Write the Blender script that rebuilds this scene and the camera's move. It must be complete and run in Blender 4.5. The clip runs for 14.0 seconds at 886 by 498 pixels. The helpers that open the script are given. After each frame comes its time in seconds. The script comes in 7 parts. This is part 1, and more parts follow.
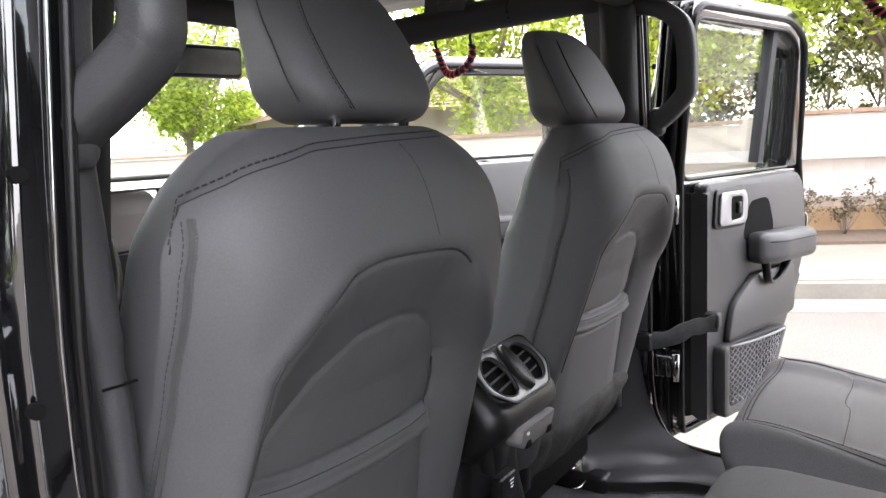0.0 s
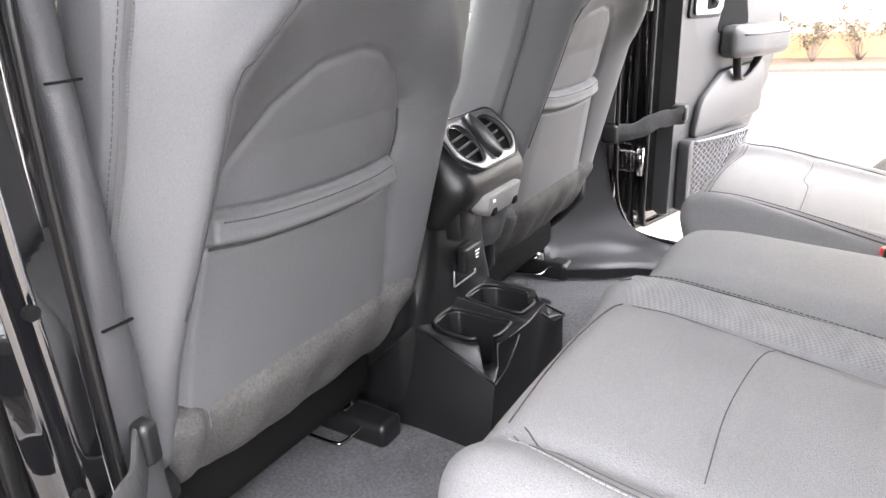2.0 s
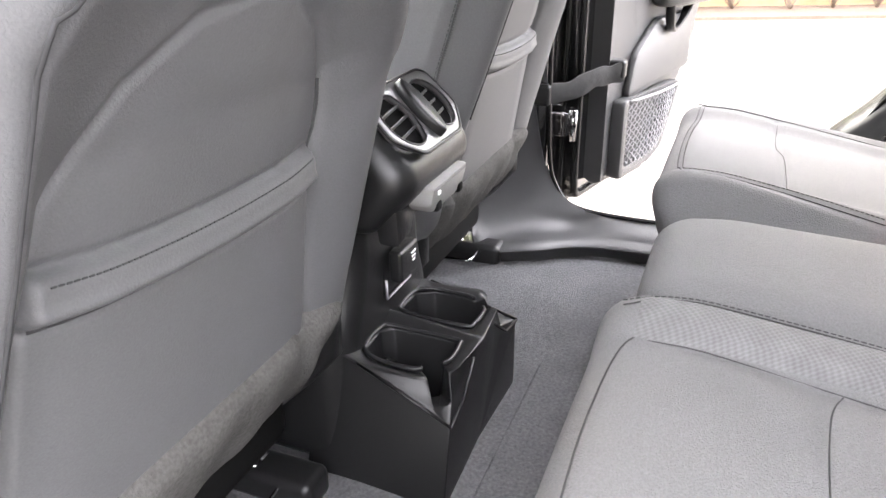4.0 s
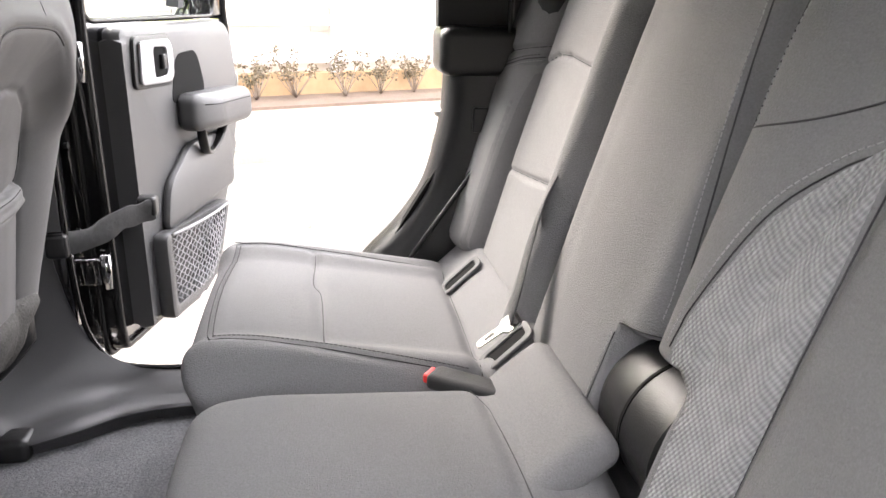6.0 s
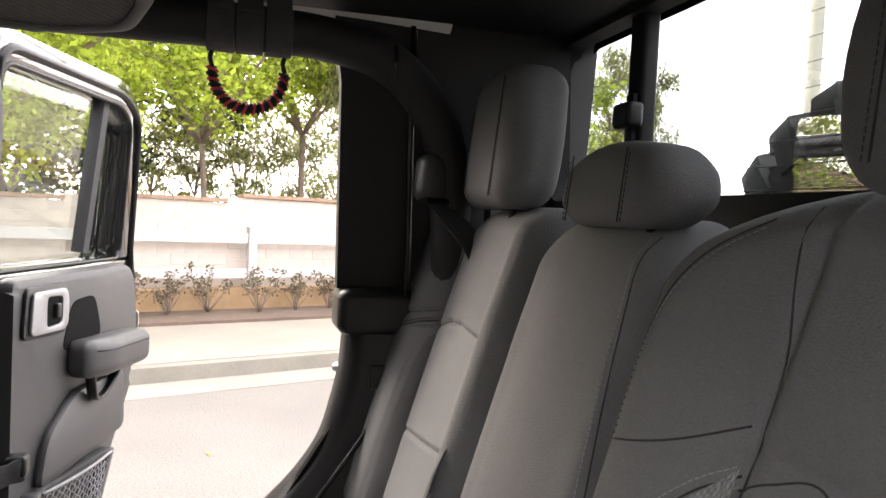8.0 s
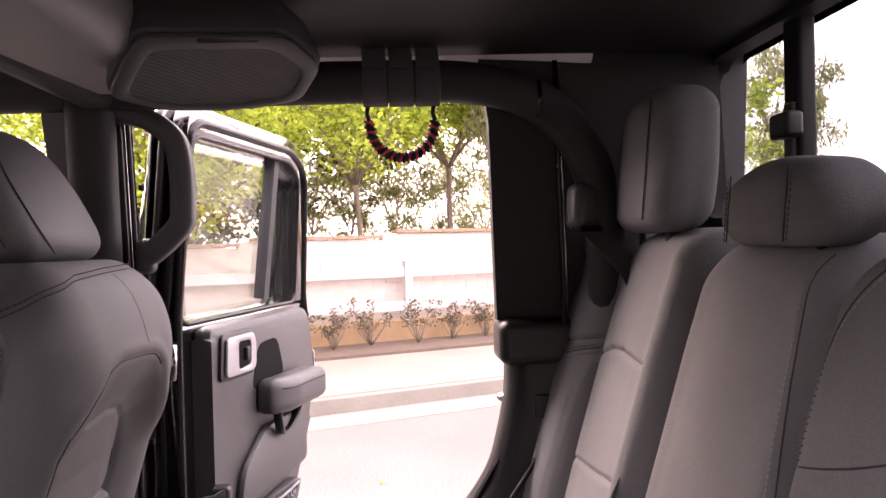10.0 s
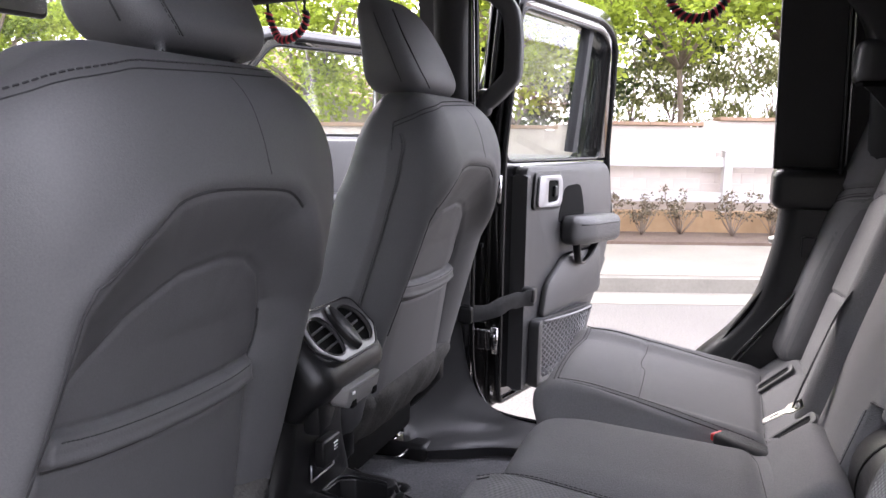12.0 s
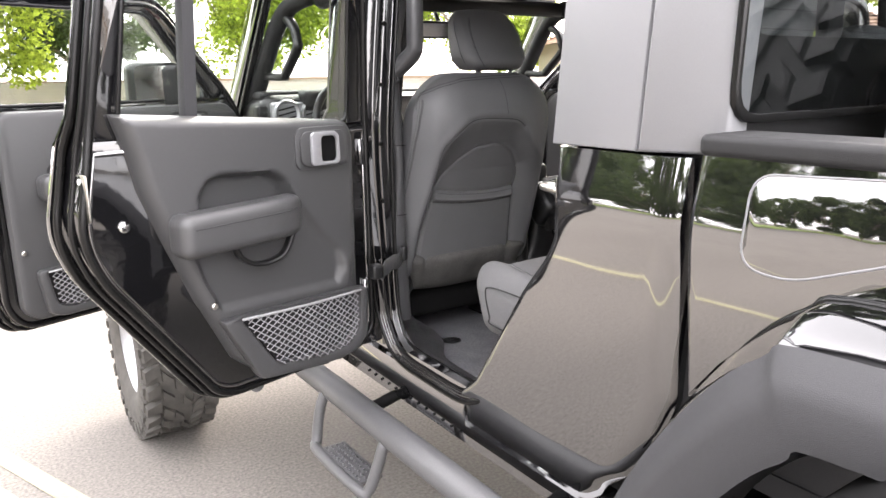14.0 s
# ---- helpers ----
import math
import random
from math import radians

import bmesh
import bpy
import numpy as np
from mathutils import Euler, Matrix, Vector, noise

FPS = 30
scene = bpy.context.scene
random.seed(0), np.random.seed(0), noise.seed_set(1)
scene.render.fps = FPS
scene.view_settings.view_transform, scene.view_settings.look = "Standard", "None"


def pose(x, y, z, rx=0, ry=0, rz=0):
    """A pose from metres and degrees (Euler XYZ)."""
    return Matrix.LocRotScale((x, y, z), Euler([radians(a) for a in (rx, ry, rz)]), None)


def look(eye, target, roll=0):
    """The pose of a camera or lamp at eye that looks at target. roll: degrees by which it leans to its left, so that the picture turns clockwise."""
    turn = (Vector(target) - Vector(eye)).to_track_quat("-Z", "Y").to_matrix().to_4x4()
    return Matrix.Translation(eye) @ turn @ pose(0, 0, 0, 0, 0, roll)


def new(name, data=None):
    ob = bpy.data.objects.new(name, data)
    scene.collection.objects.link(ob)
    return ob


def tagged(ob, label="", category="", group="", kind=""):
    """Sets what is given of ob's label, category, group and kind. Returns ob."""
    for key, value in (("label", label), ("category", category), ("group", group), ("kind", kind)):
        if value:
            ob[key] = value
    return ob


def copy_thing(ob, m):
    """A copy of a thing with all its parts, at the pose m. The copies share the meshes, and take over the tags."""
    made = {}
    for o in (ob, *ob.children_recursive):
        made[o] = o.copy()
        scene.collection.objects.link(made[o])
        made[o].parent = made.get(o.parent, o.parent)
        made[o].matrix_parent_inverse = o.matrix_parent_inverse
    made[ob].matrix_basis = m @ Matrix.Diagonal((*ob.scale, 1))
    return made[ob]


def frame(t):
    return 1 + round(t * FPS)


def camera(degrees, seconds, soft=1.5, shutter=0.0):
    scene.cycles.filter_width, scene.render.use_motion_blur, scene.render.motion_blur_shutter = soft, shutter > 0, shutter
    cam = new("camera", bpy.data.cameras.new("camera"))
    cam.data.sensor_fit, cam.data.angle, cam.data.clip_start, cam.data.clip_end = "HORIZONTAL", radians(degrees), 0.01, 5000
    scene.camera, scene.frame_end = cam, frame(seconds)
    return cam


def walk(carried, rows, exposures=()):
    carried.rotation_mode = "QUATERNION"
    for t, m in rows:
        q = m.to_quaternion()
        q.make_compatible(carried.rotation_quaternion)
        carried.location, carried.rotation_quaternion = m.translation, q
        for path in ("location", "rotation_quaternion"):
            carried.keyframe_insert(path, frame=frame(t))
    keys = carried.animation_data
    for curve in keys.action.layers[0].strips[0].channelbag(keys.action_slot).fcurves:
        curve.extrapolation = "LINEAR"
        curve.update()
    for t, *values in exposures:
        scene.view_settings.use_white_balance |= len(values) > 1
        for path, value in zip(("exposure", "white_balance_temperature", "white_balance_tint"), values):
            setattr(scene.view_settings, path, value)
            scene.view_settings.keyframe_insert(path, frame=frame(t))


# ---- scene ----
cam = camera(62.9, 14.0)
ROWS = [
    (0, -0.9777, -0.5472, 1.6057, 81.793, 2.868, -55.921),
    (0.5, -0.9818, -0.5497, 1.5799, 77.822, 2.948, -55.732),
    (1, -0.9814, -0.5474, 1.5418, 74.329, 2.988, -55.868),
    (1.5, -0.9847, -0.5465, 1.5176, 71.586, 2.687, -56.844),
    (2, -0.9846, -0.5407, 1.4962, 68.807, 2.097, -58.663),
    (2.2, -0.9876, -0.5382, 1.4986, 67.863, 1.772, -60.256),
    (4.3, -0.7232, -0.3474, 1.4655, 64.006, 0.811, -71.488),
    (4.5, -0.6830, -0.3474, 1.4711, 64.480, 0.408, -75.825),
    (5, -0.6537, -0.3650, 1.4905, 65.594, 0.133, -84.886),
    (5.5, -0.6244, -0.4223, 1.5114, 67.819, -0.587, -93.838),
    (6, -0.6221, -0.4462, 1.5381, 71.072, -1.234, -99.278),
    (6.5, -0.6195, -0.4664, 1.5596, 74.730, -1.974, -102.616),
    (7, -0.6220, -0.4760, 1.5810, 78.915, -2.638, -104.702),
    (7.5, -0.6248, -0.4812, 1.6049, 83.258, -2.924, -105.663),
    (8, -0.6343, -0.4769, 1.6253, 87.844, -2.775, -105.668),
    (8.2, -0.6368, -0.4740, 1.6291, 89.097, -2.555, -105.600),
    (10.3, -0.6671, -0.4618, 1.6391, 89.075, 1.428, -91.163),
    (10.5, -0.6699, -0.4660, 1.6256, 88.492, 1.154, -89.269),
    (11, -0.6863, -0.4606, 1.6036, 85.529, 0.687, -83.945),
    (11.5, -0.7306, -0.4589, 1.5660, 82.883, -0.277, -76.784),
    (12, -0.9895, -0.5428, 1.5515, 81.158, -0.870, -69.285),
    (12.5, -1.2447, -0.7368, 1.5618, 80.300, -0.605, -60.049),
    (13, -1.4706, -1.0863, 1.5600, 79.426, -0.279, -47.544),
    (13.5, -1.6596, -1.4520, 1.5533, 78.553, -0.559, -38.659),
    (14, -1.7248, -1.8227, 1.6182, 76.635, 0.803, -33.777),
]
EXPO = [(0.0, 2.62, 6320, 15), (0.5, 3.03, 6250, 17), (1.0, 3.52, 6420, 15), (1.5, 4.04, 6440, 15), (4.5, 4.08, 6500, 15), (5.0, 3.92, 6520, 15), (6.0, 3.55, 6530, 15), (6.5, 3.32, 6540, 15), (7.0, 3.05, 6550, 15), (7.5, 2.72, 6600, 15), (8.2, 2.45, 6750, 17), (10.5, 2.65, 7050, 41), (11.0, 2.45, 6750, 24), (11.5, 2.35, 6250, 17), (12.0, 2.5, 6080, 21), (12.5, 2.65, 6080, 23), (13.0, 2.88, 6400, 17), (13.5, 2.92, 6540, 15), (14.0, 2.72, 6600, 15)]
walk(cam, [(r[0], pose(*r[1:])) for r in ROWS], EXPO)

# ---- world and light: bright overcast ----
world = bpy.data.worlds.new("overcast_sky")
scene.world = world
world.use_nodes = True
wn, wl = world.node_tree.nodes, world.node_tree.links
sky = wn.new("ShaderNodeTexSky")
sky.sky_type, sky.sun_disc = "NISHITA", False
sky.sun_elevation, sky.sun_rotation = radians(36), radians(50)
sky.air_density, sky.dust_density, sky.ozone_density = 1.0, 6.0, 1.0
haze = wn.new("ShaderNodeMixRGB")
haze.inputs[0].default_value = 0.75
haze.inputs[2].default_value = (8.9, 8.8, 8.8, 1)
wl.new(sky.outputs[0], haze.inputs[1])
wl.new(haze.outputs[0], wn["Background"].inputs[0])
wn["Background"].inputs[1].default_value = 0.17
sun_data = bpy.data.lights.new("sun", "SUN")
sun_data.energy, sun_data.angle, sun_data.color = 0.95, radians(35), (1.0, 0.95, 0.88)
sun = new("sun", sun_data)
sun.matrix_world = look((31.6, 26.5, 30), (0, 0, 0))


# ---- materials ----
def mat(name, color, rough=0.6, metal=0.0, spec=0.5, color2=None, scale=60.0, amount=1.0, bump=0.0, bump_scale=None, coat=0.0,
        stain=0.0, stain_scale=3.0, weave=0.0, weave_scale=300.0, island=0.0, coords="Object", sheen=0.0, alpha=None):
    """A node material: base colour varied by fine noise and by broad stains, with bump and an optional weave."""
    m = bpy.data.materials.new(name)
    m.use_nodes = True
    n, l = m.node_tree.nodes, m.node_tree.links
    b = n["Principled BSDF"]
    b.inputs["Roughness"].default_value, b.inputs["Metallic"].default_value = rough, metal
    b.inputs["Specular IOR Level"].default_value = spec
    b.inputs["Coat Weight"].default_value = coat
    b.inputs["Sheen Weight"].default_value = sheen
    tc = n.new("ShaderNodeTexCoord")
    fine = n.new("ShaderNodeTexNoise")
    fine.inputs["Scale"].default_value, fine.inputs["Detail"].default_value = scale, 6.0
    l.new(tc.outputs[coords], fine.inputs["Vector"])
    ramp = n.new("ShaderNodeMixRGB")
    c2 = color2 or tuple(c * 1.25 for c in color)
    ramp.inputs[1].default_value, ramp.inputs[2].default_value = (*color, 1), (*c2, 1)
    mul = n.new("ShaderNodeMath")
    mul.operation = "MULTIPLY"
    mul.inputs[1].default_value = amount
    l.new(fine.outputs[0], mul.inputs[0])
    l.new(mul.outputs[0], ramp.inputs[0])
    out = ramp.outputs[0]
    if stain:
        broad = n.new("ShaderNodeTexNoise")
        broad.inputs["Scale"].default_value, broad.inputs["Detail"].default_value = stain_scale, 4.0
        l.new(tc.outputs[coords], broad.inputs["Vector"])
        mix = n.new("ShaderNodeMixRGB")
        mix.blend_type = "OVERLAY"
        mix.inputs[0].default_value = stain
        l.new(out, mix.inputs[1])
        l.new(broad.outputs[0], mix.inputs[2])
        out = mix.outputs[0]
    if island:
        geo = n.new("ShaderNodeNewGeometry")
        hsv = n.new("ShaderNodeHueSaturation")
        mr = n.new("ShaderNodeMapRange")
        mr.inputs[3].default_value, mr.inputs[4].default_value = 1 - island, 1 + island
        l.new(geo.outputs["Random Per Island"], mr.inputs[0])
        l.new(mr.outputs[0], hsv.inputs["Value"])
        l.new(out, hsv.inputs["Color"])
        out = hsv.outputs[0]
    l.new(out, b.inputs["Base Color"])
    height = None
    if bump:
        rel = n.new("ShaderNodeTexNoise")
        rel.inputs["Scale"].default_value, rel.inputs["Detail"].default_value = bump_scale or scale * 3, 5.0
        l.new(tc.outputs[coords], rel.inputs["Vector"])
        height = rel.outputs[0]
    if weave:
        # over-and-under threads: two sine rows crossing
        sep = n.new("ShaderNodeSeparateXYZ")
        l.new(tc.outputs[coords], sep.inputs[0])

        def calc(op, first, second):
            q = n.new("ShaderNodeMath")
            q.operation = op
            for i, v in enumerate((first, second)):
                if isinstance(v, (int, float)):
                    q.inputs[i].default_value = v
                else:
                    l.new(v, q.inputs[i])
            return q.outputs[0]

        k = 6.2832 * weave_scale
        across = calc("SINE", calc("MULTIPLY", sep.outputs[0], k), 0)
        along = calc("SINE", calc("MULTIPLY", calc("ADD", sep.outputs[1], sep.outputs[2]), k * 0.8), 0)
        height = calc("MULTIPLY_ADD", calc("MULTIPLY", across, along), 0.5)
        height.node.inputs[2].default_value = 0.5
        bump = weave
        dark = n.new("ShaderNodeMixRGB")
        dark.blend_type = "MULTIPLY"
        dark.inputs[0].default_value = min(1.0, weave * 0.75)
        l.new(out, dark.inputs[1])
        l.new(calc("ADD", calc("MULTIPLY", height, 0.8), 0.35), dark.inputs[2])
        l.new(dark.outputs[0], b.inputs["Base Color"])
    if height is not None:
        bp = n.new("ShaderNodeBump")
        bp.inputs["Strength"].default_value, bp.inputs["Distance"].default_value = bump, 0.002
        l.new(height, bp.inputs["Height"])
        l.new(bp.outputs[0], b.inputs["Normal"])
        if coat:
            l.new(bp.outputs[0], b.inputs["Coat Normal"])
    return m


def glass_mat(name, tint, base=0.04):
    """Clear or tinted sheet glass: see-through, with more gloss towards grazing angles."""
    m = bpy.data.materials.new(name)
    m.use_nodes = True
    n, l = m.node_tree.nodes, m.node_tree.links
    n.remove(n["Principled BSDF"])
    tr, gl, lw, mx = n.new("ShaderNodeBsdfTransparent"), n.new("ShaderNodeBsdfGlossy"), n.new("ShaderNodeLayerWeight"), n.new("ShaderNodeMixShader")
    tr.inputs[0].default_value = (*tint, 1)
    gl.inputs["Roughness"].default_value = 0.01
    lw.inputs[0].default_value = 0.5
    po, ma = n.new("ShaderNodeMath"), n.new("ShaderNodeMath")
    po.operation, ma.operation = "POWER", "MULTIPLY_ADD"
    po.inputs[1].default_value = 4.0
    ma.inputs[1].default_value, ma.inputs[2].default_value = 0.85, base
    l.new(lw.outputs["Facing"], po.inputs[0])
    l.new(po.outputs[0], ma.inputs[0])
    l.new(ma.outputs[0], mx.inputs[0])
    l.new(tr.outputs[0], mx.inputs[1])
    l.new(gl.outputs[0], mx.inputs[2])
    l.new(mx.outputs[0], n["Material Output"].inputs[0])
    return m


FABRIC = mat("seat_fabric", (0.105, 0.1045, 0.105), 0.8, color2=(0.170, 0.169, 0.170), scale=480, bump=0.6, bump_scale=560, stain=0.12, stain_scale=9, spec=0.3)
# Same cloth as FABRIC, darkened for the dimmer light on the front seats.
SEATBACK = mat("front_seat_fabric_dimmed", (0.064, 0.064, 0.066), 0.58, color2=(0.096, 0.096, 0.099), scale=480, bump=0.20, bump_scale=560, stain=0.10, stain_scale=9, spec=0.5)
# Backrest panel's copy of the cloth, paler to stand in for light on it.
INSERT = mat("seat_insert_fabric_lit", (0.125, 0.1245, 0.125), 0.78, color2=(0.205, 0.204, 0.205), scale=480, bump=0.7, bump_scale=560, stain=0.10, stain_scale=8, spec=0.35)
# Cushion copy of the insert cloth, a tone darker against the daylight on it.
CUSHION = mat("seat_cushion_fabric_dimmed", (0.100, 0.0996, 0.100), 0.8, color2=(0.175, 0.174, 0.175), scale=480, bump=0.7, bump_scale=560, stain=0.10, stain_scale=8, spec=0.3)
COARSE = mat("coarse_woven_fabric", (0.16, 0.16, 0.161), 0.88, color2=(0.32, 0.32, 0.321), weave=0.8, weave_scale=230, stain=0.1, spec=0.25, sheen=0.1)
TWILL = mat("ribbed_woven_fabric", (0.120, 0.1196, 0.120), 0.8, color2=(0.185, 0.1845, 0.185), weave=0.5, weave_scale=190, spec=0.3)
SKIRT = mat("felt_skirt", (0.030, 0.029, 0.028), 1.0, color2=(0.105, 0.103, 0.098), scale=260, bump=0.8, bump_scale=260, stain=0.3, stain_scale=30, spec=0.1)
CARPET = mat("carpet", (0.035, 0.035, 0.037), 1.0, color2=(0.165, 0.165, 0.172), scale=190, bump=1.0, bump_scale=300, stain=0.3, stain_scale=14, spec=0.1)
PLASTIC = mat("black_grained_plastic", (0.007, 0.007, 0.0073), 0.33, spec=0.40, color2=(0.012, 0.012, 0.0123), scale=300, bump=0.25, bump_scale=700, stain=0.1)
TRIM = mat("charcoal_door_plastic", (0.040, 0.040, 0.041), 0.40, color2=(0.052, 0.052, 0.053), scale=350, bump=0.25, bump_scale=800, stain=0.08, stain_scale=5)
SOFT = mat("matte_black_foam", (0.010, 0.010, 0.0105), 0.62, spec=0.35, color2=(0.016, 0.016, 0.0165), scale=300, bump=0.3, bump_scale=700)
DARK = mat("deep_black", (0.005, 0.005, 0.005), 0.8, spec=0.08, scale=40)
PAINT = mat("black_gloss_paint", (0.004, 0.004, 0.0045), 0.04, spec=1.0, coat=1.0, bump=0.8, bump_scale=5, scale=30, stain=0.05)
PAINT.node_tree.nodes["Principled BSDF"].inputs["Coat IOR"].default_value = 2.6
for swell in PAINT.node_tree.nodes:
    if swell.type == "TEX_NOISE":
        swell.inputs["Detail"].default_value = 0.0
JAMB = mat("black_jamb_paint", (0.004, 0.004, 0.0045), 0.07, spec=0.6, coat=1.0, bump=0.3, bump_scale=9, scale=30, stain=0.05)
JAMB.node_tree.nodes["Principled BSDF"].inputs["Coat IOR"].default_value = 1.8
RUBBER = mat("black_rubber_seal", (0.005, 0.005, 0.005), 0.26, spec=0.3, scale=200, bump=0.1)
# Base grey carries the sky's sheen; the hardtop itself is satin black.
SATIN = mat("satin_black_sky_sheen", (0.150, 0.150, 0.154), 0.36, color2=(0.175, 0.175, 0.18), scale=500, bump=0.12, bump_scale=1200)
FLARE = mat("textured_flare_plastic", (0.030, 0.030, 0.032), 0.62, spec=0.3, color2=(0.040, 0.040, 0.042), scale=260, bump=0.3, bump_scale=900)
SILVER = mat("satin_silver", (0.30, 0.30, 0.31), 0.36, metal=0.5, scale=90)
CHROME = mat("chrome", (0.8, 0.8, 0.8), 0.08, metal=1.0, scale=90)
STEEL = mat("zinc_steel", (0.5, 0.48, 0.44), 0.35, metal=1.0, scale=120, bump=0.1)
HEADLINER = mat("headliner", (0.62, 0.61, 0.58), 0.95, color2=(0.72, 0.71, 0.68), scale=300, bump=0.3, bump_scale=600)
THREAD = mat("grey_thread", (0.20, 0.20, 0.20), 0.9, scale=300)
PIPING = mat("dark_seam_thread", (0.022, 0.022, 0.023), 0.8, scale=300)
STRAP = mat("nylon_webbing", (0.03, 0.03, 0.032), 0.7, color2=(0.06, 0.06, 0.062), weave=0.6, weave_scale=350)
RED = mat("red_plastic", (0.5, 0.02, 0.02), 0.4, scale=80)
REDCORD = mat("red_paracord", (0.45, 0.03, 0.05), 0.8, scale=300, bump=0.5)
BLACKCORD = mat("black_paracord", (0.012, 0.012, 0.013), 0.85, scale=300, bump=0.5)
WHITE = mat("white_marking", (0.8, 0.8, 0.8), 0.6, scale=90)
TYRE = mat("tyre_rubber", (0.030, 0.029, 0.027), 0.8, color2=(0.085, 0.078, 0.068), scale=25, bump=0.3, bump_scale=120, stain=0.3, stain_scale=9)
GLASS = glass_mat("clear_glass", (0.93, 0.96, 0.94))
TINTED = glass_mat("tinted_glass", (0.74, 0.77, 0.77), 0.14)
ASPHALT = mat("asphalt", (0.030, 0.027, 0.025), 0.95, color2=(0.25, 0.23, 0.205), scale=75, bump=0.6, bump_scale=110, stain=0.25, stain_scale=0.7)
CONCRETE = mat("concrete", (0.195, 0.175, 0.148), 0.95, color2=(0.25, 0.225, 0.19), scale=40, bump=0.2, stain=0.2, stain_scale=1.2)
SPARE_RUBBER = mat("clean_tyre_rubber", (0.016, 0.016, 0.016), 0.7, color2=(0.026, 0.026, 0.025), scale=25, bump=0.3, bump_scale=120)
KERB = mat("kerb_concrete", (0.15, 0.14, 0.12), 0.95, color2=(0.21, 0.195, 0.165), scale=30, bump=0.3, stain=0.35, stain_scale=2.0)
MULCH = mat("mulch", (0.085, 0.055, 0.04), 1.0, color2=(0.15, 0.11, 0.085), scale=25, bump=1.0, bump_scale=40, stain=0.3)
BLOCK = mat("wall_block", (0.47, 0.415, 0.37), 0.95, color2=(0.53, 0.47, 0.42), scale=12, bump=0.4, bump_scale=30, stain=0.2, stain_scale=1.0, island=0.03)
CAPSTONE = mat("wall_cap", (0.27, 0.175, 0.115), 0.95, color2=(0.34, 0.235, 0.165), scale=12, bump=0.4, stain=0.2, island=0.1)
SLOPE = mat("bare_earth", (0.30, 0.19, 0.10), 1.0, color2=(0.36, 0.245, 0.145), scale=9, bump=0.5, stain=0.3)
FENCE = mat("white_vinyl_fence", (0.46, 0.44, 0.43), 0.5, color2=(0.50, 0.48, 0.47), scale=20, stain=0.05)
LEAF = mat("leaf_bright", (0.21, 0.28, 0.03), 0.6, color2=(0.42, 0.50, 0.07), scale=6, island=0.5)
LEAF_DARK = mat("leaf_dark", (0.04, 0.06, 0.02), 0.6, color2=(0.075, 0.105, 0.035), scale=6, island=0.5)
LEAF_DRY = mat("leaf_olive", (0.15, 0.165, 0.06), 0.7, color2=(0.26, 0.27, 0.12), scale=6, island=0.5)
BARK = mat("bark", (0.16, 0.12, 0.09), 0.95, color2=(0.26, 0.21, 0.17), scale=14, bump=0.9, bump_scale=30)


def let_light_through(m, share=0.65):
    """Leaves glow when lit from behind."""
    n, l = m.node_tree.nodes, m.node_tree.links
    b, out = n["Principled BSDF"], n["Material Output"]
    tr, mx = n.new("ShaderNodeBsdfTranslucent"), n.new("ShaderNodeMixShader")
    mx.inputs[0].default_value = share
    l.new(b.inputs["Base Color"].links[0].from_socket, tr.inputs[0])
    l.new(b.outputs[0], mx.inputs[1])
    l.new(tr.outputs[0], mx.inputs[2])
    l.new(mx.outputs[0], out.inputs[0])


for leafy in (LEAF, LEAF_DARK, LEAF_DRY):
    let_light_through(leafy)


# ---- mesh helpers ----
def obj(name, verts, faces, material, smooth=True, parent=None, label=""):
    me = bpy.data.meshes.new(name)
    me.from_pydata([tuple(v) for v in verts], [], faces)
    me.update()
    if smooth:
        me.polygons.foreach_set("use_smooth", [True] * len(me.polygons))
    if material:
        me.materials.append(material)
    ob = new(name, me)
    if parent:
        ob.parent = parent
    if label:
        ob["label"] = label
    return ob


def part(name, bm, material, parent=None, label="", smooth=False):
    me = bpy.data.meshes.new(name)
    bm.to_mesh(me)
    bm.free()
    if smooth:
        me.polygons.foreach_set("use_smooth", [True] * len(me.polygons))
    me.materials.append(material)
    ob = new(name, me)
    if parent:
        ob.parent = parent
    if label:
        ob["label"] = label
    return ob


def thing(name, label, category, at=(0, 0, 0), rz=0, group="", kind=""):
    ob = new(name)
    ob.empty_display_size = 0.05
    ob.matrix_world = pose(*at, 0, 0, rz)
    return tagged(ob, label, category, group, kind)


def sharp(ob, deg=35):
    """Smooth shading with hard edges above an angle."""
    me = ob.data
    bm = bmesh.new()
    bm.from_mesh(me)
    for e in bm.edges:
        e.smooth = e.calc_face_angle(3.2) < radians(deg)
    for f in bm.faces:
        f.smooth = True
    bm.to_mesh(me)
    bm.free()
    return ob


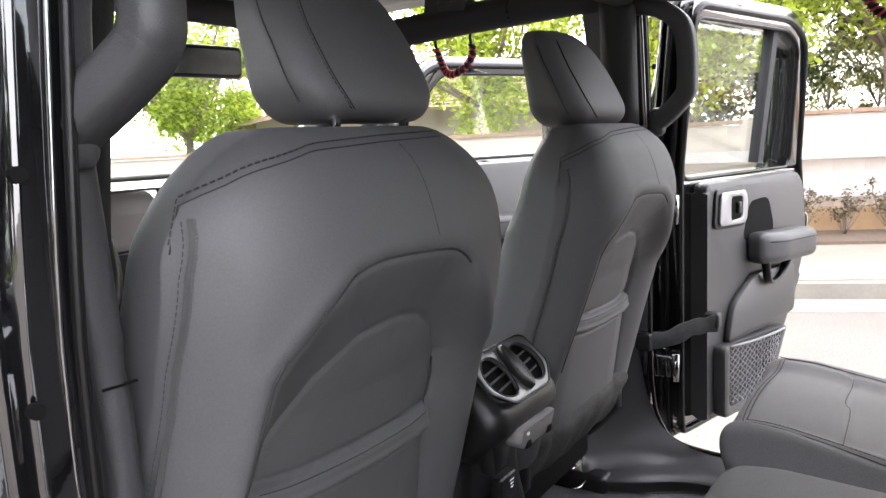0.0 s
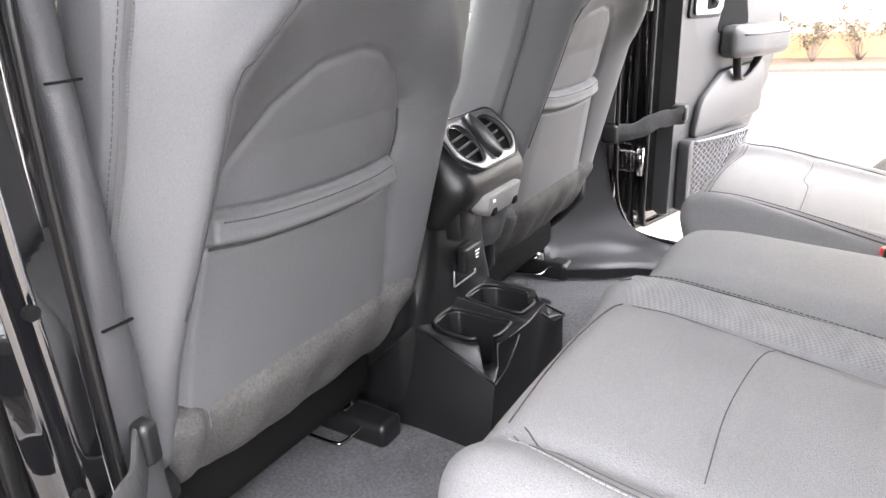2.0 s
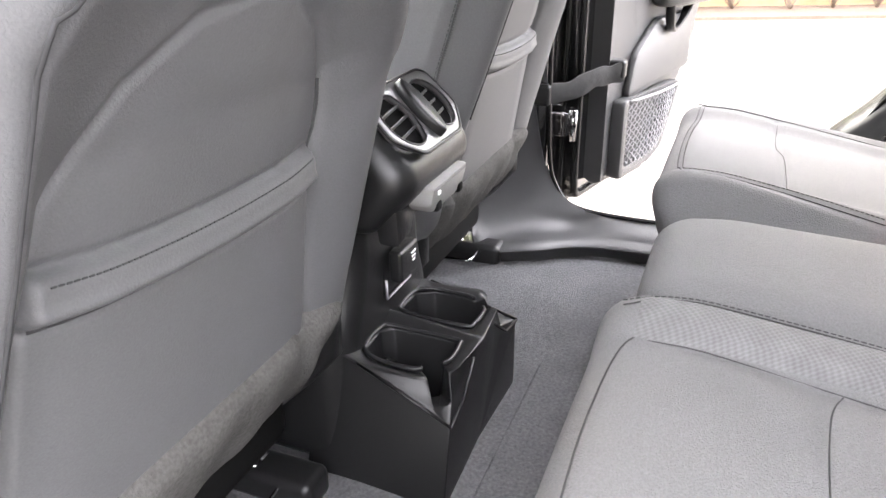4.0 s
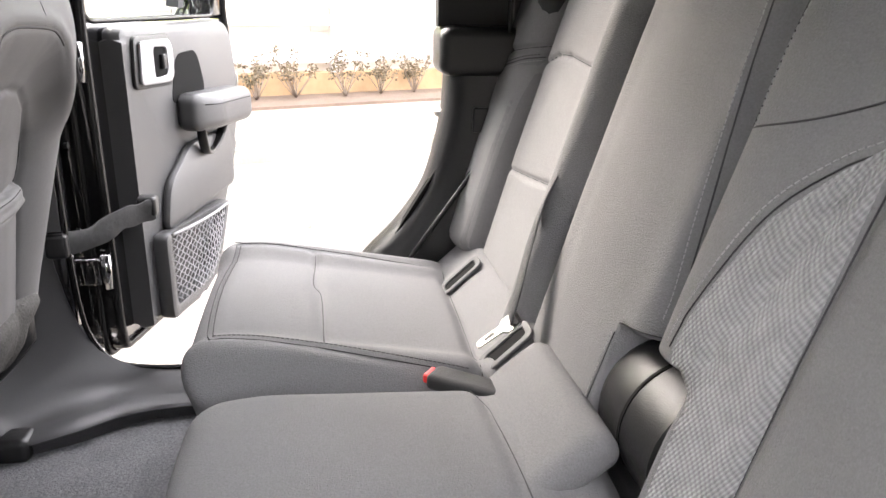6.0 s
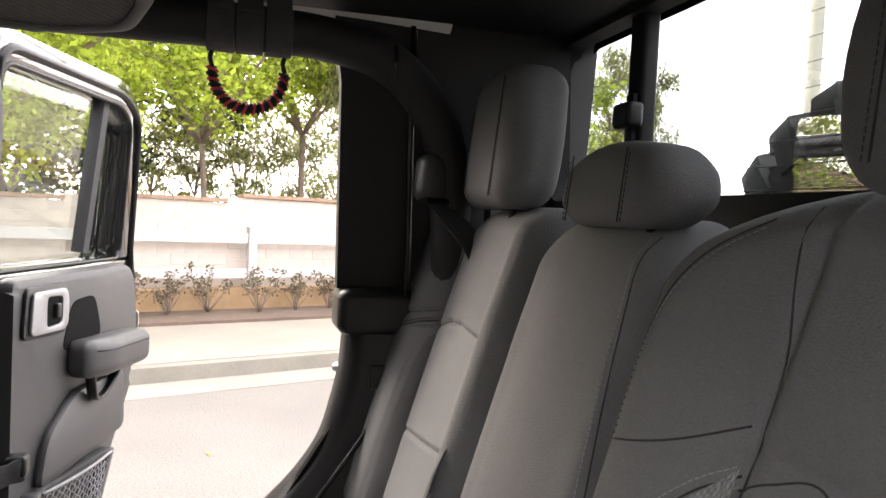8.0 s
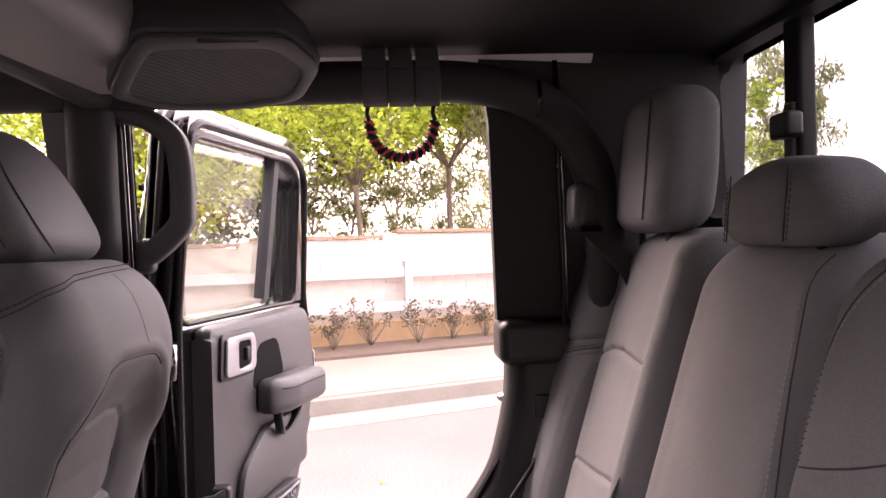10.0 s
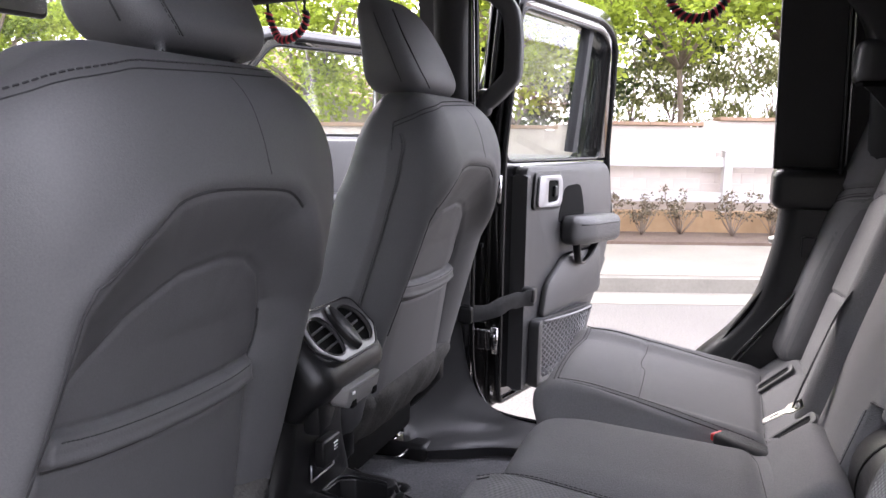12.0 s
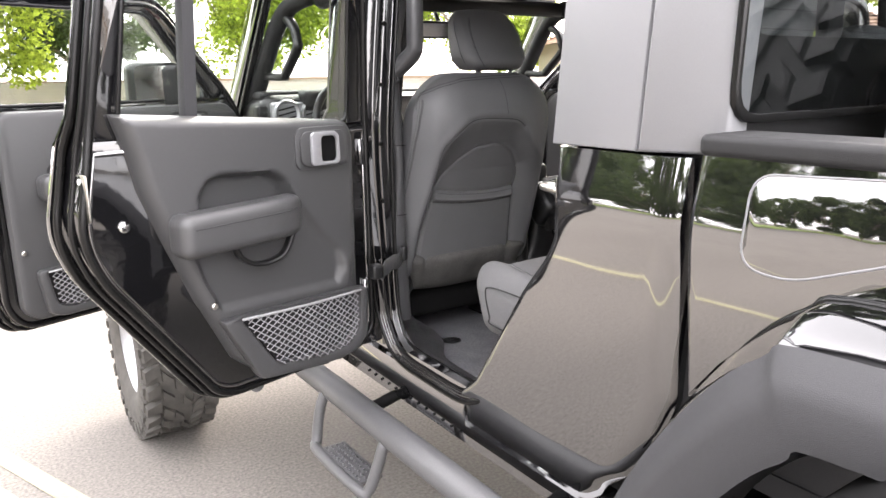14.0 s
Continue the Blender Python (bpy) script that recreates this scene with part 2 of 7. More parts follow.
def rbox_mesh(c, s, r, n=(4, 4, 4), fn=None, k=3):
    """Verts and faces of a rounded box: centre c, full sizes s, edge radius r, n cuts an axis, k steps round an edge; fn bends each point."""
    h = [v / 2 for v in s]
    r = min(r, *[v * 0.999 for v in h])
    lines = []
    for a in range(3):
        core = np.linspace(-(h[a] - r), h[a] - r, n[a] + 1)
        arc = np.array([math.tan(math.pi / 4 * (i / k)) for i in range(1, k + 1)])
        lines.append((np.r_[-(h[a] - r) - arc[::-1] * r, core, h[a] - r + arc * r]))
    index, verts, faces = {}, [], []

    def vert(p):
        key = (round(p[0], 6), round(p[1], 6), round(p[2], 6))
        if key not in index:
            q = Vector(p)
            inner = Vector([max(-(h[a] - r), min(h[a] - r, q[a])) for a in range(3)])
            d = q - inner
            o = inner + d.normalized() * r if d.length > 1e-9 else q
            o = Vector(c) + o
            index[key] = len(verts)
            verts.append(fn(o) if fn else o)
        return index[key]

    for a in range(3):
        u, v = (a + 1) % 3, (a + 2) % 3
        for side in (-1, 1):
            for i in range(len(lines[u]) - 1):
                for j in range(len(lines[v]) - 1):
                    quad = []
                    for di, dj in ((0, 0), (1, 0), (1, 1), (0, 1)):
                        p = [0, 0, 0]
                        p[a], p[u], p[v] = side * h[a], lines[u][i + di], lines[v][j + dj]
                        quad.append(vert(p))
                    quad = quad if side > 0 else quad[::-1]
                    if len(set(quad)) == 4:
                        faces.append(quad)
    return verts, faces


def rbox(name, c, s, r, material, parent=None, n=(1, 1, 1), fn=None, k=3, label=""):
    v, f = rbox_mesh(c, s, r, n, fn, k)
    return obj(name, v, f, material, True, parent, label)


def tube_mesh(points, radius, sides=8, closed=False, flat=1.0):
    """A tube along points; radius may be a list. flat squeezes it along the second axis."""
    pts = [Vector(p) for p in points]
    verts, faces, n = [], [], len(pts)
    side = None
    for i, p in enumerate(pts):
        a = pts[(i - 1) % n] if (i > 0 or closed) else p
        b = pts[(i + 1) % n] if (i < n - 1 or closed) else p
        t = (b - a).normalized()
        if side is None:
            side = t.cross(Vector((0, 0, 1)) if abs(t.z) < 0.9 else Vector((1, 0, 0))).normalized()
        side = (side - side.dot(t) * t).normalized()
        up = t.cross(side)
        r = radius[i] if isinstance(radius, (list, tuple)) else radius
        for k in range(sides):
            an = 2 * math.pi * k / sides
            verts.append(p + side * math.cos(an) * r + up * math.sin(an) * r * flat)
    last = n if closed else n - 1
    for i in range(last):
        for k in range(sides):
            a, b = i * sides, ((i + 1) % n) * sides
            faces.append([a + k, a + (k + 1) % sides, b + (k + 1) % sides, b + k])
    if not closed:
        faces.append(list(range(sides))[::-1])
        faces.append([(n - 1) * sides + k for k in range(sides)])
    return verts, faces


def tube(name, points, radius, material, parent=None, sides=8, closed=False, flat=1.0, label=""):
    v, f = tube_mesh(points, radius, sides, closed, flat)
    return obj(name, v, f, material, True, parent, label)


def smooth_path(points, steps=6):
    """Catmull-Rom through points."""
    p = [Vector(q) for q in points]
    p = [2 * p[0] - p[1], *p, 2 * p[-1] - p[-2]]
    out = []
    for i in range(1, len(p) - 2):
        for s in range(steps):
            t = s / steps
            a, b, c, d = p[i - 1], p[i], p[i + 1], p[i + 2]
            out.append(0.5 * (2 * b + (c - a) * t + (2 * a - 5 * b + 4 * c - d) * t * t + (3 * b - a - 3 * c + d) * t ** 3))
    out.append(p[-2])
    return out


def slab(name, outline, depth, material, parent=None, frame_fn=None, bevel=0.0, holes=(), label="", smooth=False):
    """A plate: an outline in (u, v), thick along w from 0 to depth, mapped by frame_fn(u, v, w). Holes are outlines too."""
    bm = bmesh.new()
    frame_fn = frame_fn or (lambda u, v, w: (u, w, v))
    loops = [list(outline)] + [list(h) for h in holes]
    edges, rings = [], []
    for loop in loops:
        vs = [bm.verts.new((u, v, 0)) for u, v in loop]
        rings.append(vs)
        edges += [bm.edges.new((vs[i], vs[(i + 1) % len(vs)])) for i in range(len(vs))]
    if holes:
        bmesh.ops.triangle_fill(bm, edges=edges, use_beauty=True)
    else:
        bm.faces.new(rings[0])
    ret = bmesh.ops.extrude_face_region(bm, geom=bm.faces[:])
    for e in ret["geom"]:
        if isinstance(e, bmesh.types.BMVert):
            e.co.z += depth
    if bevel:
        sel = [e for e in bm.edges if abs(e.verts[0].co.z - e.verts[1].co.z) < 1e-6 and len(e.link_faces) == 2 and e.calc_face_angle(0) > 1.0]
        bmesh.ops.bevel(bm, geom=sel, offset=bevel, segments=2, affect="EDGES", profile=0.5)
    for v in bm.verts:
        v.co = Vector(frame_fn(*v.co))
    bmesh.ops.recalc_face_normals(bm, faces=bm.faces)
    ob = part(name, bm, material, parent, label)
    return sharp(ob, 40)


def lathe(name, profile, material, parent=None, sides=32, axis="x", c=(0, 0, 0), label="", hard=35):
    """A profile of (radius, along) turned round an axis."""
    verts, faces = [], []
    for r, a in profile:
        for k in range(sides):
            an = 2 * math.pi * k / sides
            u, v = r * math.cos(an), r * math.sin(an)
            p = {"x": (a, u, v), "y": (u, a, v), "z": (u, v, a)}[axis]
            verts.append(Vector(c) + Vector(p))
    for i in range(len(profile) - 1):
        for k in range(sides):
            faces.append([i * sides + k, i * sides + (k + 1) % sides, (i + 1) * sides + (k + 1) % sides, (i + 1) * sides + k])
    ob = obj(name, verts, faces, material, True, parent, label)
    return sharp(ob, hard)


def step(a, b, x):
    t = max(0.0, min(1.0, (x - a) / (b - a)))
    return t * t * (3 - 2 * t)


def rounded(points, r, k=4):
    """A polygon with its corners rounded."""
    out, n = [], len(points)
    for i in range(n):
        p, a, b = Vector(points[i]), Vector(points[i - 1]), Vector(points[(i + 1) % n])
        da, db = (a - p), (b - p)
        q = min(r, da.length * 0.45, db.length * 0.45)
        s, e = p + da.normalized() * q, p + db.normalized() * q
        for j in range(k + 1):
            t = j / k
            out.append(tuple((1 - t) ** 2 * s + 2 * t * (1 - t) * p + t * t * e))
    return out


def ribbon_mesh(path, wide, thick, across=None):
    """A flat band along a path. wide may be a list; across is the width's direction, or None to work it out."""
    pts = [Vector(p) for p in path]
    verts, faces = [], []
    for i, p in enumerate(pts):
        t = (pts[min(i + 1, len(pts) - 1)] - pts[max(i - 1, 0)]).normalized()
        a = Vector(across(i / (len(pts) - 1)) if callable(across) else across).normalized()
        n = t.cross(a).normalized()
        a = n.cross(t).normalized()
        w = (wide[i] if isinstance(wide, (list, tuple)) else wide) / 2
        for u, v in ((-1, -0.5), (-0.8, -1), (0.8, -1), (1, -0.5), (1, 0.5), (0.8, 1), (-0.8, 1), (-1, 0.5)):
            verts.append(p + a * u * w + n * v * thick / 2)
    m = 8
    for i in range(len(pts) - 1):
        for k in range(m):
            faces.append([i * m + k, i * m + (k + 1) % m, (i + 1) * m + (k + 1) % m, (i + 1) * m + k])
    faces += [list(range(m))[::-1], [(len(pts) - 1) * m + k for k in range(m)]]
    return verts, faces


def ribbon(name, path, wide, thick, across, material, parent=None, label="", hard=50):
    v, f = ribbon_mesh(path, wide, thick, across)
    return sharp(obj(name, v, f, material, True, parent, label), hard)


def bolt(parent, at, axis="x", r=0.008, material=None):
    return lathe("bolt", [(0.0, -0.004), (r, -0.004), (r, 0.002), (r * 0.7, 0.004), (0.0, 0.004)], material or STEEL, parent, 10, axis, at)


# ---- ground and street ----
STREET = 21.5  # degrees by which the street turns from the vehicle's length


def street(u, v, z):
    """u metres across the street from the vehicle, v metres along it."""
    a = radians(STREET)
    return (u * math.cos(a) - v * math.sin(a), u * math.sin(a) + v * math.cos(a), z)


def strip(name, u0, u1, v0, v1, z0, z1, material, label, cat, parent=None):
    verts = [street(u, v, z) for v in (v0, v1) for u, z in ((u0, z0), (u0, z1), (u1, z1), (u1, z0))]
    faces = [[0, 4, 5, 1], [1, 5, 6, 2], [2, 6, 7, 3], [0, 1, 2, 3], [7, 6, 5, 4]]
    ob = obj(name, verts, faces, material, False, parent)
    return tagged(ob, label, cat, kind="" if parent else "structure")


tagged(obj("ground", [(-3000, -3000, -0.02), (3000, -3000, -0.02), (3000, 3000, -0.02), (-3000, 3000, -0.02)], [[0, 1, 2, 3]], ASPHALT, False),
       "pale worn asphalt ground reaching the horizon", "ground", kind="structure")
strip("road", -14, 5.58, -80, 80, -0.3, 0.0, ASPHALT, "sun-bleached grey asphalt street with fine aggregate", "road")
strip("gutter", 5.58, 6.10, -80, 80, -0.3, 0.006, CONCRETE, "pale concrete gutter beside the kerb", "gutter")
strip("kerb", 6.10, 6.25, -80, 80, -0.3, 0.15, KERB, "stained grey concrete kerb", "kerb")
strip("pavement", 6.25, 8.45, -80, 80, -0.3, 0.16, CONCRETE, "beige concrete pavement behind the kerb", "pavement")
strip("planting_bed", 8.45, 9.50, -80, 80, -0.3, 0.20, MULCH, "brown bark mulch bed before the wall", "planting bed")
strip("earth_bank", 9.50, 9.80, -80, 80, -0.3, 0.50, SLOPE, "orange bare earth bank below the wall", "earth bank")

# ---- cab body ----
SILLPL = mat("black_sill_plastic", (0.030, 0.030, 0.031), 0.34, color2=(0.040, 0.040, 0.041), scale=300, bump=0.25, bump_scale=700)
COVER = mat("charcoal_pillar_plastic", (0.034, 0.034, 0.0355), 0.45, color2=(0.048, 0.048, 0.050), scale=350, bump=0.3, bump_scale=700, stain=0.08)
FLANK = 0.80
FLOOR = 0.78
cab = thing("pickup_truck", "glossy black double-cab pickup truck with satin hardtop", "truck")
slab("floor_pan", [(-0.70, -1.05), (0.70, -1.05), (0.70, 1.25), (-0.70, 1.25)], 0.08, DARK, cab, lambda u, v, w: (u, v, FLOOR - 0.10 + w))


def carpet_fn(p):
    return Vector((p.x, p.y, p.z + (0.004 * noise.noise(Vector((p.x * 9, p.y * 9, 0))) if p.z > FLOOR - 0.004 else 0)))


tagged(rbox("carpet", (0, 0.1, FLOOR - 0.005), (1.34, 2.2, 0.02), 0.008, CARPET, None, (40, 60, 1), carpet_fn), "dark grey loop pile carpet on the cab floor", "carpet")

def interp(table, v):
    return float(np.interp(v, [a for a, _ in table], [b for _, b in table]))


def grid_panel(name, rows, inward, material, parent, label=""):
    """A pressed panel: rows of points, given thickness by the vector inward."""
    n, m = len(rows), len(rows[0])
    front = [Vector(p) for r in rows for p in r]
    verts = front + [p + Vector(inward) for p in front]
    k = n * m
    faces = []
    for i in range(n - 1):
        for j in range(m - 1):
            a = i * m + j
            faces += [[a, a + 1, a + m + 1, a + m], [k + a + m, k + a + m + 1, k + a + 1, k + a]]
    rim = [i for i in range(m)] + [i * m + m - 1 for i in range(1, n)] + [(n - 1) * m + j for j in range(m - 2, -1, -1)] + [i * m for i in range(n - 2, 0, -1)]
    faces += [[rim[i], rim[(i + 1) % len(rim)], k + rim[(i + 1) % len(rim)], k + rim[i]] for i in range(len(rim))]
    me = obj(name, verts, faces, material, True, parent, label)
    bm = bmesh.new()
    bm.from_mesh(me.data)
    bmesh.ops.recalc_face_normals(bm, faces=bm.faces)
    bm.to_mesh(me.data)
    bm.free()
    return sharp(me, 50)


LEAD = [(0.735, -0.31), (0.78, -0.345), (0.84, -0.411), (0.884, -0.468), (1.03, -0.578), (1.18, -0.69), (1.27, -0.772), (1.31, -0.796), (1.40, -0.806), (1.488, -0.792)]
TAIL = [(0.735, -0.86), (0.80, -0.90), (0.85, -0.955), (0.98, -1.044), (1.06, -1.080), (1.30, -1.090), (1.488, -1.088)]


def flank_x(z, low=0.115):
    """Half the body's width at height z: a crease at the shoulder, tucked in below, leaning in above."""
    return FLANK - low * (math.sqrt((1.37 - z) ** 2 + 0.0009) + 1.37 - z) / 2 - 0.22 * (math.sqrt((z - 1.392) ** 2 + 0.0002) + z - 1.392) / 2


# the rear door opening, as (y, z) round its edge
OPENING = [(-0.045, 1.96), (-0.045, 1.60), (-0.040, 1.30), (-0.045, 1.00), (-0.070, 0.90), (-0.12, 0.862), (-0.25, 0.855), (-0.40, 0.858), (-0.455, 0.90), (-0.56, 1.04), (-0.72, 1.255), (-0.765, 1.34), (-0.77, 1.45), (-0.765, 1.60), (-0.75, 1.96)]


def opening_path(grow, x):
    pts = smooth_path([(x, y, z) for y, z in OPENING], 5)
    out = []
    for i, p in enumerate(pts):
        t = (pts[min(i + 1, len(pts) - 1)] - pts[max(i - 1, 0)]).normalized()
        out.append(p + Vector((0, t.z, -t.y)) * -grow)
    return out


for s in (-1, 1):
    panel_rows = []
    for i in range(61):
        z = 0.742 + 0.746 * i / 60
        a, b = float(np.interp(z, [q for q, _ in LEAD], [q for _, q in LEAD])), float(np.interp(z, [q for q, _ in TAIL], [q for _, q in TAIL]))
        panel_rows.append([(s * (flank_x(z) - 0.014 * max(0.0, 1 - (a - y) / 0.014) ** 2 - 0.016 * max(0.0, 1 - (y - b) / 0.05) ** 2), y, z) for y in [a + (b - a) * (0.5 - 0.5 * math.cos(math.pi * j / 34)) for j in range(35)]])
    grid_panel("quarter_panel", panel_rows, (-s * 0.05, 0, 0), PAINT, cab, "glossy black quarter panel")
    drop_ = 0.030 if s > 0 else 0.006
    sill = [(0.690, 0.78), (0.695, 0.845), (0.710, 0.860), (0.724, 0.850), (0.728, 0.828), (0.742, 0.818), (0.746, 0.79), (0.737, 0.735), (0.70, 0.73)]
    slab("door_sill", sill, 1.58, PAINT, cab, lambda u, v, w, s=s, drop_=drop_: (s * u, -0.43 + w, v - drop_), 0.006, label="glossy black stepped door sill")
    slab("rocker_guard", [(0.722, 0.690), (0.732, 0.690), (0.737, 0.745), (0.722, 0.745)], 2.1, PAINT, cab, lambda u, v, w, s=s: (s * u, -0.95 + w, v), 0.002, label="glossy black pinch seam under the sill")
    # centre pillar: painted box, ridges and rubber seals
    fwd = 0.05 if s > 0 else 0.0
    pil = rounded([(0.703, -0.035), (0.745, -0.038), (0.755, -0.020), (0.785, -0.015), (0.790, 0.050), (0.703, 0.075)], 0.006, 3)
    stack = []
    for i in range(24):
        z = 0.84 + 1.13 * i / 23
        stack += [(s * (0.703 + (u - 0.703) * (1 - 0.5 * min(1.0, max(0.0, 1.36 - z) / 0.5)) - 0.11 * max(0.0, z - 1.46) ** 1.3), v + fwd, z) for u, v in pil]
    k = len(pil)
    faces = [[i * k + j, i * k + (j + 1) % k, (i + 1) * k + (j + 1) % k, (i + 1) * k + j][::1 if s > 0 else -1] for i in range(23) for j in range(k)]
    sharp(obj("centre_pillar", stack, faces + [list(range(k)), list(range(23 * k, 24 * k))], JAMB, True, cab, "glossy black centre pillar"), 40)
    for grow, x, r, m in ((0.004, 0.7075, 0.005, RUBBER), (0.006, 0.720, 0.0022, PAINT), (0.016, 0.735, 0.003, PAINT), (0.031, 0.764, 0.0022, PAINT), (0.041, 0.785, 0.0022, PAINT), (0.026, 0.752, 0.006, RUBBER), (0.036, 0.775, 0.0028, PAINT), (0.046, 0.792, 0.006, RUBBER)):
        path = [Vector((s * (q.x - 0.11 * max(0.0, q.z - 1.46) ** 1.3), q.y + (-0.03 * step(-0.3, -0.5, q.y) if s < 0 else fwd * step(-0.25, -0.06, q.y)), q.z)) for q in opening_path(grow, x)]
        path = [Vector((s * (0.70 + (abs(q.x) - 0.70) * (1 - 0.5 * min(1.0, max(0.0, 1.36 - q.z) / 0.5) * step(-0.50, -0.42, q.y))), q.y, q.z)) for q in path]
        path = [q - Vector((s * step(-0.42, -0.55, q.y) * (0.040 + 0.115 * max(0.0, 1.36 - q.z) + 0.02 * step(1.4, 1.6, q.z)), 0, 0)) for q in path]
        tube("door_seal", path, r, m, cab, 8, label="black rubber door seal" if m is RUBBER else "")
    for k in range(6):
        bolt(cab, (s * (0.747 - 0.11 * max(0.0, 0.16 * k - 0.34) ** 1.3), -0.045 + fwd, 1.12 + 0.16 * k), "y", 0.006, DARK)
    rbox("pillar_skin", (s * 0.772, 0.040 + fwd, 1.10), (0.070, 0.055, 0.52), 0.010, JAMB, cab, label="glossy black lower pillar skin")
    # plastic trims inside
    out_x = [(0.90, 0.686), (1.00, 0.690), (1.14, 0.691), (1.28, 0.682), (1.36, 0.677), (1.43, 0.680), (1.50, 0.688), (1.60, 0.695), (1.66, 0.692), (1.75, 0.690), (1.93, 0.690)]
    in_x = [(0.90, 0.636), (1.08, 0.645), (1.32, 0.648), (1.43, 0.650), (1.545, 0.654), (1.60, 0.657), (1.728, 0.645), (1.93, 0.600)]
    cover_rows = []
    for z in [(0.90 if s < 0 else 1.47) + (1.03 if s < 0 else 0.46) * i / 44 for i in range(45)]:
        a, b = interp(out_x, z), interp(in_x, z)
        nick = 0.004 if min(abs(z - 1.428), abs(z - 1.225)) < 0.012 and s < 0 else 0.0
        cover_rows.append([(s * x, y + fwd + nick, z) for x, y in ((a + 0.004, 0.04), (a + 0.003, -0.004), (a - 0.001, -0.011), (a - 0.007, -0.014), ((a + b) / 2, -0.0155), (b + 0.009, -0.013), (b + 0.003, -0.006), (b, 0.006), (b - 0.006, 0.07))])
    grid_panel("pillar_cover", cover_rows, (s * 0.002, 0.008, 0), COVER, cab, "charcoal plastic pillar cover")
    if s < 0:
        for z in (1.428, 1.225):
            rbox("cover_joint", (s * 0.665, -0.0125, z), (0.030, 0.004, 0.002), 0.0008, DARK, cab)
    edge_on = smooth_path([(0.695, 0.062, 1.55), (0.700, 0.055, 1.30), (0.700, 0.048, 1.15), (0.700, 0.034, 1.04), (0.700, 0.010, 0.945), (0.700, -0.032, 0.885), (0.700, -0.100, 0.855), (0.700, -0.20, 0.847), (0.700, -0.46, 0.845)], 5)
    edge_off = smooth_path([(0.650, 0.150, 1.55), (0.655, 0.150, 1.30), (0.645, 0.150, 1.10), (0.610, 0.140, 0.93), (0.560, 0.112, 0.830), (0.592, 0.000, 0.824), (0.634, -0.085, 0.822), (0.645, -0.20, 0.821), (0.648, -0.46, 0.821)], 5)
    loft = []
    for i, (a, b) in enumerate(zip(edge_on, edge_off)):
        low_ = step(17, 21, i)
        row = []
        for j in range(9):
            t = j / 8
            sag = math.sin(math.pi * t) * (0.030 * step(13, 21, i) * (1 - step(25, 35, i)) - 0.006)
            row.append(a.lerp(b, t) + Vector((0.6, 0.0, -0.6)) * sag)
        toe = b + Vector((-0.040 * low_ * (1 - 0.6 * step(23, 35, i)), 0.004, -0.004))
        row += [toe, toe + Vector((-0.006, 0, -0.006)), toe + Vector((0.004, 0, -0.014)), toe + Vector((0.006, 0, -0.040))]
        row = [a + Vector((0.012, 0, -0.012))] + row
        loft.append([Vector((s * q.x, q.y + (0.0 if s > 0 else -0.05), q.z)) for q in row])
    grid_panel("sill_trim", loft, (s * 0.012, 0, -0.006), SILLPL, cab, "black plastic kick panel flowing into the sill trim")
    # rear of the opening
    if s > 0:
        bow = smooth_path([(0, -0.672, 1.495), (0, -0.672, 1.43), (0, -0.668, 1.35), (0, -0.655, 1.28), (0, -0.632, 1.205), (0, -0.585, 1.135), (0, -0.515, 1.06), (0, -0.46, 0.98), (0, -0.43, 0.86)], 6)
        shell_rows = []
        for i, q in enumerate(bow):
            t = (bow[min(i + 1, len(bow) - 1)] - bow[max(i - 1, 0)]).normalized()
            away = Vector((0, t.z, -t.y))
            if away.y > 0:
                away = -away
            shell_rows.append([Vector((x, 0, 0)) + q + away * d for x, d in ((0.752, 0.012), (0.745, 0.002), (0.725, 0.0), (0.695, 0.004), (0.676, 0.016), (0.668, 0.035), (0.664, 0.10), (0.662, 0.20), (0.662, 0.32))])
        grid_panel("wheelhouse_trim", shell_rows, (0.012, 0, 0), PLASTIC, cab, "black plastic wheelhouse trim")
        rbox("trim_clip", (0.664, -0.735, 1.335), (0.010, 0.040, 0.045), 0.004, PLASTIC, cab)
    front = -0.652 if s > 0 else -0.81
    rbox("ledge", (s * 0.705, (front - 1.02) / 2, 1.455), (0.11, front + 1.02, 0.085), 0.02, PLASTIC, cab, label="black plastic ledge below the side panel")
    slab("side_panel", [(front, 1.495), (-1.07, 1.495), (-1.07, 1.98), (front + 0.03, 1.98), (front + 0.012, 1.86)], 0.03, SOFT, cab, lambda u, v, w, s=s: (s * (0.685 - 0.10 * max(0, v - 1.5) + w), u, v), label="black carpeted side panel")
    slab("lower_panel", [(-0.44, 0.80), (-1.07, 0.80), (-1.07, 1.49), (-0.72, 1.49), (-0.70, 1.38), (-0.66, 1.25), (-0.58, 1.12), (-0.50, 1.0)] if s > 0 else [(-0.62, 0.80), (-1.07, 0.80), (-1.07, 1.49), (-0.82, 1.49), (-0.82, 1.35), (-0.72, 1.12)], 0.02, DARK, cab, lambda u, v, w, s=s: (s * (0.690 + w), u, v))
    # hardtop corner with the panel joint
    for name, y0, y1 in (("hardtop_side", -0.785, -0.990), ("hardtop_corner", -0.994, -1.125)):
        slab(name, [(y0, 1.492), (y1, 1.492), (y1, 2.0), (y0, 2.0)], 0.05, SATIN, cab, lambda u, v, w, s=s: (s * (0.785 - w - 0.10 * (v - 1.49) - (0.0 if u > -1.0 else 0.055 * ((-1.0 - u) / 0.125) ** 2)), u, v), 0.006, label="satin black hardtop side")
    striker = thing("door_striker", "zinc-plated door striker loop on the pillar", "striker", (s * 0.750, -0.715 if s > 0 else -0.78, 1.335 if s > 0 else 1.40), group="strikers")
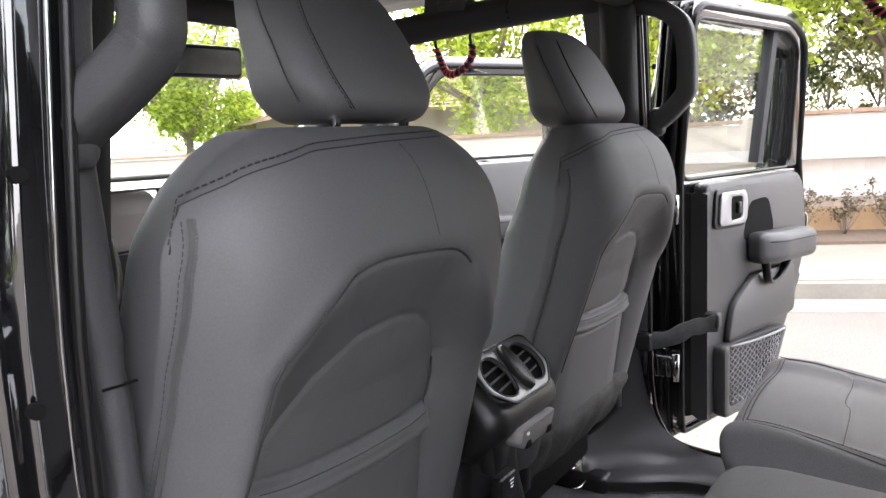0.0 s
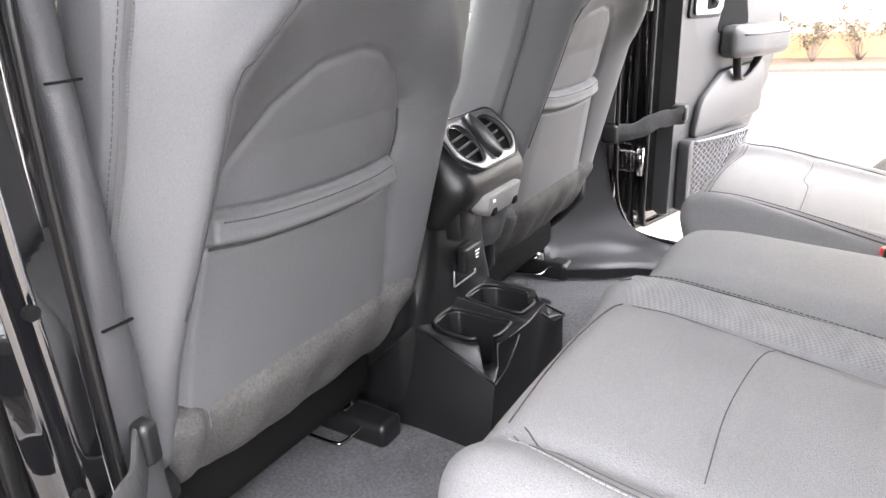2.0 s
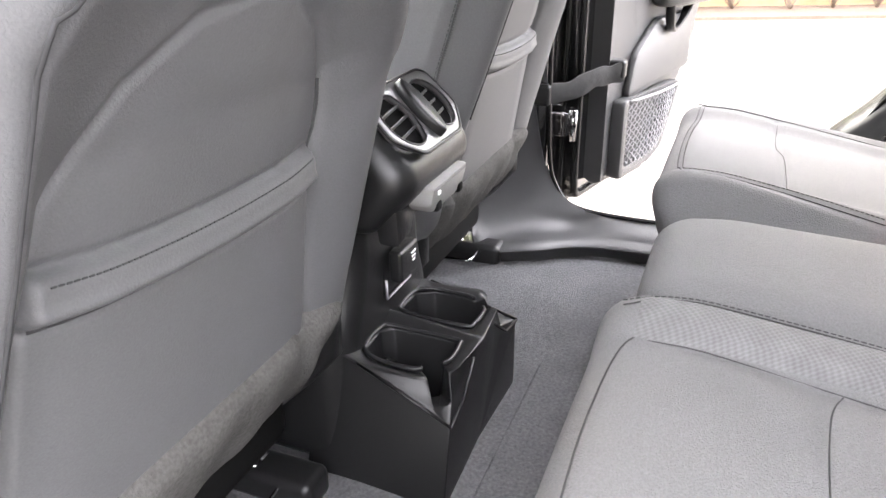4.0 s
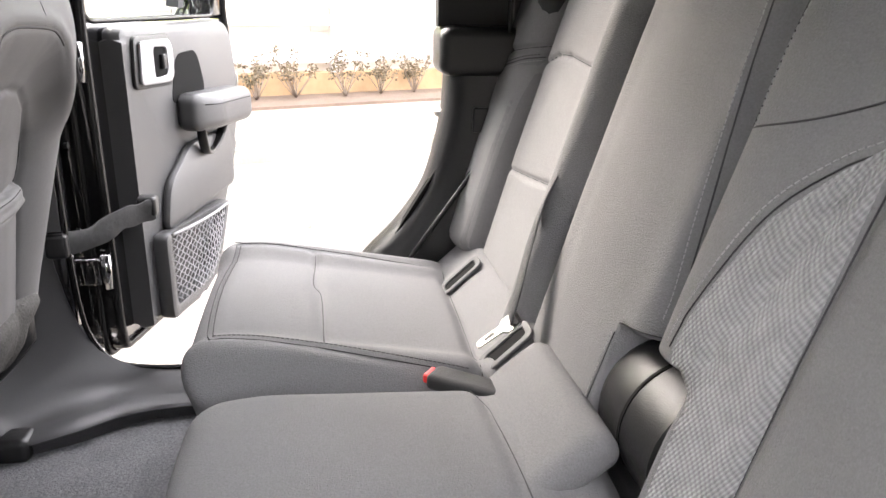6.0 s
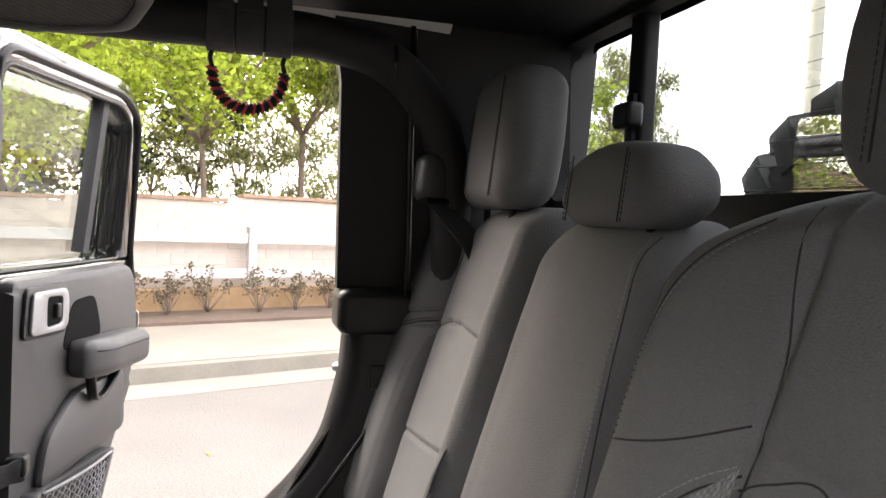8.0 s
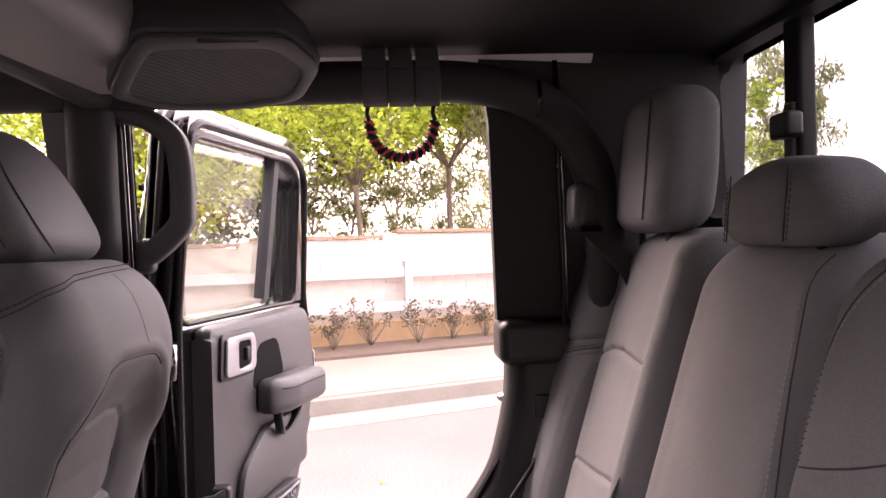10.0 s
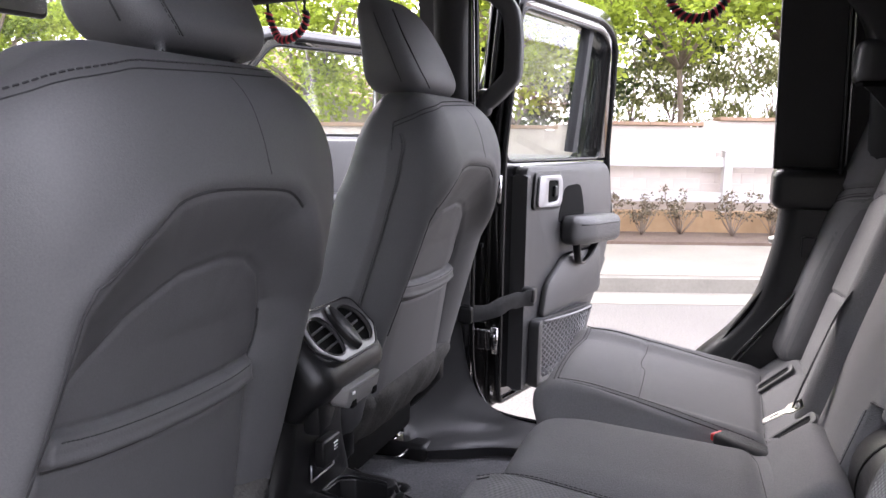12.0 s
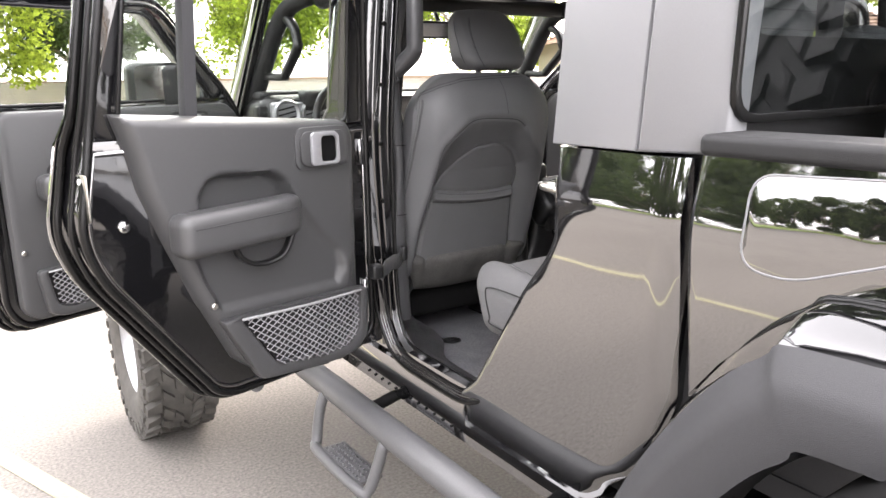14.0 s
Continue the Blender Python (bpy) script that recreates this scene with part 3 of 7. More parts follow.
    rbox("plate", (0, 0, 0), (0.034, 0.006, 0.05), 0.002, PAINT, striker)
    tube("loop", smooth_path([(0.010, 0.0, 0.0), (0.010, 0.040, 0.002), (0.0, 0.050, 0.002), (-0.010, 0.040, 0.002), (-0.010, 0, 0.0)], 5), 0.0085, STEEL, striker, 8)
    bolt(striker, (0.01, 0.006, 0.027), "y", 0.006)

# roof, linings and back wall
slab("hardtop_roof", rounded([(-0.735, -1.13), (0.735, -1.13), (0.71, 0.90), (-0.71, 0.90)], 0.08), 0.05, SATIN, cab, lambda u, v, w: (u, v, 2.0 + w - 0.02 * (u / 0.7) ** 4), 0.015, label="satin black hardtop")
slab("headliner", [(-0.60, -0.10), (0.60, -0.10), (0.60, 0.86), (-0.60, 0.86)], 0.02, HEADLINER, cab, lambda u, v, w: (u, v, 1.972 + w), 0.006, label="off-white front headliner")
slab("rear_lining", [(-0.66, -1.06), (0.66, -1.06), (0.66, -0.105), (-0.66, -0.105)], 0.02, SOFT, cab, lambda u, v, w: (u, v, 1.978 + w), label="black rear roof lining")
for s in (-1, 1):
    ribbon("roof_edge_lining", smooth_path([(s * 0.665, 0.30, 1.965), (s * 0.665, -0.2, 1.972), (s * 0.66, -0.62, 1.968), (s * 0.655, -0.83, 1.962)], 5), 0.07, 0.012, (1, 0, -0.5 * s), HEADLINER, cab, "pale roof edge lining")
opening = rounded([(-0.675, 1.675), (0.675, 1.675), (0.655, 1.965), (-0.655, 1.965)], 0.04)
slab("back_wall", [(-0.735, 0.78), (0.735, 0.78), (0.735, 1.5), (0.70, 2.0), (-0.70, 2.0), (-0.735, 1.5)], 0.04, SOFT, cab, lambda u, v, w: (u, -1.095 + w, v), holes=[opening], label="black cab back wall round the rear window")
slab("rear_skin", [(-0.74, 0.80), (0.74, 0.80), (0.74, 1.49), (-0.74, 1.49)], 0.02, PAINT, cab, lambda u, v, w: (u, -1.12 + w, v))
rear_glass = slab("rear_window", rounded([(-0.715, 1.555), (0.715, 1.555), (0.695, 1.985), (-0.695, 1.985)], 0.05), 0.005, TINTED, cab, lambda u, v, w: (u, -1.122 - w, v), label="rear window with heater lines")
rear_glass.visible_shadow = False
slab("window_gasket", rounded([(-0.73, 1.540), (0.73, 1.540), (0.71, 2.0), (-0.71, 2.0)], 0.055), 0.012, RUBBER, cab, lambda u, v, w: (u, -1.121 - w, v), 0.003, [rounded([(-0.715, 1.555), (0.715, 1.555), (0.695, 1.985), (-0.695, 1.985)], 0.05)])
slab("window_border", rounded([(-0.715, 1.556), (0.715, 1.556), (0.695, 1.985), (-0.695, 1.985)], 0.05), 0.002, DARK, cab, lambda u, v, w: (u, -1.119 + w, v), 0, [opening], "black ceramic border")
for s in (-1, 1):
    rbox("window_post", (s * 0.395, -1.082, 1.82), (0.045, 0.03, 0.30), 0.008, SOFT, cab, label="black sliding window post")
    rbox("window_latch", (s * 0.390, -1.056, 1.805), (0.052, 0.03, 0.040), 0.008, PLASTIC, cab, label="black plastic sliding window latch")
    rbox("latch_stem", (s * 0.392, -1.064, 1.765), (0.022, 0.012, 0.15), 0.004, PLASTIC, cab)
for k in range(9):
    z = 1.685 + 0.030 * k
    tube("heater_line", [(-0.66, -1.1195, z), (0.66, -1.1195, z)], 0.0005, PIPING, cab, 4)

# ---- padded sport bar ----
bars = thing("sport_bar", "black foam-padded roll cage tubes under the roof", "roll cage")
for s in (-1, 1):
    rail = smooth_path([(s * 0.575, 0.66, 1.895), (s * 0.60, 0.40, 1.910), (s * 0.605, 0.0, 1.918), (s * 0.605, -0.40, 1.925), (s * 0.605, -0.60, 1.922), (s * 0.607, -0.72, 1.890), (s * 0.610, -0.80, 1.81), (s * 0.615, -0.835, 1.70), (s * 0.62, -0.85, 1.50), (s * 0.63, -0.88, 1.20)], 8)
    tube("side_rail", rail, 0.037, SOFT, bars, 16)
    tube("pillar_bar", smooth_path([(s * 0.600, 0.045, 1.90), (s * 0.635, 0.055, 1.75), (s * 0.665, 0.060, 1.50), (s * 0.68, 0.06, 1.2)], 6), 0.040, SOFT, bars, 14)
    for y in (0.30, -0.72):
        lathe("collar", [(0.0375, -0.004), (0.0385, 0), (0.0375, 0.004)], RUBBER, bars, 20, "y", (s * 0.604, y, 1.914 if y > 0 else 1.89))
tube("cross_bar", [(-0.60, 0.03, 1.918), (0.60, 0.03, 1.918)], 0.040, SOFT, bars, 16)
tube("front_bar", [(-0.57, 0.66, 1.895), (0.57, 0.66, 1.895)], 0.030, SOFT, bars, 14)

GRILLE = mat("perforated_grille", (0.045, 0.044, 0.043), 0.6, color2=(0.10, 0.098, 0.096), weave=1.0, weave_scale=200)
# Grey raised to stand in for road light bounced up at the housing.
OVERHEAD = mat("bounce_lit_grey_plastic", (0.20, 0.195, 0.19), 0.5, color2=(0.24, 0.235, 0.23), scale=350, bump=0.25, bump_scale=800, stain=0.08)
overhead = thing("overhead_sound_bar", "grey plastic overhead sound bar with speaker pods", "speaker bar")


def overhead_fn(p):
    k = abs(p.x) / 0.55
    return Vector((p.x, p.y * (1 - 0.3 * k * k) - 0.04 * k, p.z + 0.012 * k * k))


rbox("housing", (0, -0.02, 1.925), (1.12, 0.24, 0.085), 0.035, OVERHEAD, overhead, (16, 4, 2), overhead_fn, 4)
for s in (-1, 1):
    hexa = [(-0.145, -0.045), (-0.105, 0.075), (0.085, 0.080), (0.145, 0.020), (0.125, -0.06), (0.03, -0.080), (-0.07, -0.078)]
    out = Vector((-0.42, -0.22, -0.88)).normalized()
    side = Vector((0.30, -0.95, 0.0))
    side = (side - out * side.dot(out)).normalized()
    rise = out.cross(side)

    def podf(u, v, w, s=s, out=out, side=side, rise=rise):
        q = Vector((0.33, -0.232, 1.882)) + side * u + rise * v + out * w
        return Vector((s * q.x, q.y, q.z))

    slab("speaker_pod", rounded(hexa, 0.02), -0.07, TRIM, overhead, lambda u, v, w: podf(u * (1 + 1.0 * w), v * (1 + 1.0 * w), w), 0.008, label="black speaker pod")
    slab("pod_rim", rounded([(a * 0.96, b * 0.94) for a, b in hexa], 0.02), 0.010, TRIM, overhead, lambda u, v, w: podf(u, v, w + 0.001), 0.004, [rounded([(a * 0.80, b * 0.72 - 0.006) for a, b in hexa], 0.02)])
    slab("grille", rounded([(a * 0.81, b * 0.73 - 0.006) for a, b in hexa], 0.02), 0.004, GRILLE, overhead, lambda u, v, w: podf(u, v, w + 0.004), label="perforated black speaker grille")
    tube("dome_lamp", [podf(-0.03, 0.066, 0.008), podf(0.045, 0.066, 0.008)], 0.005, PLASTIC, overhead, 8)


def cord_handle(x, y0, y1, z, drop, label):
    h = thing("grab_strap", label, "grab handle", (0, 0, 0), group="cord grab handles")
    mid = (y0 + y1) / 2
    arc = [Vector((x + 0.01 * math.sin(i / 26 * 9), mid + (y1 - y0) / 2 * -math.cos(math.pi * i / 26), z - 0.030 - drop * math.sin(math.pi * i / 26))) for i in range(27)]
    dark = tube("core", arc, 0.0072, BLACKCORD, h, 10)
    for k in range(0, 26):
        a, b = arc[k], arc[k + 1]
        m = REDCORD if k % 2 == 0 else BLACKCORD
        t = (b - a).normalized()
        side = t.cross(Vector((1, 0, 0))).normalized()
        ring = [a.lerp(b, 0.5) + (side * math.cos(q) + Vector((1, 0, 0)) * math.sin(q)) * 0.0080 + t * 0.003 * math.cos(q) for q in [2 * math.pi * j / 10 for j in range(10)]]
        tube("cord_wrap", ring, 0.0026, m, h, 5, True)
    for y in (y0, y1):
        tube("cord_end", [(x, y, z - 0.030), (x + 0.004, y + 0.004, z - 0.015), (x, y, z + 0.0)], 0.004, BLACKCORD, h, 6)
    for y in (y0 - 0.012, mid, y1 + 0.012):
        lathe("hook_strap", [(0.038, -0.022), (0.0405, -0.020), (0.0405, 0.020), (0.038, 0.022)], STRAP, h, 22, "y", (x, y, z + 0.035), "black hook-and-loop strap")
        slab("strap_tail", [(-0.02, 0), (0.02, 0), (0.022, 0.035), (-0.018, 0.032)], 0.003, STRAP, h, lambda u, v, w, y=y: (x - 0.035 + 0.3 * v, y + u, z + 0.055 + v + w), 0.0008)
    return h


cord_handle(0.605, -0.425, -0.540, 1.888, 0.066, "red and black cord grab handle strapped to the roll bar")
cord_handle(0.605, 0.53, 0.425, 1.880, 0.070, "red and black cord grab handle strapped to the front roll bar")
cord_handle(-0.605, 0.53, 0.425, 1.880, 0.070, "red and black cord grab handle strapped beside the driver")

for s in (-1, 1):
    grab = thing("pillar_grab_handle", "black rubber-coated grab handle on the centre pillar", "grab handle", (0, 0, 0), group="pillar grab handles")
    g = [(s * 0.640, 0.030, 1.890), (s * 0.645, -0.030, 1.876), (s * 0.650, -0.078, 1.838), (s * 0.655, -0.090, 1.78), (s * 0.656, -0.090, 1.705), (s * 0.657, -0.086, 1.690), (s * 0.660, -0.076, 1.677), (s * 0.674, -0.044, 1.650), (s * 0.686, -0.012, 1.628)]
    ribbon("grip", smooth_path(g, 8), 0.038, 0.038, (1, 0, 0), COVER, grab, "", 80)
    rbox("upper_foot", (s * 0.640, 0.060, 1.880), (0.05, 0.06, 0.06), 0.018, COVER, grab)
    rbox("lower_foot", (s * 0.682, -0.016, 1.632), (0.034, 0.034, 0.064), 0.014, COVER, grab)

# seat belt guide by the right rear head restraint
for s in (1, -1):
    guide = thing("belt_guide", "grey plastic seat belt guide beside the headrest", "belt guide", (s * 0.60, -0.80, 1.70), s * 20, group="belt guides")
    rbox("cover", (0, 0, 0), (0.05, 0.06, 0.085), 0.02, TRIM, guide, (2, 2, 2), lambda p: Vector((p.x, p.y * (1 - 2.5 * p.z), p.z)))
    ribbon("webbing", smooth_path([(-s * 0.01, 0.0, -0.035), (-s * 0.04, -0.02, -0.07), (-s * 0.08, -0.05, -0.13), (-s * 0.10, -0.07, -0.22)], 5), 0.045, 0.003, (0.3, 1, 0.2), STRAP, guide)
    rbox("slot", (-s * 0.012, 0, -0.04), (0.03, 0.055, 0.010), 0.004, DARK, guide)


# ---- sewing helpers ----
def resample(points, gap):
    pts = [Vector(p) for p in points]
    out, carry = [pts[0]], 0.0
    for a, b in zip(pts, pts[1:]):
        d = (b - a).length
        t = gap - carry
        while t < d:
            out.append(a.lerp(b, t / d))
            t += gap
        carry = (carry + d) % gap if d else carry
    return out


def stitches(name, points, parent, material, gap=0.0062, size=0.0007, label=""):
    """A row of single thread stitches along points."""
    pts = resample(points, gap)
    verts, faces = [], []
    for a, b in zip(pts, pts[1:]):
        v, f = tube_mesh([a.lerp(b, 0.12), a.lerp(b, 0.82)], size, 4)
        faces += [[i + len(verts) for i in q] for q in f]
        verts += v
    return obj(name, verts, faces, material, False, parent, label)


def inside(poly, x, z):
    """Signed distance to a polygon, positive inside."""
    best, odd, n = 9.0, False, len(poly)
    for i in range(n):
        (x0, z0), (x1, z1) = poly[i], poly[(i + 1) % n]
        dx, dz = x1 - x0, z1 - z0
        t = max(0.0, min(1.0, ((x - x0) * dx + (z - z0) * dz) / (dx * dx + dz * dz)))
        best = min(best, math.hypot(x - x0 - t * dx, z - z0 - t * dz))
        if (z0 > z) != (z1 > z) and x < x0 + (z - z0) / dz * dx:
            odd = not odd
    return best if odd else -best


# ---- front seats: heights are over the ground, x from the seat's middle ----
RIM = [(0.98, 0.015), (1.08, -0.005), (1.20, -0.038), (1.32, -0.072), (1.41, -0.097), (1.49, -0.112), (1.56, -0.100), (1.62, -0.066), (1.66, -0.035)]
DEEP = [(0.98, 0.17), (1.25, 0.21), (1.45, 0.195), (1.58, 0.14), (1.66, 0.10)]
WIDE = [(0.98, 1.0), (1.15, 1.03), (1.35, 1.02), (1.50, 0.99), (1.60, 0.97), (1.66, 0.95)]
SUNK = [(1.00, 0.046), (1.06, 0.042), (1.16, 0.024), (1.265, 0.004), (1.34, -0.018), (1.415, -0.054), (1.46, -0.075), (1.52, -0.10)]
SCOOP = [(-0.214, 0.99), (-0.200, 1.20), (-0.187, 1.405), (-0.170, 1.432), (-0.142, 1.462), (-0.106, 1.490), (-0.065, 1.498), (-0.010, 1.497), (0.054, 1.492), (0.080, 1.484), (0.100, 1.468), (0.114, 1.444), (0.150, 1.400), (0.215, 1.33), (0.222, 0.99)]
POCKET = [(-0.182, 0.99), (-0.176, 1.15), (-0.166, 1.275), (-0.150, 1.325), (-0.100, 1.380), (-0.045, 1.412), (0.020, 1.420), (0.062, 1.412), (0.100, 1.388), (0.130, 1.345), (0.138, 1.300), (0.132, 1.256), (0.140, 1.15), (0.152, 0.99)]


RIM = [(0.94 + 0.01 * k, float(np.mean([np.interp(0.94 + 0.01 * k + d, [a for a, _ in RIM], [b for _, b in RIM]) for d in (-0.035, -0.025, -0.015, -0.005, 0.005, 0.015, 0.025, 0.035)]))) for k in range(76)]


def round_face(a, b, ha, hb, depth, r):
    """How far out a rounded block's face lies at (a, b) from its middle."""
    da, db = max(0.0, abs(a) - (ha - r)), max(0.0, abs(b) - (hb - r))
    return depth - r + math.sqrt(max(0.0, r * r - da * da - db * db))


def bar_height(x):
    return 1.252 + 0.50 * x * x - 0.03 * x


def seat_back(p):
    """Bends a rounded block into the front seat's backrest with its knee scoop, map pocket and rolled pocket hem."""
    x, z = p.x, p.z
    v = (z - 1.0) / 0.65
    rear = step(0.02, -0.085, p.y)
    drop = (0.075 + 0.01 * step(-0.05, 0.08, p.y)) * step(0.11, 0.29, abs(x)) ** 1.3 * step(0.45, 1.0, v)
    zz = z - drop
    rim = interp(RIM, zz) + 3.2 * max(0.0, abs(x) - 0.12) ** 2 * rear
    y = rim + (p.y + 0.09) / 0.18 * interp(DEEP, zz)
    if rear > 0:
        so, si = inside(SCOOP, x, zz), inside(POCKET, x, zz)
        # a pressed seam just outside the scoop, with the padding swelling on both sides
        y += rear * (0.0030 * math.exp(-(so / 0.0035) ** 2) - 0.0022 * math.exp(-((so + 0.014) / 0.010) ** 2))
        if so > 0:
            sunk = max(0.008, interp(SUNK, zz) - rim)
            t = 1.0 if si >= 0 else so / (so - si)
            hollow = step(1.30, 1.40, zz)
            fall = (1 - hollow) * t + hollow * (1 - (1 - t) ** 2.0)
            y += rear * sunk * fall
            y += rear * 0.0045 * math.exp(-(si / 0.0045) ** 2) * step(1.02, 1.06, zz)
            if si > 0:
                hb = zz - bar_height(x)
                inn = step(0.0, 0.010, si)
                roll = math.sqrt(max(0.0, 1 - (hb / 0.0165) ** 2))
                y -= rear * inn * (0.016 * roll + 0.007 * step(0.0, -0.012, hb) + 0.006 * step(0.0, 0.06, si))
                y += rear * inn * 0.004 * (math.exp(-((hb + 0.019) / 0.0035) ** 2) + math.exp(-((hb - 0.018) / 0.003) ** 2))
    return Vector((x * interp(WIDE, zz) - 0.035 * step(1.42, 1.02, zz) * step(0.2, -0.2, x), y, zz))


def on_back(x, z, lift=0.0005):
    """A point on the backrest's rear face at finished height z."""
    raw = z
    for _ in range(10):
        y = -round_face(x, raw - 1.315, 0.255, 0.315, 0.09, 0.055)
        q = seat_back(Vector((x, y, raw)))
        raw = min(1.628, raw + 0.8 * (z - q.z))
    return Vector((q.x, q.y - lift, q.z))


def resample2(points, gap):
    """Evenly spaced points along a smooth flat curve."""
    return [(q.x, q.z) for q in resample(smooth_path([Vector((a, 0, b)) for a, b in points], 8), gap)]


ZIPPER = mat("dark_zip_tape", (0.055, 0.055, 0.056), 0.6, scale=300)


def front_seat(x, label):
    seat = thing("bucket_seat", label, "car seat", (x, 0, 0), group="front seats")
    bk = rbox("backrest", (0, 0, 1.315), (0.51, 0.18, 0.63), 0.055, SEATBACK, seat, (130, 5, 170), seat_back, 7, "dark grey fabric backrest with map pocket")
    # seams
    tube("piping", [on_back(a, b, 0.0) for a, b in resample2(SCOOP[1:11], 0.012)], 0.0017, PIPING, bk, 6, label="dark scoop seam")
    hem = [on_back(-0.150 + 0.276 * i / 30, bar_height(-0.150 + 0.276 * i / 30) + 0.009) for i in range(31)]
    tube("pocket_hem", [on_back(-0.156 + 0.285 * i / 30, bar_height(-0.156 + 0.285 * i / 30) - 0.019, 0.0) for i in range(31)], 0.0022, PIPING, bk, 5)
    for edge in ([(-0.176, 1.13), (-0.171, 1.20), (-0.167, 1.265)], [(0.146, 1.06), (0.138, 1.15), (0.133, 1.22), (0.134, 1.265), (0.139, 1.30), (0.132, 1.34)]):
        tube("pocket_edge", [on_back(a, b, 0.0) for a, b in resample2(edge, 0.012)], 0.0015, PIPING, bk, 5)
    stitches("hem_stitching", hem, bk, PIPING, 0.005, 0.0008)
    zipline = [on_back(interp([(1.08, -0.236), (1.27, -0.246), (1.43, -0.246), (1.51, -0.241), (1.58, -0.228)], 1.555 - 0.47 * i / 30), 1.555 - 0.47 * i / 30, 0.001) for i in range(31)]
    ribbon("zip", zipline, 0.013, 0.002, (1, 0, 0), ZIPPER, bk, "black zip along the side")
    stitches("zip_teeth", [q + Vector((0, -0.001, 0)) for q in zipline], bk, ZIPPER, 0.0034, 0.0014)
    for off in (-0.013, 0.013):
        stitches("zip_stitching", [q + Vector((off, 0.0005 - abs(off) * 0.1, 0)) for q in zipline], bk, PIPING)
    cap = [on_back(-0.250 + 0.374 * i / 26, interp([(-0.25, 1.528), (-0.235, 1.568), (-0.186, 1.590), (-0.114, 1.606), (0.0, 1.612), (0.13, 1.616)], -0.250 + 0.374 * i / 26), 0.0008) for i in range(27)]
    tube("shoulder_seam", cap, 0.0008, PIPING, bk, 5)
    stitches("shoulder_stitching", [q + Vector((0, 0.0006, 0.007)) for q in cap], bk, PIPING, 0.007, 0.0009)
    tube("centre_seam", [on_back(0.030, 1.497 + 0.112 * i / 8, 0.0) for i in range(9)], 0.0006, PIPING, bk, 5)

    def head(p):
        v = (p.z - 1.628) / 0.185
        w = 1.0 - 0.10 * (1 - step(0, 0.3, v)) - 0.14 * step(0.55, 1.05, v)
        d = (p.y + 0.0575) / 0.125
        y = -0.035 + 0.095 * max(0.0, v) ** 1.3 + d * (0.135 - 0.075 * v) + 0.9 * p.x * p.x * (1 - d)
        return Vector((p.x * w + 0.012, y, p.z - 0.35 * p.x * p.x * v))

    hr = rbox("headrest", (0, 0.005, 1.7205), (0.280, 0.125, 0.185), 0.042, SEATBACK, seat, (12, 4, 10), head, 6)
    for s in (-1, 1):
        if s < 0:
            line = [head(Vector((s * 0.085 + s * 0.010 * math.sin(i / 14 * 3), -0.0578, 1.640 + 0.150 * i / 14))) + Vector((0, -0.0006, 0)) for i in range(15)]
            tube("headrest_seam", line, 0.0009, PIPING, hr, 5)
            stitches("headrest_stitching", [q + Vector((s * 0.005, 0, 0)) for q in line], hr, PIPING, 0.006, 0.0005)
        edge = [head(Vector((s * 0.1400, -0.035, 1.650 + 0.13 * i / 12))) for i in range(13)]
        tube("headrest_piping", edge, 0.0012, PIPING, hr, 6)
        tube("headrest_post", [(s * 0.07, 0.0, 1.56), (s * 0.07, 0.0, 1.64)], 0.0065, CHROME, hr, 10, label="chrome headrest post")
        rbox("post_sleeve", (s * 0.07, 0.0, 1.606), (0.035, 0.03, 0.02), 0.006, PLASTIC, seat)

    def skirt(p):
        v = (p.z - 0.93) / 0.14
        q = seat_back(Vector((p.x, -0.09, max(1.005, p.z))))
        ruffle = 0.004 * math.sin(p.x * 70) + 0.003 * math.sin(p.x * 33 + 1)
        y = interp([(-0.01, 0), (0.01, 0)], 0) + q.y + (p.y + 0.05) * 2.2 + 0.07 * (1 - v) ** 2 + ruffle * (1 - abs(2 * v - 1)) - 0.012
        return Vector((p.x * (0.92 + 0.06 * v) - 0.012, y, p.z + 0.02 * (p.x / 0.25) * 0 - 0.02 * abs(p.x / 0.25) ** 2 * (1 - v) * -1))

    rbox("skirt", (0, 0, 1.01), (0.52, 0.10, 0.17), 0.04, SKIRT, seat, (40, 3, 8), skirt, 4, "fuzzy grey felt skirt")
    rbox("cushion", (0, 0.44, 1.00), (0.50, 0.52, 0.19), 0.07, SEATBACK, seat, (8, 8, 3), lambda p: Vector((p.x, p.y, p.z - 0.02 * math.cos(p.x * 6) * step(1.0, 1.09, p.z))), 5)
    rbox("seat_frame", (0, 0.38, 0.885), (0.44, 0.52, 0.09), 0.03, DARK, seat, label="black steel seat frame")
    for s in (-1, 1):
        rbox("side_shield", (s * 0.235, 0.27, 0.97), (0.05, 0.44, 0.24), 0.024, PLASTIC, seat, (1, 6, 4), lambda p: Vector((p.x, p.y + 0.10 * step(0.98, 0.85, p.z) * step(0.35, 0.05, p.y), p.z)), 4, "black plastic side shield")
        rbox("rail", (s * 0.175, 0.34, 0.802), (0.055, 0.56, 0.045), 0.012, PLASTIC, seat, label="black seat rail")
        foot = smooth_path([(s * 0.175, 0.270, 0.865), (s * 0.175, 0.220, 0.860), (s * 0.176, 0.165, 0.828), (s * 0.178, 0.130, 0.803), (s * 0.180, 0.085, 0.795)], 5)
        sharp(obj("rail_foot", *ribbon_mesh(foot, [0.050 - 0.012 * math.sin(math.pi * i / 20) for i in range(len(foot))], 0.020, (1, 0, 0)), PAINT, True, seat, "glossy black pressed-steel rail foot"), 70)
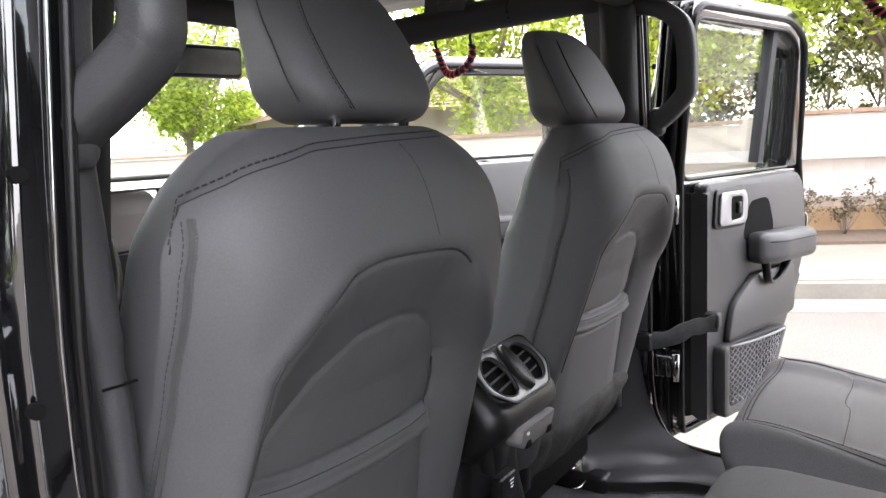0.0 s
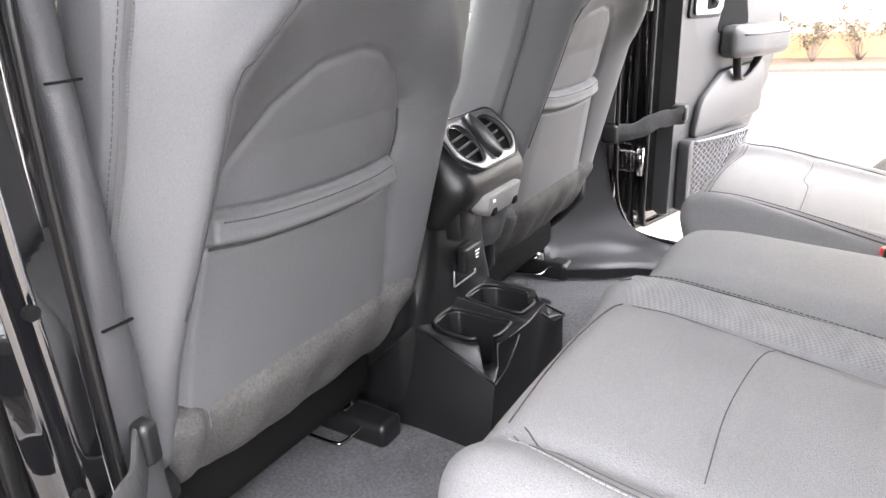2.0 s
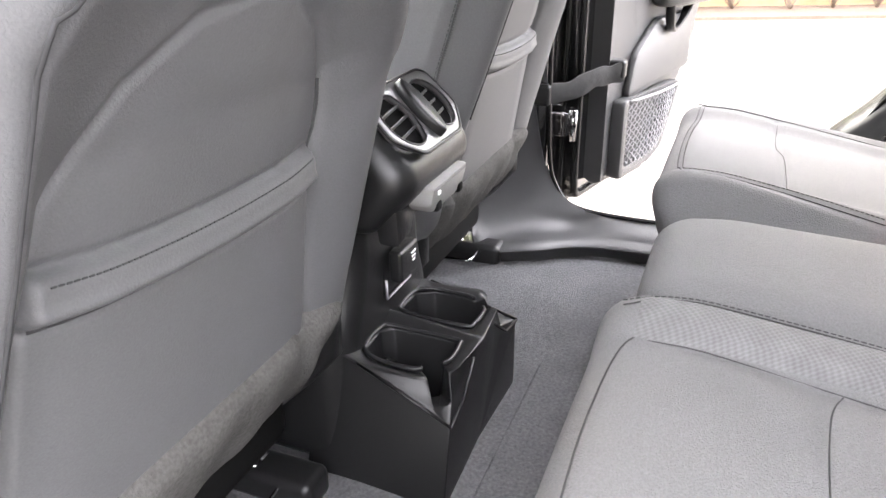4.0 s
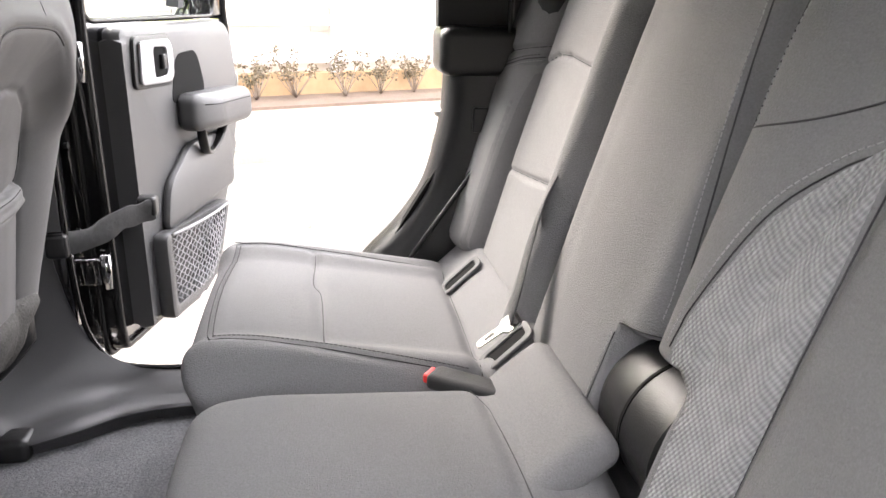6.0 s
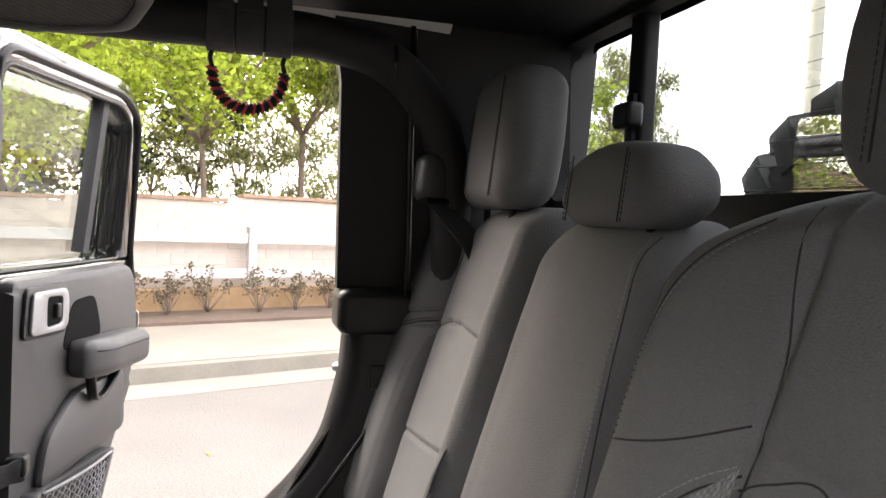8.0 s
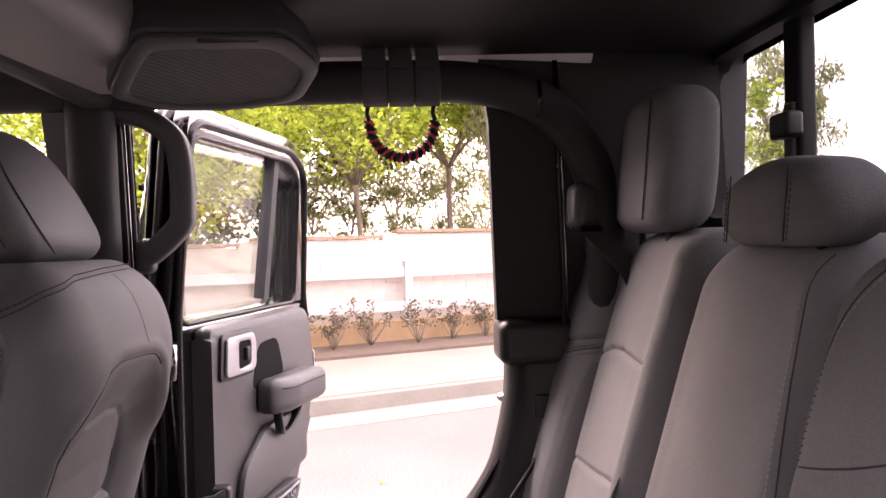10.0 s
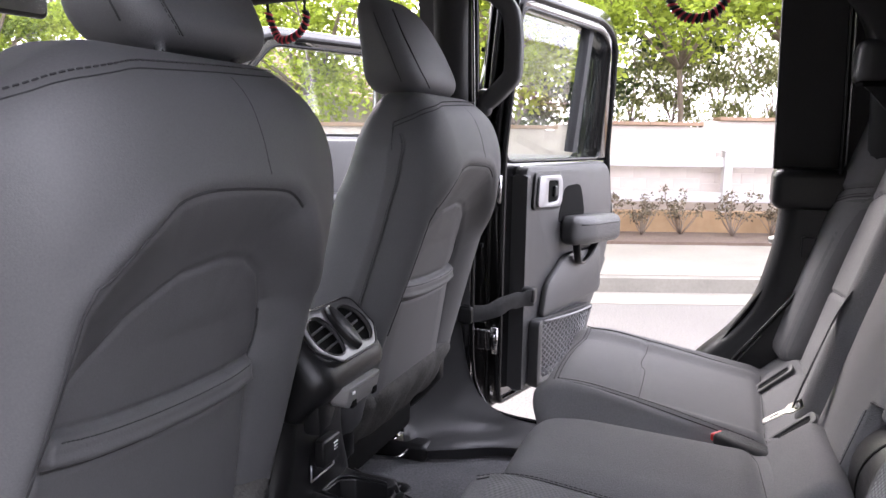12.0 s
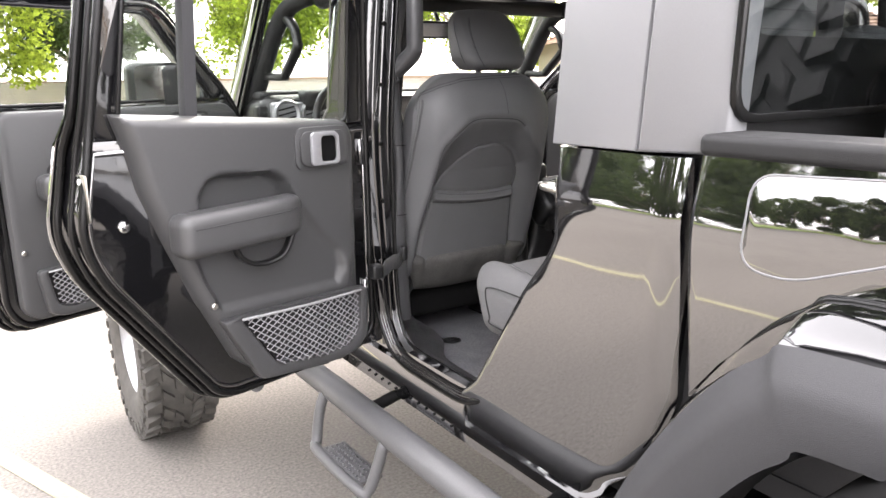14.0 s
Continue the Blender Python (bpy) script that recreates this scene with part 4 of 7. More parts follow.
    tube("adjuster_wire", smooth_path([(0.095, 0.19, 0.812), (0.095, 0.12, 0.812), (0.105, 0.105, 0.812), (0.145, 0.105, 0.812), (0.155, 0.12, 0.812), (0.155, 0.19, 0.812)], 4), 0.0032, PAINT, seat, 6, label="black adjuster bar")
    return seat


driver = front_seat(-0.375, "dark grey fabric driver seat with stitched seams and zip")
copy_thing(driver, pose(0.368, 0, 0))["label"] = "dark grey fabric passenger seat with felt skirt"
for piece_ in driver.children:
    if piece_.name.startswith("headrest"):
        piece_.location.x += 0.060
        piece_.location.z += 0.008
        piece_.scale.x = 0.89  # the driver's headrest sits askew


# ---- rear bench ----
def back_face(z):
    """How far back the rear backrest's face lies at height z."""
    return interp([(1.02, -0.715), (1.10, -0.722), (1.30, -0.778), (1.50, -0.838), (1.63, -0.880), (1.70, -0.91)], z)


def rear_pad(x0, x1, top, bulge, creases, material, parent, bolster=0.02, low=1.06, label="", corner=0.10, ahead=0.0, notch=None):
    """One backrest of the bench: a bolster at each side, pressed-in seams, a rounded top."""
    mid, half = (x0 + x1) / 2, (x1 - x0) / 2

    def fn(p):
        u = (p.x - mid) / half
        v = (p.z - low) / (top - low)
        z = p.z - corner * max(0.0, abs(u) - 0.45) ** 2 * step(0.55, 1.0, v) * 2.2
        front = step(-0.02, 0.055, p.y)
        y = back_face(z) + p.y - 0.06 + ahead
        y += front * (bolster * step(0.50, 0.85, abs(u)) - bulge * abs(u) ** 3 * 0.3 + bulge * (1 - u * u))
        for (ax, az), (bx, bz), w, d in creases:
            dx, dz = bx - ax, bz - az
            t = max(0.0, min(1.0, ((p.x - ax) * dx + (z - az) * dz) / (dx * dx + dz * dz)))
            dist = math.hypot(p.x - ax - t * dx, z - az - t * dz)
            y -= front * d * math.exp(-(dist / w) ** 2)
        if notch:
            nx, nz, side = notch
            y -= front * 0.085 * step(-0.006, 0.010, side * (p.x - nx)) * step(-0.008, 0.010, nz - z)
        return Vector((p.x, y, z))

    ob = rbox("backrest", (mid, 0, (low + top) / 2), (x1 - x0, 0.12, top - low), 0.045, material, parent, (int((x1 - x0) * 240) + 8, 3, 140), fn, 6, label)

    def at(x, z, lift=0.0008):
        raw = z
        for _ in range(8):
            y = round_face(x - mid, raw - (low + top) / 2, half, (top - low) / 2, 0.06, 0.045)
            q = fn(Vector((x, y, raw)))
            raw = min(top - 0.002, raw + z - q.z)
        return q + Vector((0, lift, 0.0002))

    return ob, at


def seam_line(at, points, parent, stitch=None, side=0.006, gap=0.0062):
    dense = smooth_path([Vector((x, 0, z)) for x, z in points], 8)
    line = [at(q.x, q.z, 0.0) for q in dense]
    tube("seam", line, 0.0010, PIPING, parent, 5)
    if stitch:
        offs = []
        for i, q in enumerate(dense):
            t = (dense[min(i + 1, len(dense) - 1)] - dense[max(i - 1, 0)]).normalized()
            offs.append(at(q.x + t.z * side, q.z - t.x * side, 0.0010))
        stitches("stitching", offs, parent, stitch, gap)


def rear_head(parent, x, y, z, w, h, d):
    head = rbox("headrest", (x, y, z + h / 2), (w, d, h), min(0.04, h * 0.36), FABRIC, parent, (10, 4, 8),
                lambda p: Vector((x + (p.x - x) * (1 - 0.16 * step(0.4, 1.0, (p.z - z) / h) - 0.10 * (1 - step(0, 0.35, (p.z - z) / h))), p.y - 0.9 * (p.x - x) ** 2 - 0.10 * (p.z - z), p.z - 1.2 * (p.x - x) ** 2 * step(0.3, 1, (p.z - z) / h))), 6)
    f = y + d / 2 + 0.0006
    for s in (-1, 1):
        pts = [(x + s * w * 0.27, f - 0.9 * (w * 0.27) ** 2 - 0.10 * (t * h), z + t * h - 0.004) for t in [0.10 + 0.8 * i / 12 for i in range(13)]]
        tube("headrest_seam", pts, 0.0009, PIPING, head, 5)
        stitches("headrest_stitching", [Vector(q) + Vector((s * 0.006, 0, 0)) for q in pts], head, PIPING, 0.006, 0.0007)
        tube("headrest_post", [(x + s * 0.06, y, z - 0.05), (x + s * 0.06, y, z + 0.02)], 0.006, SOFT, parent, 8)
    return head


def cushion(x0, x1, y0, y1, z0, z1, r, parent, material, fn, n, label=""):
    mid = ((x0 + x1) / 2, (y0 + y1) / 2, (z0 + z1) / 2)
    return rbox("cushion", mid, (x1 - x0, y1 - y0, z1 - z0), r, material, parent, n, fn, 6, label)


def cushion_fn(x0, x1, y1, z1, slope, dome, creases, side_lift=0.0):
    mid, half = (x0 + x1) / 2, (x1 - x0) / 2

    def fn(p):
        u = (p.x - mid) / half
        t = (y1 - p.y) / 0.45
        top = step(z1 - 0.10, z1 - 0.01, p.z)
        z = p.z - slope * t * top + top * (dome * (1 - u * u) + side_lift * step(0.55, 0.8, abs(u)) * (1 - step(0.86, 1.0, abs(u))))
        z -= top * 0.012 * (1 - step(0.0, 0.25, t)) 
        for (ax, ay), (bx, by), w, d in creases:
            dx, dy = bx - ax, by - ay
            k = max(0.0, min(1.0, ((p.x - ax) * dx + (p.y - ay) * dy) / (dx * dx + dy * dy)))
            z -= top * d * math.exp(-(math.hypot(p.x - ax - k * dx, p.y - ay - k * dy) / w) ** 2)
        y = p.y - 0.05 * (1 - step(z1 - 0.2, z1, p.z)) * step(0.3, 0.0, t)
        return Vector((p.x, y, z))

    return fn


right_seat = thing("bench_seat", "grey fabric single rear seat with woven panels", "car seat", (0, 0, 0), group="rear seats")
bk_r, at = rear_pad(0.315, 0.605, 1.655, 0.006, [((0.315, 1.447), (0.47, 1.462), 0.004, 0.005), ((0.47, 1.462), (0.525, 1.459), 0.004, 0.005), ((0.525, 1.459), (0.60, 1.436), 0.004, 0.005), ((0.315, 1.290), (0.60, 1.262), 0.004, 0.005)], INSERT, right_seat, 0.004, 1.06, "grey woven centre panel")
seam_line(at, [(0.33, 1.449), (0.40, 1.456), (0.47, 1.462), (0.525, 1.459), (0.58, 1.442)], bk_r)
seam_line(at, [(0.33, 1.288), (0.45, 1.277), (0.58, 1.264)], bk_r)
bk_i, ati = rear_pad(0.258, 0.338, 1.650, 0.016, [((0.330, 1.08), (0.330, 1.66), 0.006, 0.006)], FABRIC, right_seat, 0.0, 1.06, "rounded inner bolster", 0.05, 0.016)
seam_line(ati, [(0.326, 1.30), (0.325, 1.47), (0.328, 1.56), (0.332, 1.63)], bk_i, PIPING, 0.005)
# Outer bolster takes the darker cloth as shade for its turned-away side.
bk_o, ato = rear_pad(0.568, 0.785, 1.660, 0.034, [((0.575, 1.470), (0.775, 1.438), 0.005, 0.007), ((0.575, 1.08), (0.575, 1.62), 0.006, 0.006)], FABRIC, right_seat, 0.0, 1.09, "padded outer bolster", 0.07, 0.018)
seam_line(ato, [(0.580, 1.470), (0.65, 1.458), (0.71, 1.447), (0.772, 1.438)], bk_o)
BOLSTER = [(1.10, 0.762), (1.20, 0.760), (1.30, 0.752), (1.377, 0.729), (1.42, 0.682), (1.445, 0.612), (1.452, 0.582)]
seam_line(ato, [(x, z) for z, x in BOLSTER], bk_o, PIPING, 0.005)
seam_line(ato, [(x, z) for z, x in BOLSTER], bk_o, THREAD, -0.005)
bol_v, bol_f = [], []
for i in range(25):
    z = 1.10 + 0.35 * i / 24
    edge = interp(BOLSTER, z) - 0.004
    for j in range(9):
        bol_v.append(ato(0.576 + (edge - 0.576) * j / 8, z, 0.0012))
    if i:
        for j in range(8):
            a = (i - 1) * 9 + j
            bol_f.append([a, a + 1, a + 10, a + 9])
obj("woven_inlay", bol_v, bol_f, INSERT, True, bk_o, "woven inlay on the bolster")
rear_head(right_seat, 0.497, -0.890, 1.650, 0.24, 0.235, 0.10)
fn_r = cushion_fn(0.175, 0.665, -0.255, 1.125, 0.075, 0.012, [((0.24, -0.30), (0.20, -0.64), 0.008, 0.006), ((0.61, -0.30), (0.60, -0.64), 0.008, 0.006), ((0.25, -0.44), (0.60, -0.425), 0.008, 0.004), ((0.2, -0.645), (0.62, -0.655), 0.010, 0.008)], 0.020)
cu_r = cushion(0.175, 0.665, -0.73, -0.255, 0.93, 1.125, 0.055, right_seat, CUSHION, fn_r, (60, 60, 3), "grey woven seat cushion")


def top_line(fn, z1, points, parent, stitch=None, side=0.006):
    dense = smooth_path([Vector((x, y, z1)) for x, y in points], 8)
    tube("seam", [fn(q.copy()) for q in dense], 0.0009, PIPING, parent, 5)
    if stitch:
        offs = []
        for i, q in enumerate(dense):
            t = (dense[min(i + 1, len(dense) - 1)] - dense[max(i - 1, 0)]).normalized()
            offs.append(fn(Vector((q.x + t.y * side, q.y - t.x * side, z1))) + Vector((0, 0, 0.0008)))
        stitches("stitching", offs, parent, stitch)


top_line(fn_r, 1.125, [(0.60, -0.295), (0.42, -0.285), (0.26, -0.292), (0.242, -0.32), (0.225, -0.45), (0.20, -0.63)], cu_r, PIPING, -0.007)
top_line(fn_r, 1.125, [(0.235, -0.44), (0.42, -0.437), (0.47, -0.425), (0.59, -0.428)], cu_r)
top_line(fn_r, 1.125, [(0.615, -0.29), (0.61, -0.45), (0.60, -0.64)], cu_r)
top_line(fn_r, 1.125, [(0.20, -0.645), (0.40, -0.650), (0.62, -0.655)], cu_r)


BEZEL = mat("grey_bezel_plastic", (0.05, 0.05, 0.051), 0.55, spec=0.3, color2=(0.065, 0.065, 0.066), scale=200)


def anchor_bezel(parent, x, y, z, turn=0.0):
    """A slot bezel over a child-seat anchor."""
    pts = rounded([(-0.044, -0.021), (0.044, -0.021), (0.044, 0.021), (-0.044, 0.021)], 0.014)
    hole = rounded([(-0.034, -0.012), (0.034, -0.012), (0.034, 0.012), (-0.034, 0.012)], 0.008)
    ob = slab("anchor_bezel", pts, 0.006, BEZEL, parent, lambda u, v, w: (v * 1.1, -u * 0.74 + 0.66 * w, u * 0.68 + 0.72 * w), 0.0015, [hole], "dark grey anchor slot bezel")
    ob.location = (x, y, z)
    hol = slab("anchor_slot", rounded([(-0.036, -0.014), (0.036, -0.014), (0.036, 0.014), (-0.036, 0.014)], 0.008), 0.001, DARK, parent, lambda u, v, w: (v * 1.1, -u * 0.74 + 0.66 * w, u * 0.68 + 0.72 * w))
    hol.location = (x, y + 0.001, z + 0.0012)
    return ob


def back_flap(x0, x1, parent, fn_z, label, sunk=0.0):
    """The padded flap that rises from the cushion's rear seam to the backrest."""
    def bend(p):
        return Vector((p.x, -0.668 - sunk + p.y * 0.72 + p.z * 0.66, 1.082 - 1.1 * sunk - p.y * 0.66 + p.z * 0.72 + 0.006 * math.cos(p.y * 20)))
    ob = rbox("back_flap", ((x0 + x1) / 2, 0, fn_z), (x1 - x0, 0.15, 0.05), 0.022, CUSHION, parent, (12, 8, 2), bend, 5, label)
    return ob


back_flap(0.185, 0.680, right_seat, 0.0, "grey padded flap with anchor slots", 0.022)
anchor_bezel(right_seat, 0.526, -0.676, 1.086)
anchor_bezel(right_seat, 0.236, -0.684, 1.094)

# middle and left of the bench fold as one
wide_seat = thing("bench_seat", "grey fabric double rear seat with coarse woven side panel", "car seat", (0, 0, 0), group="rear seats")
bk_m, atm = rear_pad(-0.045, 0.270, 1.640, 0.020, [((-0.03, 1.12), (-0.02, 1.60), 0.008, 0.004)], FABRIC, wide_seat, 0.006, 1.07, "grey fabric middle backrest", notch=(0.018, 1.222, -1))
bk_l, atl = rear_pad(-0.665, -0.050, 1.665, 0.006, [((-0.09, 1.08), (-0.20, 1.47), 0.007, 0.004), ((-0.20, 1.08), (-0.215, 1.66), 0.008, 0.008), ((-0.50, 1.08), (-0.485, 1.66), 0.008, 0.008), ((-0.22, 1.475), (-0.48, 1.475), 0.008, 0.005)], FABRIC, wide_seat, 0.030, 1.07, "grey woven backrest with stitched bolsters", notch=(-0.125, 1.240, 1))
seam_line(atm, [(-0.030, 1.25), (-0.028, 1.30), (-0.01, 1.50), (0.005, 1.62)], bk_m, THREAD, 0.006)
seam_line(atm, [(0.030, 1.10), (0.028, 1.16), (0.026, 1.215)], bk_m, THREAD, 0.004)
seam_line(atm, [(0.024, 1.226), (-0.01, 1.232), (-0.035, 1.232)], bk_m)
seam_line(atl, [(-0.098, 1.26), (-0.101, 1.28), (-0.105, 1.30), (-0.135, 1.385), (-0.17, 1.43), (-0.205, 1.455)], bk_l, THREAD, 0.007)
seam_line(atl, [(-0.098, 1.26), (-0.101, 1.28), (-0.105, 1.30), (-0.135, 1.385), (-0.17, 1.43), (-0.205, 1.455)], bk_l, THREAD, -0.007)
seam_line(atl, [(-0.077, 1.445), (-0.14, 1.462), (-0.203, 1.49)], bk_l)
seam_line(atl, [(-0.077, 1.445), (-0.070, 1.50), (-0.085, 1.56), (-0.12, 1.61), (-0.16, 1.64)], bk_l, THREAD, -0.005)
seam_line(atl, [(-0.20, 1.10), (-0.206, 1.40), (-0.212, 1.52), (-0.19, 1.65)], bk_l)
seam_line(atl, [(-0.206, 1.445), (-0.24, 1.462), (-0.28, 1.47), (-0.34, 1.43), (-0.48, 1.43)], bk_l)
# the coarse woven inlay on the bolster
strip_v, strip_f = [], []
for i in range(25):
    z = 1.10 + 0.36 * i / 24
    edge = interp([(1.10, -0.140), (1.22, -0.138), (1.255, -0.104), (1.30, -0.109), (1.385, -0.139), (1.43, -0.174), (1.46, -0.203)], z)
    for j in range(9):
        x = edge + (-0.203 - edge) * j / 8
        strip_v.append(atl(x, z, 0.0012))
    if i:
        for j in range(8):
            a = (i - 1) * 9 + j
            strip_f.append([a, a + 9, a + 10, a + 1])
obj("woven_inlay", strip_v, strip_f, COARSE, True, bk_l, "coarse two-tone woven inlay")
rear_head(wide_seat, 0.085, -0.885, 1.628, 0.225, 0.095, 0.09)
rear_head(wide_seat, -0.350, -0.895, 1.655, 0.28, 0.235, 0.11)
fn_m = cushion_fn(-0.10, 0.170, -0.275, 1.105, 0.020, 0.014, [((-0.10, -0.63), (0.17, -0.62), 0.010, 0.006)])
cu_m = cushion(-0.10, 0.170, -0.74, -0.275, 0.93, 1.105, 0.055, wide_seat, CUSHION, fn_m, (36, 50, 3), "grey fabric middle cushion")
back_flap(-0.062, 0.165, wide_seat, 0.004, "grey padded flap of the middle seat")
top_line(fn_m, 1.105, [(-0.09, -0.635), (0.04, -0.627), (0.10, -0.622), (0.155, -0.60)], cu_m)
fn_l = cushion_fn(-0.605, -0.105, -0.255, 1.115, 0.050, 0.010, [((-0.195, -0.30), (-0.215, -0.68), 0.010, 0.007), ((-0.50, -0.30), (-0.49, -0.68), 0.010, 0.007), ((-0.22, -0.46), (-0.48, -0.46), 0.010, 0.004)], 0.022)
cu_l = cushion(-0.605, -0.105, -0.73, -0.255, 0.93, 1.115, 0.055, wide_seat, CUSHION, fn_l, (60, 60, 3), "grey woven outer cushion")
top_line(fn_l, 1.115, [(-0.485, -0.29), (-0.34, -0.285), (-0.21, -0.295), (-0.198, -0.33), (-0.205, -0.50), (-0.215, -0.68)], cu_l)
top_line(fn_l, 1.115, [(-0.17, -0.285), (-0.150, -0.34), (-0.150, -0.50), (-0.165, -0.66)], cu_l, PIPING, -0.005)
top_line(fn_l, 1.115, [(-0.205, -0.475), (-0.25, -0.462), (-0.36, -0.455), (-0.47, -0.46)], cu_l)
top_line(fn_l, 1.115, [(-0.495, -0.300), (-0.528, -0.36), (-0.540, -0.46), (-0.538, -0.66)], cu_l, THREAD, 0.006)
top_line(fn_l, 1.115, [(-0.485, -0.306), (-0.516, -0.36), (-0.528, -0.46), (-0.526, -0.66)], cu_l)
inl_v, inl_f = [], []
for i in range(30):
    y = -0.30 - 0.37 * i / 29
    for j in range(5):
        x = -0.153 - 0.045 * j / 4
        inl_v.append(fn_l(Vector((x, y, 1.115))) + Vector((0, 0, 0.0012)))
    if i:
        for j in range(4):
            a = (i - 1) * 5 + j
            inl_f.append([a, a + 1, a + 6, a + 5])
obj("woven_inlay", inl_v, inl_f, TWILL, True, cu_l, "ribbed woven inlay")
tube("side_piping", smooth_path([(-0.6065, -0.69, 1.070), (-0.6065, -0.50, 1.078), (-0.6065, -0.365, 1.076), (-0.6065, -0.340, 1.055), (-0.6065, -0.358, 0.995), (-0.6065, -0.385, 0.972), (-0.6065, -0.69, 0.968)], 6), 0.0022, PIPING, cu_l, 6, label="dark piping round the side panel")
tagged(rbox("storage_box", (0, -0.60, 0.86), (1.20, 0.42, 0.15), 0.03, DARK), "black carpeted box below the rear seats", "storage box")

# recline pivot between middle and left backrests, and the buckles
pivot = thing("seat_pivot", "grey satin plastic seat hinge cover", "hinge cover", (-0.055, -0.800, 1.140))
lathe("drum", [(0.0, -0.078), (0.058, -0.078), (0.066, -0.075), (0.068, -0.068), (0.068, -0.056), (0.075, -0.052), (0.0755, 0.0), (0.075, 0.064), (0.072, 0.072), (0.0, 0.074)], PLASTIC, pivot, 48, "x")
lathe("groove", [(0.0740, -0.0022), (0.0765, -0.0022), (0.0765, 0.0022), (0.0740, 0.0022)], DARK, pivot, 48, "x", (0.012, 0, 0))
rbox("bracket", (0.0, 0.035, -0.10), (0.11, 0.07, 0.14), 0.02, PLASTIC, pivot, (1, 1, 1))


def buckle(x, y, z, rz, button, label):
    b = thing("seat_belt_buckle", label, "buckle", (x, y, z), rz, group="belt buckles")
    rbox("body", (0, -0.05, 0.0), (0.036, 0.10, 0.022), 0.008, SOFT, b, (1, 3, 1))
    rbox("button", (0, 0.0015, 0.001), (0.026, 0.010, 0.013), 0.004, RED if button else DARK, b, label="red release button" if button else "black release slot")
    rbox("webbing", (0, -0.125, -0.008), (0.030, 0.07, 0.006), 0.002, STRAP, b)
    return b


buckle(0.180, -0.572, 1.090, -36, 1, "black belt buckle with red button in the seat gap")
buckle(-0.112, -0.590, 1.072, -18, 0, "black belt buckle lying beside the middle cushion")
buckle(-0.140, -0.612, 1.062, -24, 0, "black belt buckle lying on the outer cushion")
belt = thing("seat_belt", "black seat belt with silver latch plate on the bench", "seat belt", (0, 0, 0))
web = smooth_path([(0.210, -0.685, 1.150), (0.224, -0.698, 1.185), (0.262, -0.722, 1.235), (0.288, -0.748, 1.29), (0.300, -0.785, 1.35)], 6)
vv, ff = [], []
for i, q in enumerate(web):
    w = 0.022 * (1 - 0.72 * step(0.35, 1.0, i / len(web)))
    vv += [q + Vector((-w, 0.012, 0)), q + Vector((w, 0.004, 0.0)), q + Vector((w, 0.0015, 0)), q + Vector((-w, 0.0095, 0))]
    if i:
        a = 4 * i - 4
        for k in range(4):
            ff.append([a + k, a + (k + 1) % 4, a + 4 + (k + 1) % 4, a + 4 + k])
obj("webbing", vv, ff, STRAP, True, belt)
tongue = slab("latch_plate", rounded([(-0.026, 0.0), (0.026, 0.0), (0.026, 0.03), (0.012, 0.036), (0.011, 0.085), (-0.011, 0.085), (-0.012, 0.036), (-0.026, 0.03)], 0.006), 0.004, STEEL, belt, lambda u, v, w: (u * 0.9, v * 0.80, -v * 0.58 + w), 0.001, [rounded([(-0.019, 0.006), (0.019, 0.006), (0.019, 0.014), (-0.019, 0.014)], 0.003), rounded([(-0.006, 0.05), (0.006, 0.05), (0.006, 0.07), (-0.006, 0.07)], 0.002)], "chrome latch plate")
tongue.location = (0.208, -0.690, 1.152)
tongue.scale = (0.8, 0.8, 0.8)


# ---- console ----
def resample3(points, steps):
    """A smooth open curve through flat points."""
    return [(q.x, q.y) for q in smooth_path([Vector((a, b, 0)) for a, b in points], steps)]


console = thing("centre_console", "black grained plastic centre console with rear vents and cup holders", "console")


def column(p):
    k, low = step(0.95, 1.15, p.z), step(1.10, 0.94, p.z)
    return Vector((p.x * (1 - 0.10 * k + 0.34 * low * low) - 0.004, p.y + 0.006 * low, p.z))


rbox("column", (0.0, 0.35, 0.995), (0.215, 0.62, 0.43), 0.035, PLASTIC, console, (6, 8, 20), column, 5)
rbox("armrest_lid", (0.0, 0.40, 1.265), (0.19, 0.42, 0.085), 0.03, PLASTIC, console, (2, 4, 2), None, 4, "black padded armrest lid")
GUNMETAL = mat("satin_silver_grey", (0.16, 0.16, 0.163), 0.34, metal=0.6, color2=(0.19, 0.19, 0.193), scale=400, bump=0.05, bump_scale=900)
vent_frame = Matrix.Translation((0.004, 0.010, 1.238)) @ Euler((radians(-46), 0, 0)).to_matrix().to_4x4()


def vf(u, v, w):
    return vent_frame @ Vector((u, -w, v))


def vent_block(p):
    return vent_frame @ Vector((p.x * (1 - 1.1 * max(0, p.z)), p.y, p.z))


rbox("vent_housing", (0, 0.062, -0.010), (0.222, 0.125, 0.135), 0.036, PLASTIC, console, (4, 3, 3), vent_block, 5, "black plastic vent housing")
panel = [(-0.093, -0.016), (-0.056, -0.048), (0.056, -0.048), (0.093, -0.016), (0.088, 0.038), (0.072, 0.046), (-0.072, 0.046), (-0.088, 0.038)]
vent_l = [(-0.046 + 0.036 * math.cos(a), -0.001 + 0.037 * math.sin(a)) for a in [math.radians(60 + 240 * i / 22) for i in range(23)]]
vent_l = vent_l + [(-0.021, -0.020), (-0.0165, -0.001), (-0.021, 0.018)]
vent_r = [(-a, b) for a, b in vent_l][::-1]
